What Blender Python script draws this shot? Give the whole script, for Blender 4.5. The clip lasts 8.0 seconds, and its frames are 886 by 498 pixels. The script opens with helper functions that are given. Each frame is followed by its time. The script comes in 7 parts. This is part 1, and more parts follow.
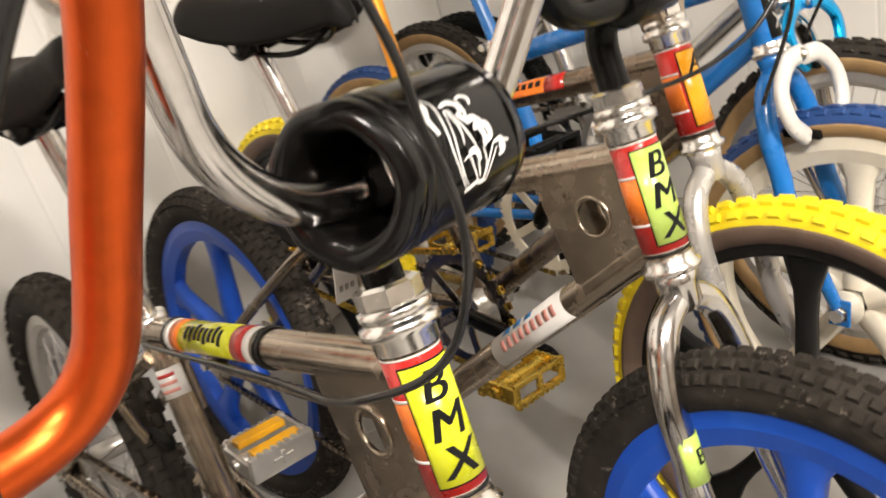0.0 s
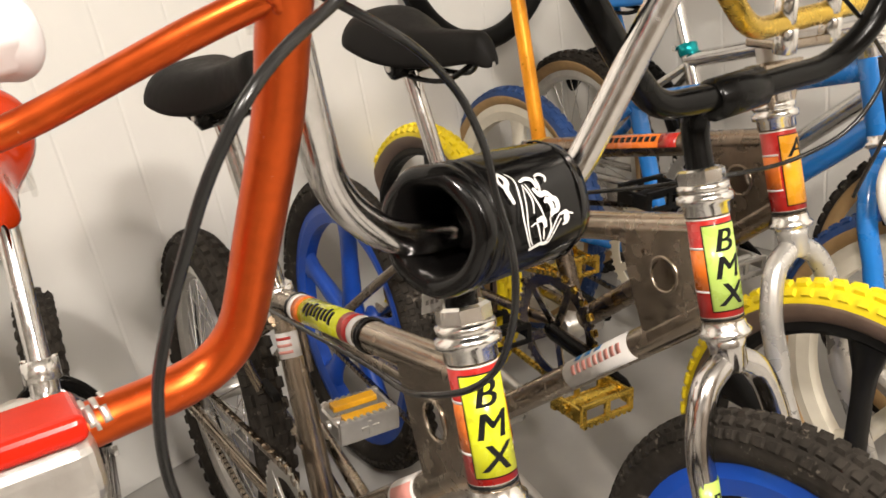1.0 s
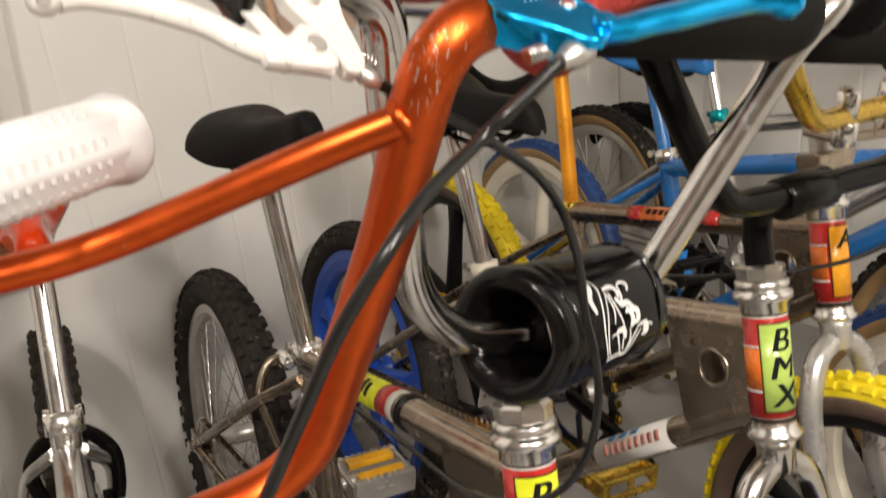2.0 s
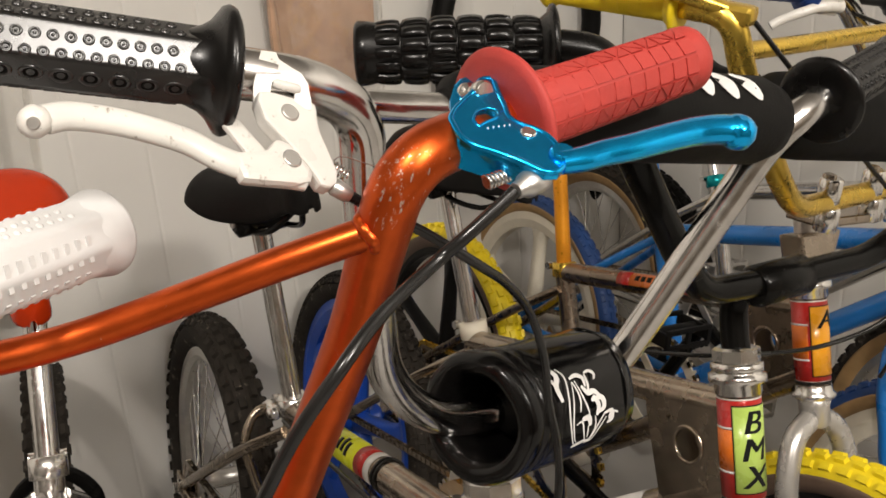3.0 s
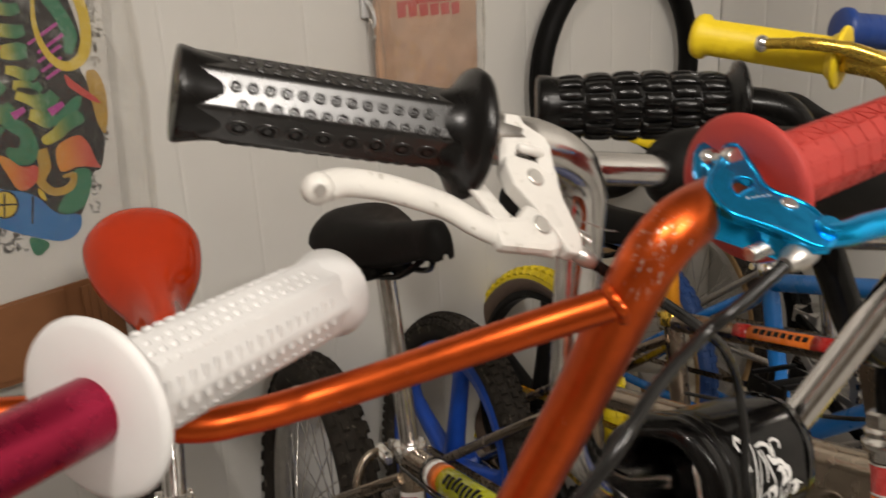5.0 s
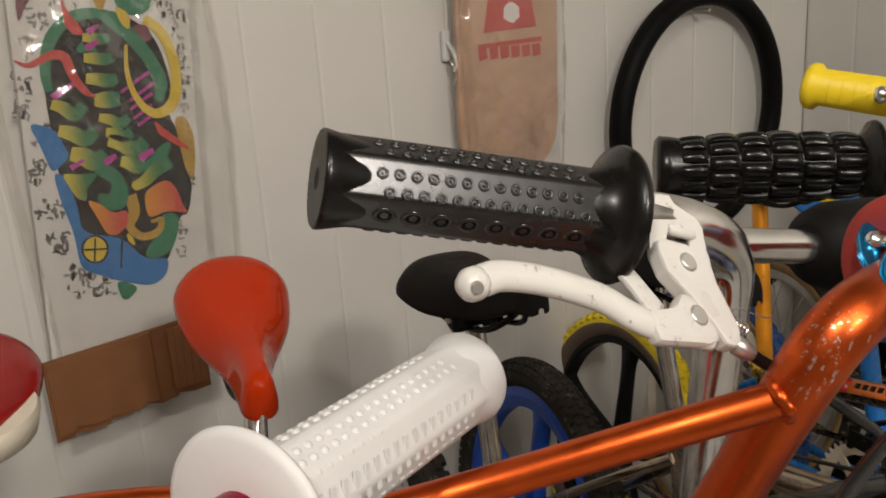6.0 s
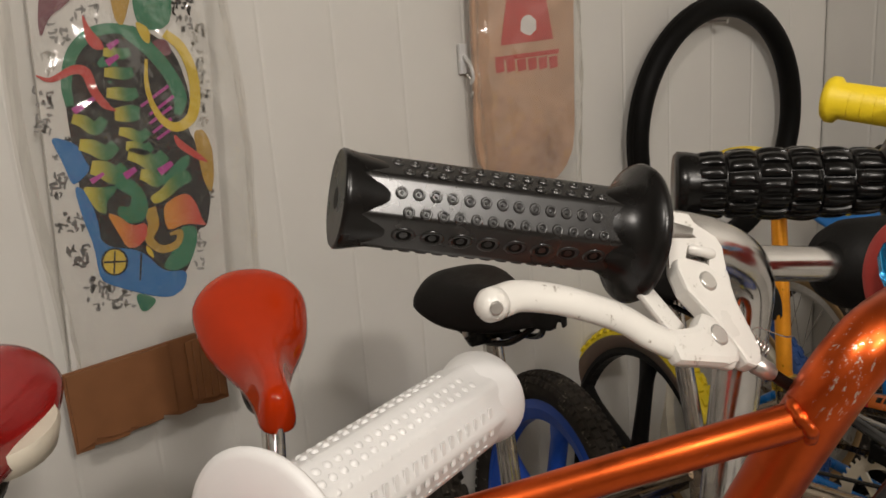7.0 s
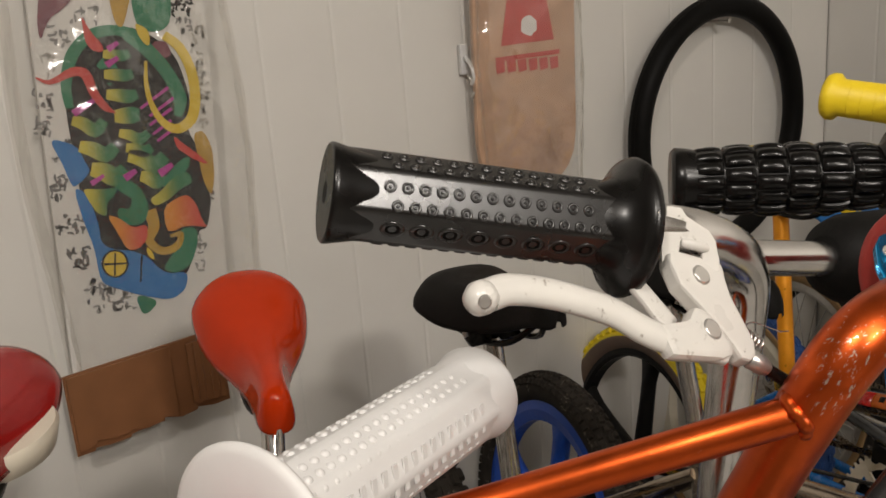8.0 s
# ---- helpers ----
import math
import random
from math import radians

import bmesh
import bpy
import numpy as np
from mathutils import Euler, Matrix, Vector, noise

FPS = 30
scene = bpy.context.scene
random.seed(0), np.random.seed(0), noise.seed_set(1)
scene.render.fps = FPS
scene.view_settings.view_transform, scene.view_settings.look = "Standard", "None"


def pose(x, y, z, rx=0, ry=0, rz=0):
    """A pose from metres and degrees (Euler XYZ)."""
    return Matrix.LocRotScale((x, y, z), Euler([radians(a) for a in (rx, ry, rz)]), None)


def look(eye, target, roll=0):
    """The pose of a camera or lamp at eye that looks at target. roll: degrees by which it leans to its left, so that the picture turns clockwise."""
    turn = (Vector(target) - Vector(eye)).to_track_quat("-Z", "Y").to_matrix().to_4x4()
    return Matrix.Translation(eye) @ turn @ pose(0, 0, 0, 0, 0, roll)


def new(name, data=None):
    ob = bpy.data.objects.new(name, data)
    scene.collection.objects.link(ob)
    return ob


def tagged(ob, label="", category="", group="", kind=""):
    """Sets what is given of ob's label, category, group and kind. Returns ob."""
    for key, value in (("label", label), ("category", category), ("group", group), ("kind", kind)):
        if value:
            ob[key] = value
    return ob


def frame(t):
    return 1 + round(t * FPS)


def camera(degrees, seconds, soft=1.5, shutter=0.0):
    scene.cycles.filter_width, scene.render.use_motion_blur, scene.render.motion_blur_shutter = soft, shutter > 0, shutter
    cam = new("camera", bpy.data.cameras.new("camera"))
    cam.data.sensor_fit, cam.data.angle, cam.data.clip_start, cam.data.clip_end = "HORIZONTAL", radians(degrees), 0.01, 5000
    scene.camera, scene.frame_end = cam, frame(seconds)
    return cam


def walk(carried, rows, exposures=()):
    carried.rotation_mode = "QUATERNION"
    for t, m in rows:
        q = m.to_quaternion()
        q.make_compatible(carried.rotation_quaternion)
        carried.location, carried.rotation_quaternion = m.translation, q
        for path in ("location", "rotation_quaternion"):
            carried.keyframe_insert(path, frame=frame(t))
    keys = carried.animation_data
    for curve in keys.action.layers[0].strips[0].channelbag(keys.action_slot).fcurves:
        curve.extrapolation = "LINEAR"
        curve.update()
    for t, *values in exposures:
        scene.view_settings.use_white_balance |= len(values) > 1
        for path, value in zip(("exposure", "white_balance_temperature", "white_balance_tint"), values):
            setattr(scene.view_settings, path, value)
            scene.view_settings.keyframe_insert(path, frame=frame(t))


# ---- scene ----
EXPOSURES = [(0.0, 1.38, 6500, 10), (1.0, 1.26, 6500, 10), (1.5, 0.96, 6500, 10), (2.0, 0.70, 6500, 10), (3.5, 0.34, 6500, 10), (5.0, 0.10, 6500, 10), (6.5, -0.06, 6500, 10), (8.0, -0.07, 6500, 10)]
cam = camera(52.7, 8.0, soft=1.6, shutter=0.5)
PATH = [
    (0.0, (-0.288, -0.297, 0.906), (1.032, 0.917, 0.02), -16.1),
    (0.5, (-0.307, -0.388, 0.965), (0.877, 0.973, 0.102), -13.8),
    (1.0, (-0.329, -0.398, 0.975), (0.794, 1.029, 0.137), -9.9),
    (1.5, (-0.341, -0.351, 0.989), (0.805, 1.06, 0.155), -8.4),
    (2.0, (-0.34, -0.339, 1.015), (0.817, 1.088, 0.227), -5.9),
    (2.2, (-0.338, -0.345, 1.033), (0.826, 1.091, 0.271), -5.4),
    (3.3, (-0.328, -0.358, 1.049), (0.846, 1.1, 0.346), -2.9),
    (3.5, (-0.331, -0.356, 1.048), (0.847, 1.105, 0.357), -2.9),
    (4.0, (-0.342, -0.342, 1.049), (0.836, 1.129, 0.377), -2.6),
    (4.5, (-0.358, -0.326, 1.051), (0.792, 1.167, 0.385), -2.4),
    (5.0, (-0.381, -0.301, 1.062), (0.714, 1.248, 0.427), -3.1),
    (5.2, (-0.387, -0.289, 1.068), (0.686, 1.279, 0.443), -3.2),
    (6.5, (-0.393, -0.261, 1.08), (0.581, 1.401, 0.542), -4.2),
    (7.0, (-0.393, -0.263, 1.082), (0.578, 1.401, 0.545), -4.2),
    (7.5, (-0.39, -0.265, 1.083), (0.58, 1.4, 0.548), -4.2),
    (8.0, (-0.388, -0.264, 1.078), (0.576, 1.406, 0.548), -4.5),
]
walk(cam, [(t, look(eye, target, roll)) for t, eye, target, roll in PATH], EXPOSURES)
# ---- light: an unseen ceiling lamp with four bulbs in a basement room ----
world = bpy.data.worlds.new("world")
scene.world = world
world.use_nodes = True
world.node_tree.nodes["Background"].inputs[0].default_value = (0.9, 0.85, 0.78, 1)
world.node_tree.nodes["Background"].inputs[1].default_value = 0.0


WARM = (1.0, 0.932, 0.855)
# Out of view; inferred from highlights, second bulb moved to brighten the lower wall.
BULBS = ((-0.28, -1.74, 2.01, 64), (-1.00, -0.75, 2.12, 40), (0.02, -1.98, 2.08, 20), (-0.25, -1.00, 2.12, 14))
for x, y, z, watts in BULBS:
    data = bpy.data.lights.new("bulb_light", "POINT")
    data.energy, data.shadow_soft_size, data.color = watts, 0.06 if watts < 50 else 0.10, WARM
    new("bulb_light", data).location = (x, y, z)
# ---- materials ----
def surface(name, base, rough=0.5, metal=0.0, vary=0.12, scale=60.0, bump=0.0, bump_scale=300.0, wear=None, wear_at=0.62, coat=0.0, rough_vary=0.1, wear_scale=45.0, worn=None, along=None):
    m = bpy.data.materials.new(name)
    m.use_nodes = True
    nt = m.node_tree
    N, K = nt.nodes, nt.links
    p = N["Principled BSDF"]
    co = N.new("ShaderNodeTexCoord")
    big = N.new("ShaderNodeTexNoise")
    big.inputs["Scale"].default_value, big.inputs["Detail"].default_value = scale * 0.18, 3
    small = N.new("ShaderNodeTexNoise")
    small.inputs["Scale"].default_value, small.inputs["Detail"].default_value = scale, 6
    for n in (big, small):
        K.new(co.outputs["Object"], n.inputs["Vector"])
    mix = N.new("ShaderNodeMix")
    mix.data_type = "FLOAT"
    mix.inputs[0].default_value = 0.5
    K.new(big.outputs["Fac"], mix.inputs[2])
    K.new(small.outputs["Fac"], mix.inputs[3])
    ramp = N.new("ShaderNodeMapRange")
    ramp.inputs[1].default_value, ramp.inputs[2].default_value = 0.3, 0.7
    ramp.inputs[3].default_value, ramp.inputs[4].default_value = 1 - vary, 1 + vary
    K.new(mix.outputs[0], ramp.inputs[0])
    mul = N.new("ShaderNodeMix")
    mul.data_type, mul.blend_type = "RGBA", "MULTIPLY"
    mul.inputs[0].default_value = 1.0
    mul.inputs[6].default_value = (*base, 1)
    K.new(ramp.outputs[0], mul.inputs[7])
    color = mul.outputs[2]
    if wear:
        spots = N.new("ShaderNodeTexNoise")
        spots.inputs["Scale"].default_value, spots.inputs["Detail"].default_value = wear_scale, 9
        spots.inputs["Roughness"].default_value = 0.7
        K.new(co.outputs["Object"], spots.inputs["Vector"])
        if along:
            dot = N.new("ShaderNodeVectorMath")
            dot.operation = "DOT_PRODUCT"
            dot.inputs[1].default_value = along
            K.new(co.outputs["Object"], dot.inputs[0])
            back = N.new("ShaderNodeVectorMath")
            back.operation = "SCALE"
            back.inputs[0].default_value = [-0.85 * v for v in along]
            K.new(dot.outputs["Value"], back.inputs["Scale"])
            flow = N.new("ShaderNodeVectorMath")
            K.new(co.outputs["Object"], flow.inputs[0])
            K.new(back.outputs[0], flow.inputs[1])
            K.new(flow.outputs[0], spots.inputs["Vector"])
        worn_fac = spots.outputs["Fac"]
        if worn:
            far = N.new("ShaderNodeVectorMath")
            far.operation = "DISTANCE"
            far.inputs[1].default_value = worn[0]
            K.new(co.outputs["Object"], far.inputs[0])
            near = N.new("ShaderNodeMapRange")
            near.inputs[1].default_value, near.inputs[2].default_value = 0.006, worn[1]
            near.inputs[3].default_value, near.inputs[4].default_value = worn[2], 0.0
            K.new(far.outputs["Value"], near.inputs[0])
            add = N.new("ShaderNodeMath")
            K.new(spots.outputs["Fac"], add.inputs[0])
            K.new(near.outputs[0], add.inputs[1])
            worn_fac = add.outputs[0]
        cut = N.new("ShaderNodeMapRange")
        cut.inputs[1].default_value, cut.inputs[2].default_value = wear_at, wear_at + 0.05
        K.new(worn_fac, cut.inputs[0])
        over = N.new("ShaderNodeMix")
        over.data_type = "RGBA"
        K.new(cut.outputs[0], over.inputs[0])
        K.new(color, over.inputs[6])
        over.inputs[7].default_value = (*wear, 1)
        color = over.outputs[2]
    K.new(color, p.inputs["Base Color"])
    rr = N.new("ShaderNodeMapRange")
    rr.inputs[1].default_value, rr.inputs[2].default_value = 0.3, 0.7
    rr.inputs[3].default_value, rr.inputs[4].default_value = max(0.02, rough - rough_vary), min(1, rough + rough_vary)
    K.new(mix.outputs[0], rr.inputs[0])
    K.new(rr.outputs[0], p.inputs["Roughness"])
    p.inputs["Metallic"].default_value = metal
    p.inputs["Coat Weight"].default_value = coat
    p.inputs["Coat Roughness"].default_value = 0.12
    if bump:
        grain = N.new("ShaderNodeTexNoise")
        grain.inputs["Scale"].default_value, grain.inputs["Detail"].default_value = bump_scale, 5
        K.new(co.outputs["Object"], grain.inputs["Vector"])
        b = N.new("ShaderNodeBump")
        b.inputs["Strength"].default_value, b.inputs["Distance"].default_value = bump, 0.001
        K.new(grain.outputs["Fac"], b.inputs["Height"])
        K.new(b.outputs["Normal"], p.inputs["Normal"])
    return m


M = {
    "wall": surface("painted_panelling", (0.66, 0.64, 0.60), 0.45, vary=0.05, scale=8, bump=0.12, bump_scale=160),
    # Walls out of view, darkened so that black parts mirror less bounced light.
    "unseen_side": surface("unseen_side_wall", (0.16, 0.145, 0.125), 0.6, vary=0.2, scale=10),
    "dark_wall": surface("unseen_far_wall", (0.13, 0.105, 0.08), 0.5, vary=0.2, scale=10),
    "groove": surface("panel_groove", (0.64, 0.62, 0.58), 0.7, vary=0.08),
    "floor": surface("painted_concrete", (0.36, 0.345, 0.32), 0.5, vary=0.12, scale=14, bump=0.15, bump_scale=90),
    # Ceiling is out of view, its grey lowered to cut ambient bounce.
    "ceiling": surface("ceiling_paint", (0.26, 0.245, 0.225), 0.9, vary=0.03, scale=6, bump=0.1),
    "lampglass": surface("lamp_diffuser", (0.9, 0.88, 0.82), 0.4),
    "orange": surface("orange_anodised", (0.58, 0.090, 0.015), 0.33, 0.91, vary=0.16, scale=110, wear=(0.78, 0.66, 0.56), wear_at=0.668, rough_vary=0.06, wear_scale=620, bump=0.05, bump_scale=420, worn=((-0.1416, -0.0960, 0.9490), 0.034, 0.118), along=(0.0, -0.52, 0.85)),
    "chrome": surface("chrome_plate", (0.66, 0.64, 0.62), 0.18, 1.0, vary=0.18, scale=120, rough_vary=0.11, wear=(0.20, 0.17, 0.14), wear_at=0.70),
    "bright": surface("polished_steel", (0.80, 0.78, 0.75), 0.21, 1.0, vary=0.1, scale=150, rough_vary=0.08),
    "nickel": surface("tarnished_nickel", (0.39, 0.328, 0.262), 0.24, 1.0, vary=0.22, scale=60, rough_vary=0.1, wear=(0.20, 0.14, 0.09), wear_at=0.64),
    # Copy of the nickel, darkened to imitate dark surroundings reflected in it.
    "shaded_nickel": surface("nickel_mirroring_dark", (0.25, 0.20, 0.155), 0.27, 1.0, vary=0.25, scale=60, rough_vary=0.1, wear=(0.13, 0.09, 0.06), wear_at=0.62),
    "silver": surface("silver_paint", (0.54, 0.52, 0.485), 0.28, 0.6, vary=0.08, coat=0.4),
    "alloy": surface("cast_alloy", (0.60, 0.58, 0.55), 0.34, 0.9, vary=0.12, scale=90, bump=0.1),
    "rubber": surface("black_rubber", (0.005, 0.0046, 0.0042), 0.5, vary=0.25, scale=50, bump=0.15, bump_scale=200),
    "gloss_rubber": surface("shiny_black_rubber", (0.0026, 0.0022, 0.0020), 0.27, vary=0.2, scale=60, bump=0.04, bump_scale=220, rough_vary=0.06),
    "cap_rubber": surface("moulded_black_rubber", (0.0030, 0.0026, 0.0024), 0.27, vary=0.2, scale=60, bump=0.04, bump_scale=220, rough_vary=0.06),
    "block_rubber": surface("dull_black_rubber", (0.004, 0.0037, 0.0034), 0.26, vary=0.2, scale=60, bump=0.06, bump_scale=220, rough_vary=0.08),
    "teal": surface("teal_anodised", (0.01, 0.42, 0.46), 0.25, 0.7),
    "tyre": surface("dusty_black_tyre", (0.032, 0.0272, 0.0225), 0.8, vary=0.5, scale=60, bump=0.4, bump_scale=240, wear=(0.16, 0.135, 0.11), wear_at=0.60),
    "yellow_tyre": surface("yellow_rubber", (0.80, 0.62, 0.01), 0.5, vary=0.14, scale=45, bump=0.12),
    "blue_tyre": surface("blue_rubber", (0.012, 0.050, 0.18), 0.5, vary=0.2, scale=45, bump=0.12),
    "tan": surface("tan_sidewall", (0.34, 0.21, 0.09), 0.7, vary=0.2),
    "grey_wall": surface("grey_brown_sidewall", (0.13, 0.085, 0.06), 0.6, vary=0.2),
    "blue_mag": surface("blue_nylon", (0.009, 0.080, 0.50), 0.38, vary=0.12, scale=40, bump=0.06),
    "white_mag": surface("cream_nylon", (0.72, 0.66, 0.54), 0.42, vary=0.06, bump=0.05),
    "black_mag": surface("black_nylon", (0.009, 0.0084, 0.0078), 0.4, vary=0.2),
    "black_vinyl": surface("black_vinyl", (0.004, 0.0036, 0.0034), 0.17, vary=0.25, scale=35, bump=0.25, bump_scale=70, rough_vary=0.1),
    "pad_cloth": surface("black_pad_cloth", (0.006, 0.0056, 0.005), 0.62, vary=0.25, scale=80, bump=0.2, bump_scale=500),
    "black_paint": surface("black_paint", (0.004, 0.0037, 0.0033), 0.23, vary=0.3, scale=70, wear=(0.14, 0.10, 0.07), wear_at=0.71),
    "saddle": surface("black_saddle_plastic", (0.008, 0.0072, 0.0065), 0.55, vary=0.15, scale=90, bump=0.35, bump_scale=500),
    "red_saddle": surface("red_saddle_plastic", (0.47, 0.032, 0.003), 0.07, rough_vary=0.02, vary=0.06, bump=0.03, bump_scale=60),
    "dark_red": surface("dark_red_vinyl", (0.27, 0.012, 0.012), 0.14, vary=0.1),
    "red_paint": surface("red_stem_paint", (0.46, 0.012, 0.003), 0.2, vary=0.1),
    "red_rubber": surface("faded_red_rubber", (0.40, 0.037, 0.028), 0.6, vary=0.12, scale=80, bump=0.2, bump_scale=400),
    "white_rubber": surface("white_rubber", (0.66, 0.65, 0.64), 0.45, vary=0.05, bump=0.05),
    "white_paint": surface("chipped_white_paint", (0.64, 0.62, 0.58), 0.32, vary=0.07, scale=60, wear=(0.26, 0.23, 0.19), wear_at=0.615, wear_scale=190, coat=0.2),
    "blue_anod": surface("blue_anodised", (0.002, 0.455, 1.0), 0.18, 0.93, vary=0.14, scale=140, rough_vary=0.08, bump=0.12, bump_scale=90, coat=0.25),
    "crimson": surface("crimson_anodised", (0.30, 0.012, 0.045), 0.26, 0.8, vary=0.12, scale=150),
    "gold": surface("gold_anodised", (0.74, 0.50, 0.085), 0.27, 0.9, vary=0.14, scale=120),
    "gold_post": surface("orange_gold_anodised", (0.78, 0.30, 0.010), 0.34, 0.35, vary=0.1, scale=120),
    "yellow": surface("yellow_rubber_grip", (0.82, 0.60, 0.015), 0.45, vary=0.08, bump=0.08),
    "blue_paint": surface("blue_enamel", (0.012, 0.165, 0.52), 0.26, vary=0.08, scale=40, coat=0.5, wear=(0.25, 0.28, 0.30), wear_at=0.74),
    "blue_seat": surface("blue_plastic", (0.015, 0.14, 0.42), 0.4, vary=0.08),
    "navy": surface("navy_rubber", (0.010, 0.045, 0.22), 0.45, vary=0.1),
    "cable": surface("black_cable_jacket", (0.010, 0.0095, 0.009), 0.22, vary=0.2),
    "decal_red": surface("decal_red", (0.46, 0.016, 0.012), 0.3, vary=0.1, coat=0.3),
    "decal_orange": surface("decal_orange", (0.75, 0.17, 0.015), 0.3, vary=0.1, coat=0.3),
    "decal_yellow": surface("decal_yellow", (0.70, 0.74, 0.02), 0.28, vary=0.07, coat=0.4),
    "decal_green": surface("decal_green", (0.44, 0.60, 0.12), 0.28, vary=0.07, coat=0.4),
    "decal_gold": surface("decal_amber", (0.85, 0.36, 0.01), 0.3, vary=0.06, coat=0.3),
    "decal_white": surface("decal_white", (0.72, 0.69, 0.66), 0.4, vary=0.08),
    "decal_pink": surface("decal_faded_red", (0.62, 0.26, 0.22), 0.45, vary=0.15),
    "decal_black": surface("decal_black", (0.012, 0.012, 0.012), 0.35, vary=0.1),
    "ink_white": surface("white_ink", (0.70, 0.69, 0.67), 0.5, vary=0.08),
    "reflector": surface("amber_reflector", (0.85, 0.42, 0.01), 0.2, vary=0.1, coat=0.6),
    "maple": surface("pale_pink_maple", (0.50, 0.31, 0.20), 0.35, vary=0.28, scale=26, coat=0.3),
    "card": surface("brown_cardboard", (0.20, 0.080, 0.028), 0.5, vary=0.15, scale=30, bump=0.1),
    "deck_white": surface("white_deck_paint", (0.62, 0.60, 0.565), 0.4, vary=0.06, scale=30),
    "g_green": surface("graphic_green", (0.012, 0.16, 0.075), 0.4, vary=0.1),
    "g_yellow": surface("graphic_yellow", (0.62, 0.44, 0.03), 0.4, vary=0.1),
    "g_blue": surface("graphic_blue", (0.012, 0.15, 0.40), 0.4, vary=0.1),
    "g_red": surface("graphic_red", (0.50, 0.045, 0.035), 0.4, vary=0.1),
    "g_magenta": surface("graphic_magenta", (0.40, 0.03, 0.26), 0.4, vary=0.1),
    "g_grey": surface("graphic_grey", (0.27, 0.26, 0.25), 0.5, vary=0.25),
    "g_dark": surface("graphic_dark_grey", (0.15, 0.145, 0.14), 0.5, vary=0.25),
    "g_pencil": surface("graphic_pale_grey", (0.40, 0.38, 0.34), 0.5, vary=0.2),
    "g_ochre": surface("graphic_ochre", (0.42, 0.25, 0.03), 0.4, vary=0.3, scale=160),
    "g_plum": surface("graphic_plum", (0.17, 0.05, 0.07), 0.4, vary=0.2),
}


def printed_fade(name, first, last, start, end):
    """Ink that shades from one colour to another across its piece."""
    m = surface(name, first, 0.4)
    nt = m.node_tree
    mul = [n for n in nt.nodes if n.bl_idname == "ShaderNodeMix" and n.data_type == "RGBA"][0]
    co = [n for n in nt.nodes if n.bl_idname == "ShaderNodeTexCoord"][0]
    axis = nt.nodes.new("ShaderNodeSeparateXYZ")
    span = nt.nodes.new("ShaderNodeMapRange")
    span.interpolation_type = "SMOOTHSTEP"
    span.inputs[1].default_value, span.inputs[2].default_value = start, end
    mix = nt.nodes.new("ShaderNodeMix")
    mix.data_type = "RGBA"
    mix.inputs[6].default_value, mix.inputs[7].default_value = (*first, 1), (*last, 1)
    nt.links.new(co.outputs["Generated"], axis.inputs[0])
    nt.links.new(axis.outputs["X"], span.inputs[0])
    nt.links.new(span.outputs[0], mix.inputs[0])
    nt.links.new(mix.outputs[2], mul.inputs[6])
    return m


M["g_fade"] = printed_fade("graphic_yellow_to_green", (0.50, 0.42, 0.04), (0.020, 0.15, 0.060), 0.05, 0.72)
M["g_flame"] = printed_fade("graphic_orange_to_red", (0.62, 0.25, 0.03), (0.52, 0.06, 0.04), 0.0, 0.9)


def film_material():
    m = bpy.data.materials.new("clear_plastic_film")
    m.use_nodes = True
    nt = m.node_tree
    out = nt.nodes["Material Output"]
    nt.nodes.remove(nt.nodes["Principled BSDF"])
    clear = nt.nodes.new("ShaderNodeBsdfTransparent")
    clear.inputs[0].default_value = (0.95, 0.94, 0.92, 1)
    gloss = nt.nodes.new("ShaderNodeBsdfGlossy")
    gloss.inputs["Roughness"].default_value = 0.09
    mix = nt.nodes.new("ShaderNodeMixShader")
    mix.inputs[0].default_value = 0.14
    co = nt.nodes.new("ShaderNodeTexCoord")
    crease = nt.nodes.new("ShaderNodeTexNoise")
    crease.inputs["Scale"].default_value, crease.inputs["Detail"].default_value = 26, 4
    bump = nt.nodes.new("ShaderNodeBump")
    bump.inputs["Strength"].default_value, bump.inputs["Distance"].default_value = 0.6, 0.01
    nt.links.new(co.outputs["Object"], crease.inputs["Vector"])
    nt.links.new(crease.outputs["Fac"], bump.inputs["Height"])
    nt.links.new(bump.outputs["Normal"], gloss.inputs["Normal"])
    milk = nt.nodes.new("ShaderNodeBsdfDiffuse")
    milk.inputs[0].default_value = (0.85, 0.83, 0.80, 1)
    haze = nt.nodes.new("ShaderNodeMixShader")
    haze.inputs[0].default_value = 0.05
    nt.links.new(clear.outputs[0], haze.inputs[1])
    nt.links.new(milk.outputs[0], haze.inputs[2])
    nt.links.new(haze.outputs[0], mix.inputs[1])
    nt.links.new(gloss.outputs[0], mix.inputs[2])
    nt.links.new(mix.outputs[0], out.inputs["Surface"])
    return m


M["film"] = film_material()
M["red_paint"].node_tree.nodes["Principled BSDF"].inputs["Specular IOR Level"].default_value = 0.3
for key, level in (("red_saddle", 0.19), ("rubber", 0.10), ("tyre", 0.12), ("saddle", 0.10), ("black_mag", 0.12), ("cable", 0.45), ("black_paint", 0.14), ("black_vinyl", 0.3), ("block_rubber", 0.32), ("cap_rubber", 0.38), ("decal_black", 0.10)):
    M[key].node_tree.nodes["Principled BSDF"].inputs["Specular IOR Level"].default_value = level
M["pad_cloth"].node_tree.nodes["Principled BSDF"].inputs["Specular IOR Level"].default_value = 0.12
M["gloss_rubber"].node_tree.nodes["Principled BSDF"].inputs["Specular IOR Level"].default_value = 0.82
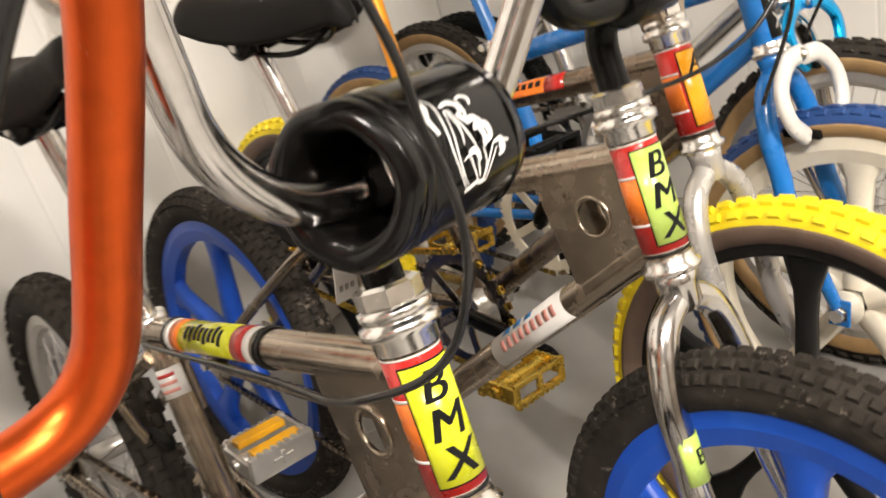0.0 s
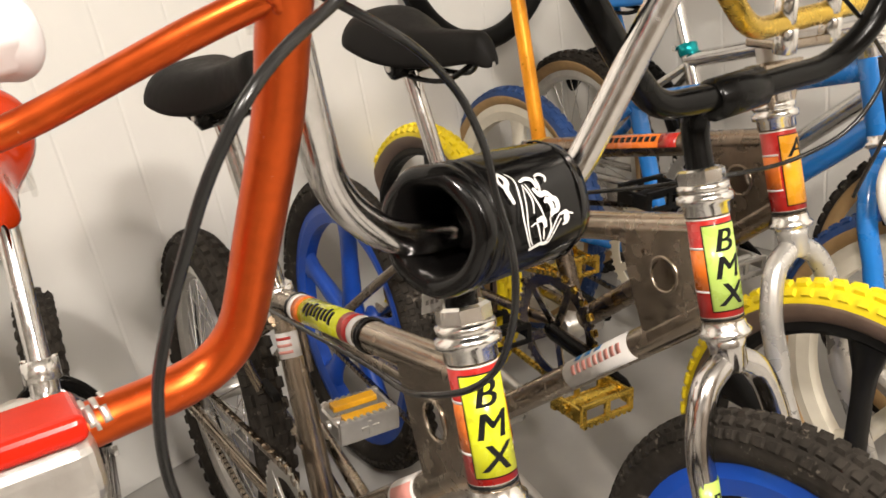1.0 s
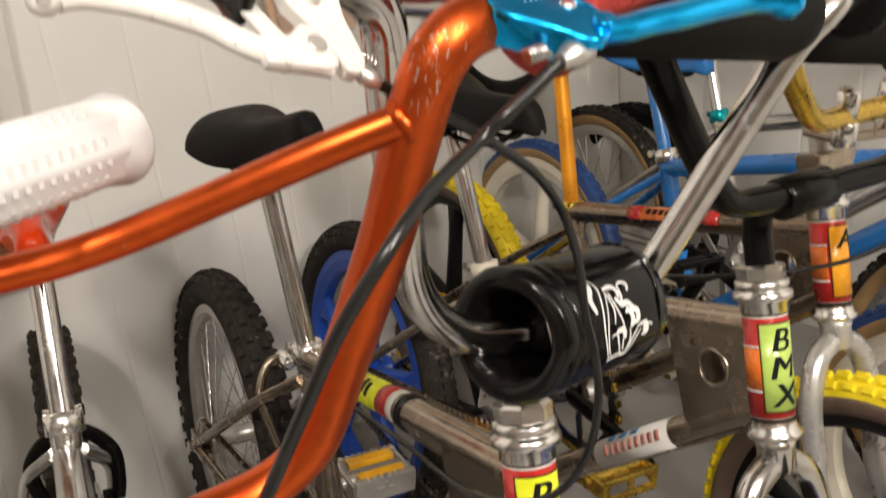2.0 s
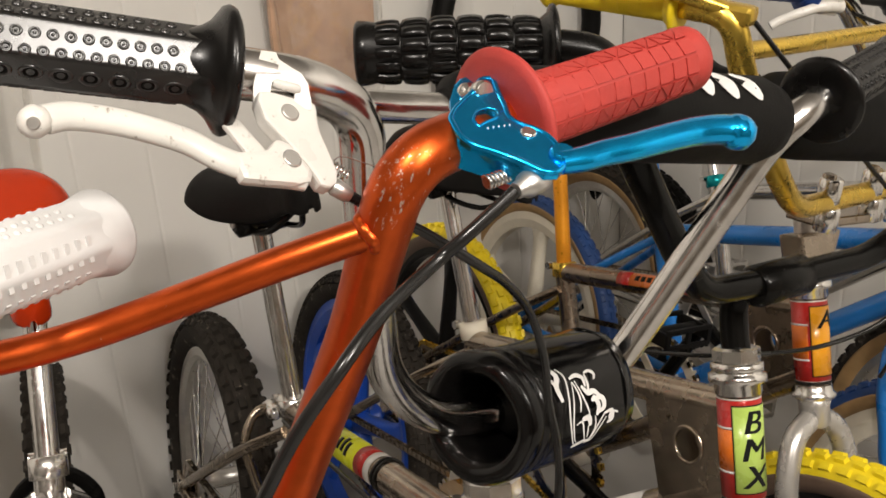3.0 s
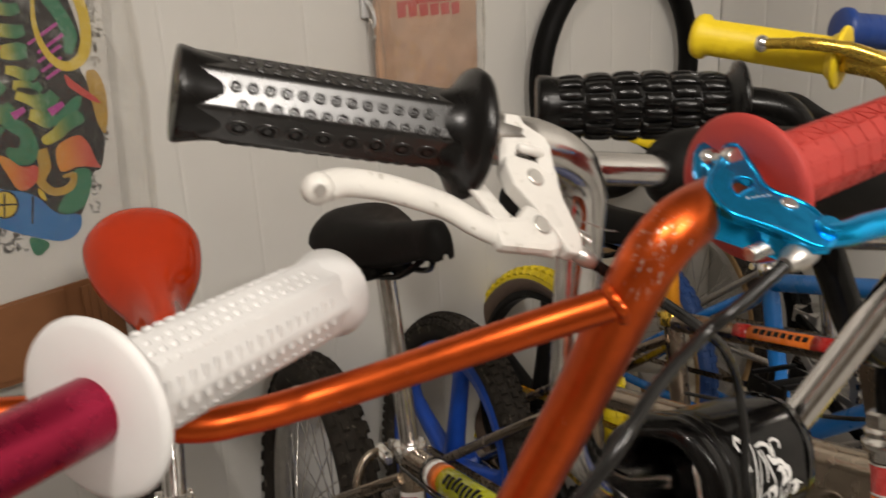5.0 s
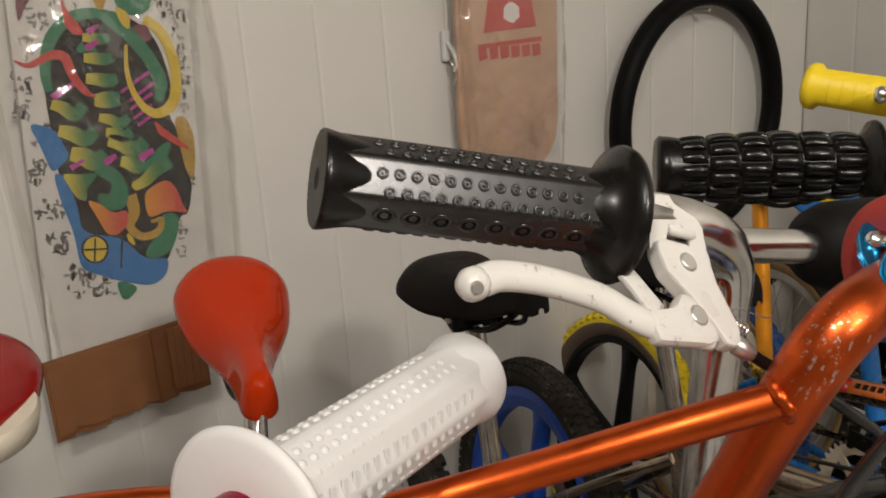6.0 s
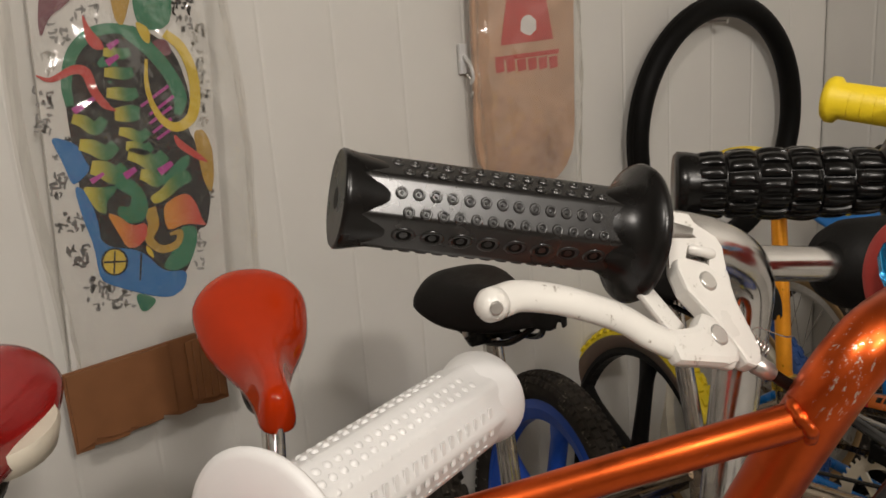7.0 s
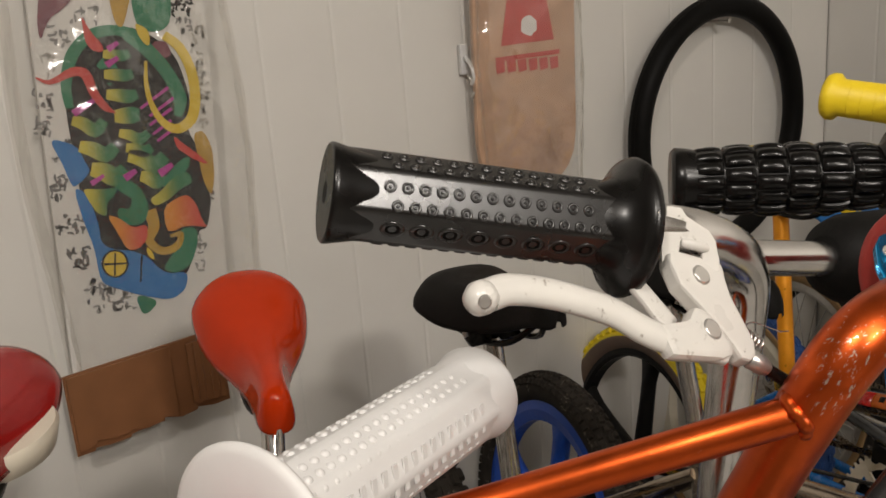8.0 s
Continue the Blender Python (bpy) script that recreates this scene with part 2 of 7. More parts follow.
# ---- mesh tools ----
def V(*p):
    return Vector(p)


def thing(name, place, label="", category="", group="", kind=""):
    e = new(name)
    e.empty_display_size = 0.05
    e.location = place
    return tagged(e, label, category, group, kind)


def part(name, bm, material, parent=None, label=""):
    me = bpy.data.meshes.new(name)
    bm.normal_update()
    bm.to_mesh(me)
    bm.free()
    me.materials.append(M[material])
    ob = new(name, me)
    if parent:
        ob.parent = parent
        if not parent.parent:
            ob.matrix_parent_inverse = Matrix.Translation(-parent.location)
    if label:
        ob["label"] = label
    return ob


def twin(name, source, m, parent):
    """Another object on the same mesh, moved by the world matrix m."""
    ob = source.copy()
    ob.name = name
    scene.collection.objects.link(ob)
    ob.parent = parent
    ob.matrix_parent_inverse = source.matrix_parent_inverse
    ob.matrix_basis = m
    return ob


def spline(pts, n=10):
    """Points of a smooth curve through pts."""
    pts = [Vector(p) for p in pts]
    ends = [pts[0] * 2 - pts[1]] + pts + [pts[-1] * 2 - pts[-2]]
    out = []
    for i in range(1, len(ends) - 2):
        a, b, c, d = ends[i - 1:i + 3]
        for k in range(n):
            t = k / n
            out.append(0.5 * ((2 * b) + (c - a) * t + (2 * a - 5 * b + 4 * c - d) * t * t + (3 * b - a - 3 * c + d) * t ** 3))
    out.append(pts[-1])
    return out


def fillet(pts, radius, n=7):
    """A polyline whose corners are rounded."""
    pts = [Vector(p) for p in pts]
    out = [pts[0]]
    for i in range(1, len(pts) - 1):
        a, b, c = pts[i - 1], pts[i], pts[i + 1]
        u, w = (a - b), (c - b)
        r = min(radius, u.length * 0.48, w.length * 0.48)
        p, q = b + u.normalized() * r, b + w.normalized() * r
        for k in range(n + 1):
            t = k / n
            out.append(p.lerp(b, t).lerp(b.lerp(q, t), t))
    out.append(pts[-1])
    return out


def frames(pts, closed=False, up=None):
    """A tangent, normal and binormal at each point, with no twist."""
    n = len(pts)
    tan = []
    for i in range(n):
        a = pts[i - 1] if (i or closed) else pts[i]
        b = pts[(i + 1) % n] if (i < n - 1 or closed) else pts[i]
        tan.append((b - a).normalized())
    ref = Vector(up) if up else (Vector((0, 0, 1)) if abs(tan[0].z) < 0.9 else Vector((1, 0, 0)))
    out = []
    for t in tan:
        ref = (ref - t * ref.dot(t)).normalized()
        out.append((t, ref.copy(), t.cross(ref)))
    return out


def sweep(bm, pts, r, segs=14, closed=False, caps=True, section=None, up=None, smooth=True):
    """A tube of radius r (a number or one a point), or of a section of (normal, binormal) offsets, along pts."""
    pts = [Vector(p) for p in pts]
    fr = frames(pts, closed, up)
    rings = []
    for i, (p, (t, a, b)) in enumerate(zip(pts, fr)):
        k = r[i] if isinstance(r, (list, tuple)) else r
        if section:
            ring = [bm.verts.new(p + a * (x * k) + b * (y * k)) for x, y in section]
        else:
            ring = [bm.verts.new(p + a * (math.cos(2 * math.pi * j / segs) * k) + b * (math.sin(2 * math.pi * j / segs) * k)) for j in range(segs)]
        rings.append(ring)
    m = len(rings[0])
    for i in range(len(rings) if closed else len(rings) - 1):
        r0, r1 = rings[i], rings[(i + 1) % len(rings)]
        for j in range(m):
            f = bm.faces.new((r0[j], r0[(j + 1) % m], r1[(j + 1) % m], r1[j]))
            f.smooth = smooth
    if caps and not closed:
        for ring in (rings[0][::-1], rings[-1]):
            bm.faces.new([bm.verts.new(v.co) for v in ring])
    return bm


def tube(pts, r, segs=14, **more):
    return sweep(bmesh.new(), pts, r, segs, **more)


def lathe(bm, origin, axis, profile, segs=28, smooth=True, squash=1.0, up=None, facets=0, soft=0.97):
    """A turned body: profile of (distance along the axis, radius)."""
    origin, axis = Vector(origin), Vector(axis).normalized()
    pts = [origin + axis * h for h, _ in profile]
    ref = Vector(up) if up else (Vector((0, 0, 1)) if abs(axis.z) < 0.9 else Vector((1, 0, 0)))
    a = (ref - axis * ref.dot(axis)).normalized()
    b = axis.cross(a)
    rings = []
    shape_of = [1.0] * segs
    if facets:
        half = math.pi / facets
        shape_of = [1 - soft * (1 - math.cos(half) / math.cos(((2 * math.pi * j / segs + half) % (2 * half)) - half)) for j in range(segs)]
        shape_of = [v / min(shape_of) for v in shape_of]
    for p, (h, r) in zip(pts, profile):
        rings.append([bm.verts.new(p + a * (math.cos(2 * math.pi * j / segs) * r * shape_of[j]) + b * (math.sin(2 * math.pi * j / segs) * r * squash * shape_of[j])) for j in range(segs)])
    for r0, r1, (h0, q0), (h1, q1) in zip(rings, rings[1:], profile, profile[1:]):
        for j in range(segs):
            f = bm.faces.new((r0[j], r0[(j + 1) % segs], r1[(j + 1) % segs], r1[j]))
            f.smooth = smooth
    for ring in (rings[0][::-1], rings[-1]):
        bm.faces.new([bm.verts.new(v.co) for v in ring])
    return bm


def turned(origin, axis, profile, segs=28, **more):
    return lathe(bmesh.new(), origin, axis, profile, segs, **more)


def box(bm, m, size, bevel=0.0, segs=2):
    """A box with its centre at the matrix m."""
    made = bmesh.ops.create_cube(bm, size=1.0, matrix=m @ Matrix.Diagonal((*size, 1)))["verts"]
    if bevel:
        edges = list({e for v in made for e in v.link_edges})
        bmesh.ops.bevel(bm, geom=edges, offset=bevel, segments=segs, affect="EDGES", profile=0.6)
    return bm


def blocks(bm, centre_frames, size, taper=0.8):
    """Many small tapered blocks: each frame is (place, long side, wide side, outward)."""
    lx, ly, lz = (s / 2 for s in size)
    for c, a, b, o in centre_frames:
        low = [bm.verts.new(c + a * (x * lx) + b * (y * ly) - o * lz) for x, y in ((-1, -1), (1, -1), (1, 1), (-1, 1))]
        top = [bm.verts.new(c + a * (x * lx * taper) + b * (y * ly * taper) + o * lz) for x, y in ((-1, -1), (1, -1), (1, 1), (-1, 1))]
        bm.faces.new(top)
        for j in range(4):
            bm.faces.new((low[j], low[(j + 1) % 4], top[(j + 1) % 4], top[j]))
    return bm


def slab(bm, outline, origin, ux, uy, thick, bevel=0.0):
    """A plate: an outline of (x, y) in metres in the plane of ux and uy, thick along their normal."""
    origin, ux, uy = Vector(origin), Vector(ux).normalized(), Vector(uy).normalized()
    n = ux.cross(uy)
    f = bm.faces.new([bm.verts.new(origin + ux * x + uy * y - n * (thick / 2)) for x, y in outline])
    made = bmesh.ops.extrude_face_region(bm, geom=[f])["geom"]
    top = [v for v in made if isinstance(v, bmesh.types.BMVert)]
    bmesh.ops.translate(bm, verts=top, vec=n * thick)
    if bevel:
        faces = {g for v in top for g in v.link_faces} | {f}
        edges = list({e for g in faces for e in g.edges})
        bmesh.ops.bevel(bm, geom=edges, offset=bevel, segments=2, affect="EDGES", profile=0.6)
    bmesh.ops.recalc_face_normals(bm, faces=bm.faces)
    return bm


def patch(bm, origin, axis, front, r, a0, a1, h0, h1, thick=0.0005, segs=14):
    """A curved sticker on a tube: angles in degrees from front, heights along the axis."""
    origin, axis = Vector(origin), Vector(axis).normalized()
    front = (Vector(front) - axis * Vector(front).dot(axis)).normalized()
    side = axis.cross(front)
    rows = []
    for k in range(segs + 1):
        a = radians(a0 + (a1 - a0) * k / segs)
        d = front * math.cos(a) + side * math.sin(a)
        rows.append([bm.verts.new(origin + axis * h + d * rr) for h, rr in ((h0, r), (h0, r + thick), (h1, r + thick), (h1, r))])
    for p, q in zip(rows, rows[1:]):
        for j in range(4):
            bm.faces.new((p[j], p[(j + 1) % 4], q[(j + 1) % 4], q[j])).smooth = (j == 1)
    bm.faces.new(rows[0])
    bm.faces.new(list(reversed(rows[-1])))
    bmesh.ops.recalc_face_normals(bm, faces=bm.faces)
    return bm


def letter(char, height):
    """The mesh of one character, its middle at the origin, cut into strips so that it can be bent."""
    cu = bpy.data.curves.new("letter", "FONT")
    cu.body, cu.size, cu.align_x, cu.align_y = char, height / 0.72, "CENTER", "CENTER"
    ob = new("letter", cu)
    bpy.context.view_layer.update()
    me = bpy.data.meshes.new_from_object(ob.evaluated_get(bpy.context.evaluated_depsgraph_get()))
    bpy.data.objects.remove(ob)
    bm = bmesh.new()
    for k, step in enumerate((0.0, -0.035, 0.035)):
        for v in me.vertices:
            v.co.x += step * height - (0.0, 0.0, -0.035)[k] * height
            v.co.z = k * 0.00004
        bm.from_mesh(me)
    bpy.data.meshes.remove(me)
    xs = [v.co.x for v in bm.verts]
    ys = [v.co.y for v in bm.verts]
    mid = Vector(((min(xs) + max(xs)) / 2, (min(ys) + max(ys)) / 2, 0))
    for v in bm.verts:
        v.co -= mid
    bmesh.ops.triangulate(bm, faces=bm.faces[:])
    for k in range(-5, 6):
        bmesh.ops.bisect_plane(bm, geom=bm.verts[:] + bm.edges[:] + bm.faces[:], plane_co=(k * height * 0.09, 0, 0), plane_no=(1, 0, 0))
    return bm


def wrap(bm, origin, axis, front, r, angle, height, turn=0.0):
    """Bend a flat mesh round a tube: x to the angle, y along the axis."""
    origin, axis = Vector(origin), Vector(axis).normalized()
    front = (Vector(front) - axis * Vector(front).dot(axis)).normalized()
    side = axis.cross(front)
    c, s = math.cos(radians(turn)), math.sin(radians(turn))
    for v in bm.verts:
        x, y = v.co.x * c - v.co.y * s, v.co.x * s + v.co.y * c
        a = radians(angle) + x / r
        v.co = origin + axis * (height + y) + (front * math.cos(a) + side * math.sin(a)) * (r + v.co.z)
    return bm


def flat(bm, outline, z=0.0):
    bm.faces.new([bm.verts.new((x, y, z)) for x, y in outline])
    return bm
# ---- room ----
WEST, EAST, SOUTH, NORTH, HIGH = -2.3, 1.36, -3.0, 1.02, 2.30


def wall(name, lo, hi, material, label):
    bm = bmesh.new()
    lo, hi = Vector(lo), Vector(hi)
    box(bm, Matrix.Translation((lo + hi) / 2), hi - lo)
    return tagged(part(name, bm, material), label, "wall", kind="structure")


tagged(part("floor", box(bmesh.new(), pose((WEST + EAST) / 2, (SOUTH + NORTH) / 2, -0.05), (EAST - WEST + 0.4, NORTH - SOUTH + 0.4, 0.1)), "floor"), "grey painted concrete basement floor", "floor", kind="structure")
# Unseen ceiling, dimmed to lessen the bounce from above.
tagged(part("ceiling", box(bmesh.new(), pose((WEST + EAST) / 2, (SOUTH + NORTH) / 2, HIGH + 0.05), (EAST - WEST + 0.4, NORTH - SOUTH + 0.4, 0.1)), "ceiling"), "unseen ceiling, grey to cut bounced light", "ceiling", kind="structure")
wall_north = wall("wall_north", (WEST, NORTH + 0.006, 0.0), (EAST, NORTH + 0.12, HIGH), "groove", "off-white painted vertical board panelling behind the bicycles")
wall_east = wall("wall_east", (EAST + 0.006, SOUTH, 0.0), (EAST + 0.12, NORTH + 0.12, HIGH), "groove", "off-white painted panelled end wall")
# Never in view; their dark colour only holds back bounced light.
wall("wall_south", (WEST - 0.12, SOUTH - 0.12, 0.0), (EAST + 0.12, SOUTH, HIGH), "dark_wall", "unseen wall across the room, dark brown to cut bounced light")
wall("wall_west", (WEST - 0.12, SOUTH, 0.0), (WEST, NORTH + 0.12, HIGH), "unseen_side", "unseen side wall, brown to cut bounced light")

BOARD = 0.117
EDGE = [(-BOARD / 2, -0.008), (BOARD / 2, -0.008), (BOARD / 2, 0.0004), (BOARD / 2 - 0.0045, 0.0015), (-BOARD / 2 + 0.0045, 0.0015), (-BOARD / 2, 0.0004)]
first = part("board", slab(bmesh.new(), EDGE, (0, NORTH, HIGH / 2), (1, 0, 0), (0, -1, 0), HIGH - 0.004), "wall", wall_north)
first.location.x = EAST - BOARD / 2 - 0.0015
for k in range(1, int((EAST - WEST) / BOARD)):
    twin("board", first, Matrix.Translation((EAST - BOARD / 2 - 0.0015 - k * BOARD, 0, 0)), wall_north)
first = part("board", slab(bmesh.new(), EDGE, (EAST, 0, HIGH / 2), (0, 1, 0), (-1, 0, 0), HIGH - 0.004), "wall", wall_east)
first.location.y = NORTH - BOARD / 2 - 0.0016
for k in range(1, int((NORTH - SOUTH) / BOARD)):
    twin("board", first, Matrix.Translation((0, NORTH - BOARD / 2 - 0.0016 - k * BOARD, 0)), wall_east)

# Fixture added out of view to carry the four bulbs.
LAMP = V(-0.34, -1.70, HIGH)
ceiling_lamp = thing("ceiling_lamp", LAMP, "unseen white ceiling lamp with four arms and bare bulbs", "lamp")
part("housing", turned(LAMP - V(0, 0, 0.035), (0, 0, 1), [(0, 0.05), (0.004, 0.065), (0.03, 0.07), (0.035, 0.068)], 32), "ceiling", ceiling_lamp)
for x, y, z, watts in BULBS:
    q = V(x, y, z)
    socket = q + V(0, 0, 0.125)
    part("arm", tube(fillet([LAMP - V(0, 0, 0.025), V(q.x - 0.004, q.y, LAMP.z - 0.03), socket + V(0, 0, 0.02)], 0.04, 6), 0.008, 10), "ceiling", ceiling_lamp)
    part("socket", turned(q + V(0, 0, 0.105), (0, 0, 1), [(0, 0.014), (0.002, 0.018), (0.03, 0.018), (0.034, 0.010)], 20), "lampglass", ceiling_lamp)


# ---- bicycle parts ----
class Bike:
    """A bicycle's own axes: s to the rider's left, r to the rear, z up; s = r = 0 on the steering axis at 0.60 m."""

    def __init__(self, x, y, turn, label, group="bicycles parked in a row", lean=8.0, drop=0.0):
        a, k = radians(turn), radians(lean)
        flat_s = Vector((math.cos(a), -math.sin(a), 0))
        self.s = flat_s * math.cos(k) - Vector((0, 0, math.sin(k)))
        self.z = flat_s * math.sin(k) + Vector((0, 0, math.cos(k)))
        self.r = Vector((math.sin(a), math.cos(a), 0))
        self.drop = drop
        self.p = Vector((x, y, 0)) - flat_s * (math.sin(k) * 0.60)
        self.root = thing("bicycle", (self.p.x, self.p.y, 0), label, "bicycle", group)
        self.steer = (self.r * 0.29 + self.z).normalized()

    def at(self, s, r, z):
        return self.p + self.s * s + self.r * r + self.z * (z - self.drop)

    def head(self, z, s=0.0, back=0.0):
        return self.at(s, (z - 0.60) * 0.29 + back, z)


def tyre_mesh(c, axis, R, w, knobs, rows=4, tall=0.0055):
    axis = axis.normalized()
    up = Vector((0, 0, 1))
    up = (up - axis * up.dot(axis) / axis.length_squared).normalized()
    f = axis.cross(up).normalized()
    bm = bmesh.new()
    n = 64
    ring = []
    rc = R - w / 2
    sect = [(math.cos(2 * math.pi * k / 16), math.sin(2 * math.pi * k / 16)) for k in range(16)]
    pts = [c + (up * math.cos(2 * math.pi * k / n) + f * math.sin(2 * math.pi * k / n)) * rc for k in range(n)]
    rings = []
    for k in range(n):
        o = up * math.cos(2 * math.pi * k / n) + f * math.sin(2 * math.pi * k / n)
        rings.append([bm.verts.new(pts[k] + o * (x * w / 2) + axis * (y * w / 2)) for x, y in sect])
    for k in range(n):
        a, b = rings[k], rings[(k + 1) % n]
        for j in range(16):
            bm.faces.new((a[j], a[(j + 1) % 16], b[(j + 1) % 16], b[j])).smooth = True
    bmesh.ops.recalc_face_normals(bm, faces=bm.faces)
    tread = bmesh.new()
    if knobs:
        put = []
        angles = {4: (-52, -18, 18, 52), 3: (-38, 0, 38), 5: (-62, -32, 0, 32, 62)}[rows]
        for k in range(knobs):
            for i, phi in enumerate(angles):
                th = 2 * math.pi * (k + 0.5 * (i % 2)) / knobs
                o = up * math.cos(th) + f * math.sin(th)
                tang = f * math.cos(th) - up * math.sin(th)
                out = o * math.cos(radians(phi)) + axis * math.sin(radians(phi))
                side = axis * math.cos(radians(phi)) - o * math.sin(radians(phi))
                put.append((c + o * rc + out * (w / 2 + 0.001), tang, side, out))
        pitch = 2 * math.pi * R / knobs
        blocks(tread, put, (pitch * 0.62, w * 0.21, tall), 0.80)
        bmesh.ops.recalc_face_normals(tread, faces=tread.faces)
    return bm, tread


def ring_mesh(c, axis, r, sect, n=64):
    up = Vector((0, 0, 1))
    up = (up - axis * up.dot(axis) / axis.length_squared).normalized()
    f = axis.cross(up).normalized()
    pts = [c + (up * math.cos(2 * math.pi * k / n) + f * math.sin(2 * math.pi * k / n)) * r for k in range(n)]
    bm = bmesh.new()
    rings = []
    for k, p in enumerate(pts):
        o = (p - c).normalized()
        rings.append([bm.verts.new(p + o * x + axis * y) for x, y in sect])
    for k in range(n):
        a, b = rings[k], rings[(k + 1) % n]
        for j in range(len(sect)):
            bm.faces.new((a[j], a[(j + 1) % len(sect)], b[(j + 1) % len(sect)], b[j])).smooth = len(sect) > 8
    bmesh.ops.recalc_face_normals(bm, faces=bm.faces)
    return bm


def wheel(bike, c, axis, R, w, tyre, rim, style, knobs=60, wall=None, rows=4, spin=0.0, steps=5, tall=0.0055, lip=0.024, slim=1.0):
    """A wheel: the rim carries the tyre, the hub and the spokes."""
    axis = axis.normalized()
    rr = R - w - 0.004
    if style == "mag":
        sect = [(0.012, -0.013), (0.012, 0.013), (-0.25 * lip, 0.015), (-lip, 0.010), (-lip, -0.010), (-0.25 * lip, -0.015)]
    else:
        sect = [(0.010, -0.014), (0.010, 0.014), (-0.004, 0.015), (-0.012, 0.009), (-0.014, 0.0), (-0.012, -0.009), (-0.004, -0.015)]
    body = part("wheel", ring_mesh(c, axis, rr, sect), rim, bike.root)
    casing, tread = tyre_mesh(c, axis, R, w, knobs, rows, tall)
    part("tyre", casing, tyre, body)
    tagged(part("tread", tread, tyre, body), kind="stuff")
    if wall:
        for sgn in (-1, 1):
            k = 10
            ss = [(math.cos(math.pi * (0.45 + 0.51 * j / k)) * w * 0.515, sgn * math.sin(math.pi * (0.45 + 0.51 * j / k)) * w * 0.515) for j in range(k + 1)]
            ss = ss + [(x * 0.93, y * 0.93) for x, y in reversed(ss)]
            part("sidewall", ring_mesh(c, axis, R - w / 2, ss), wall, body)
    up = Vector((0, 0, 1))
    up = (up - axis * up.dot(axis) / axis.length_squared).normalized()
    f = axis.cross(up).normalized()
    part("hub", turned(c - axis * 0.052, axis, [(0, 0.006), (0.012, 0.006), (0.014, 0.022), (0.019, 0.022), (0.024, 0.014), (0.080, 0.014), (0.085, 0.022), (0.090, 0.022), (0.092, 0.006), (0.104, 0.006)]), rim if style == "mag" else "alloy", body)
    if style == "mag":
        for k in range(steps):
            th = 2 * math.pi * k / steps + spin
            o = up * math.cos(th) + f * math.sin(th)
            g = f * math.cos(th) - up * math.sin(th)
            bm = bmesh.new()
            secs = []
            for d, hw, ht in ((0.016, 0.017, 0.017), (0.05, 0.014, 0.014), (rr * 0.6, 0.013, 0.012), (rr - 0.045, 0.016, 0.011), (rr - lip * 0.75, 0.032, 0.010)):
                secs.append([bm.verts.new(c + o * d + g * (x * hw * slim) + axis * (y * ht)) for x, y in ((-1, -0.5), (-0.6, -1), (0.6, -1), (1, -0.5), (1, 0.5), (0.6, 1), (-0.6, 1), (-1, 0.5))])
            for p, q in zip(secs, secs[1:]):
                for j in range(8):
                    bm.faces.new((p[j], p[(j + 1) % 8], q[(j + 1) % 8], q[j])).smooth = True
            bmesh.ops.recalc_face_normals(bm, faces=bm.faces)
            part("spoke", bm, rim, body)
    elif style == "disc":
        part("disc", turned(c - axis * 0.012, axis, [(0, 0.02), (0, rr - 0.02), (0.006, rr - 0.014), (0.018, rr - 0.014), (0.024, rr - 0.02), (0.024, 0.02)], 48, smooth=False), rim, body)
    else:
        for k in range(36):
            th = 2 * math.pi * k / 36 + spin
            o = up * math.cos(th) + f * math.sin(th)
            lead = th + (0.75 if (k // 2) % 2 else -0.75)
            h = up * math.cos(lead) + f * math.sin(lead)
            side = axis * (0.028 if k % 2 else -0.028)
            part("spoke", tube([c + h * 0.018 + side, c + o * (rr - 0.008)], 0.0011, 5), "bright", body)
    return body


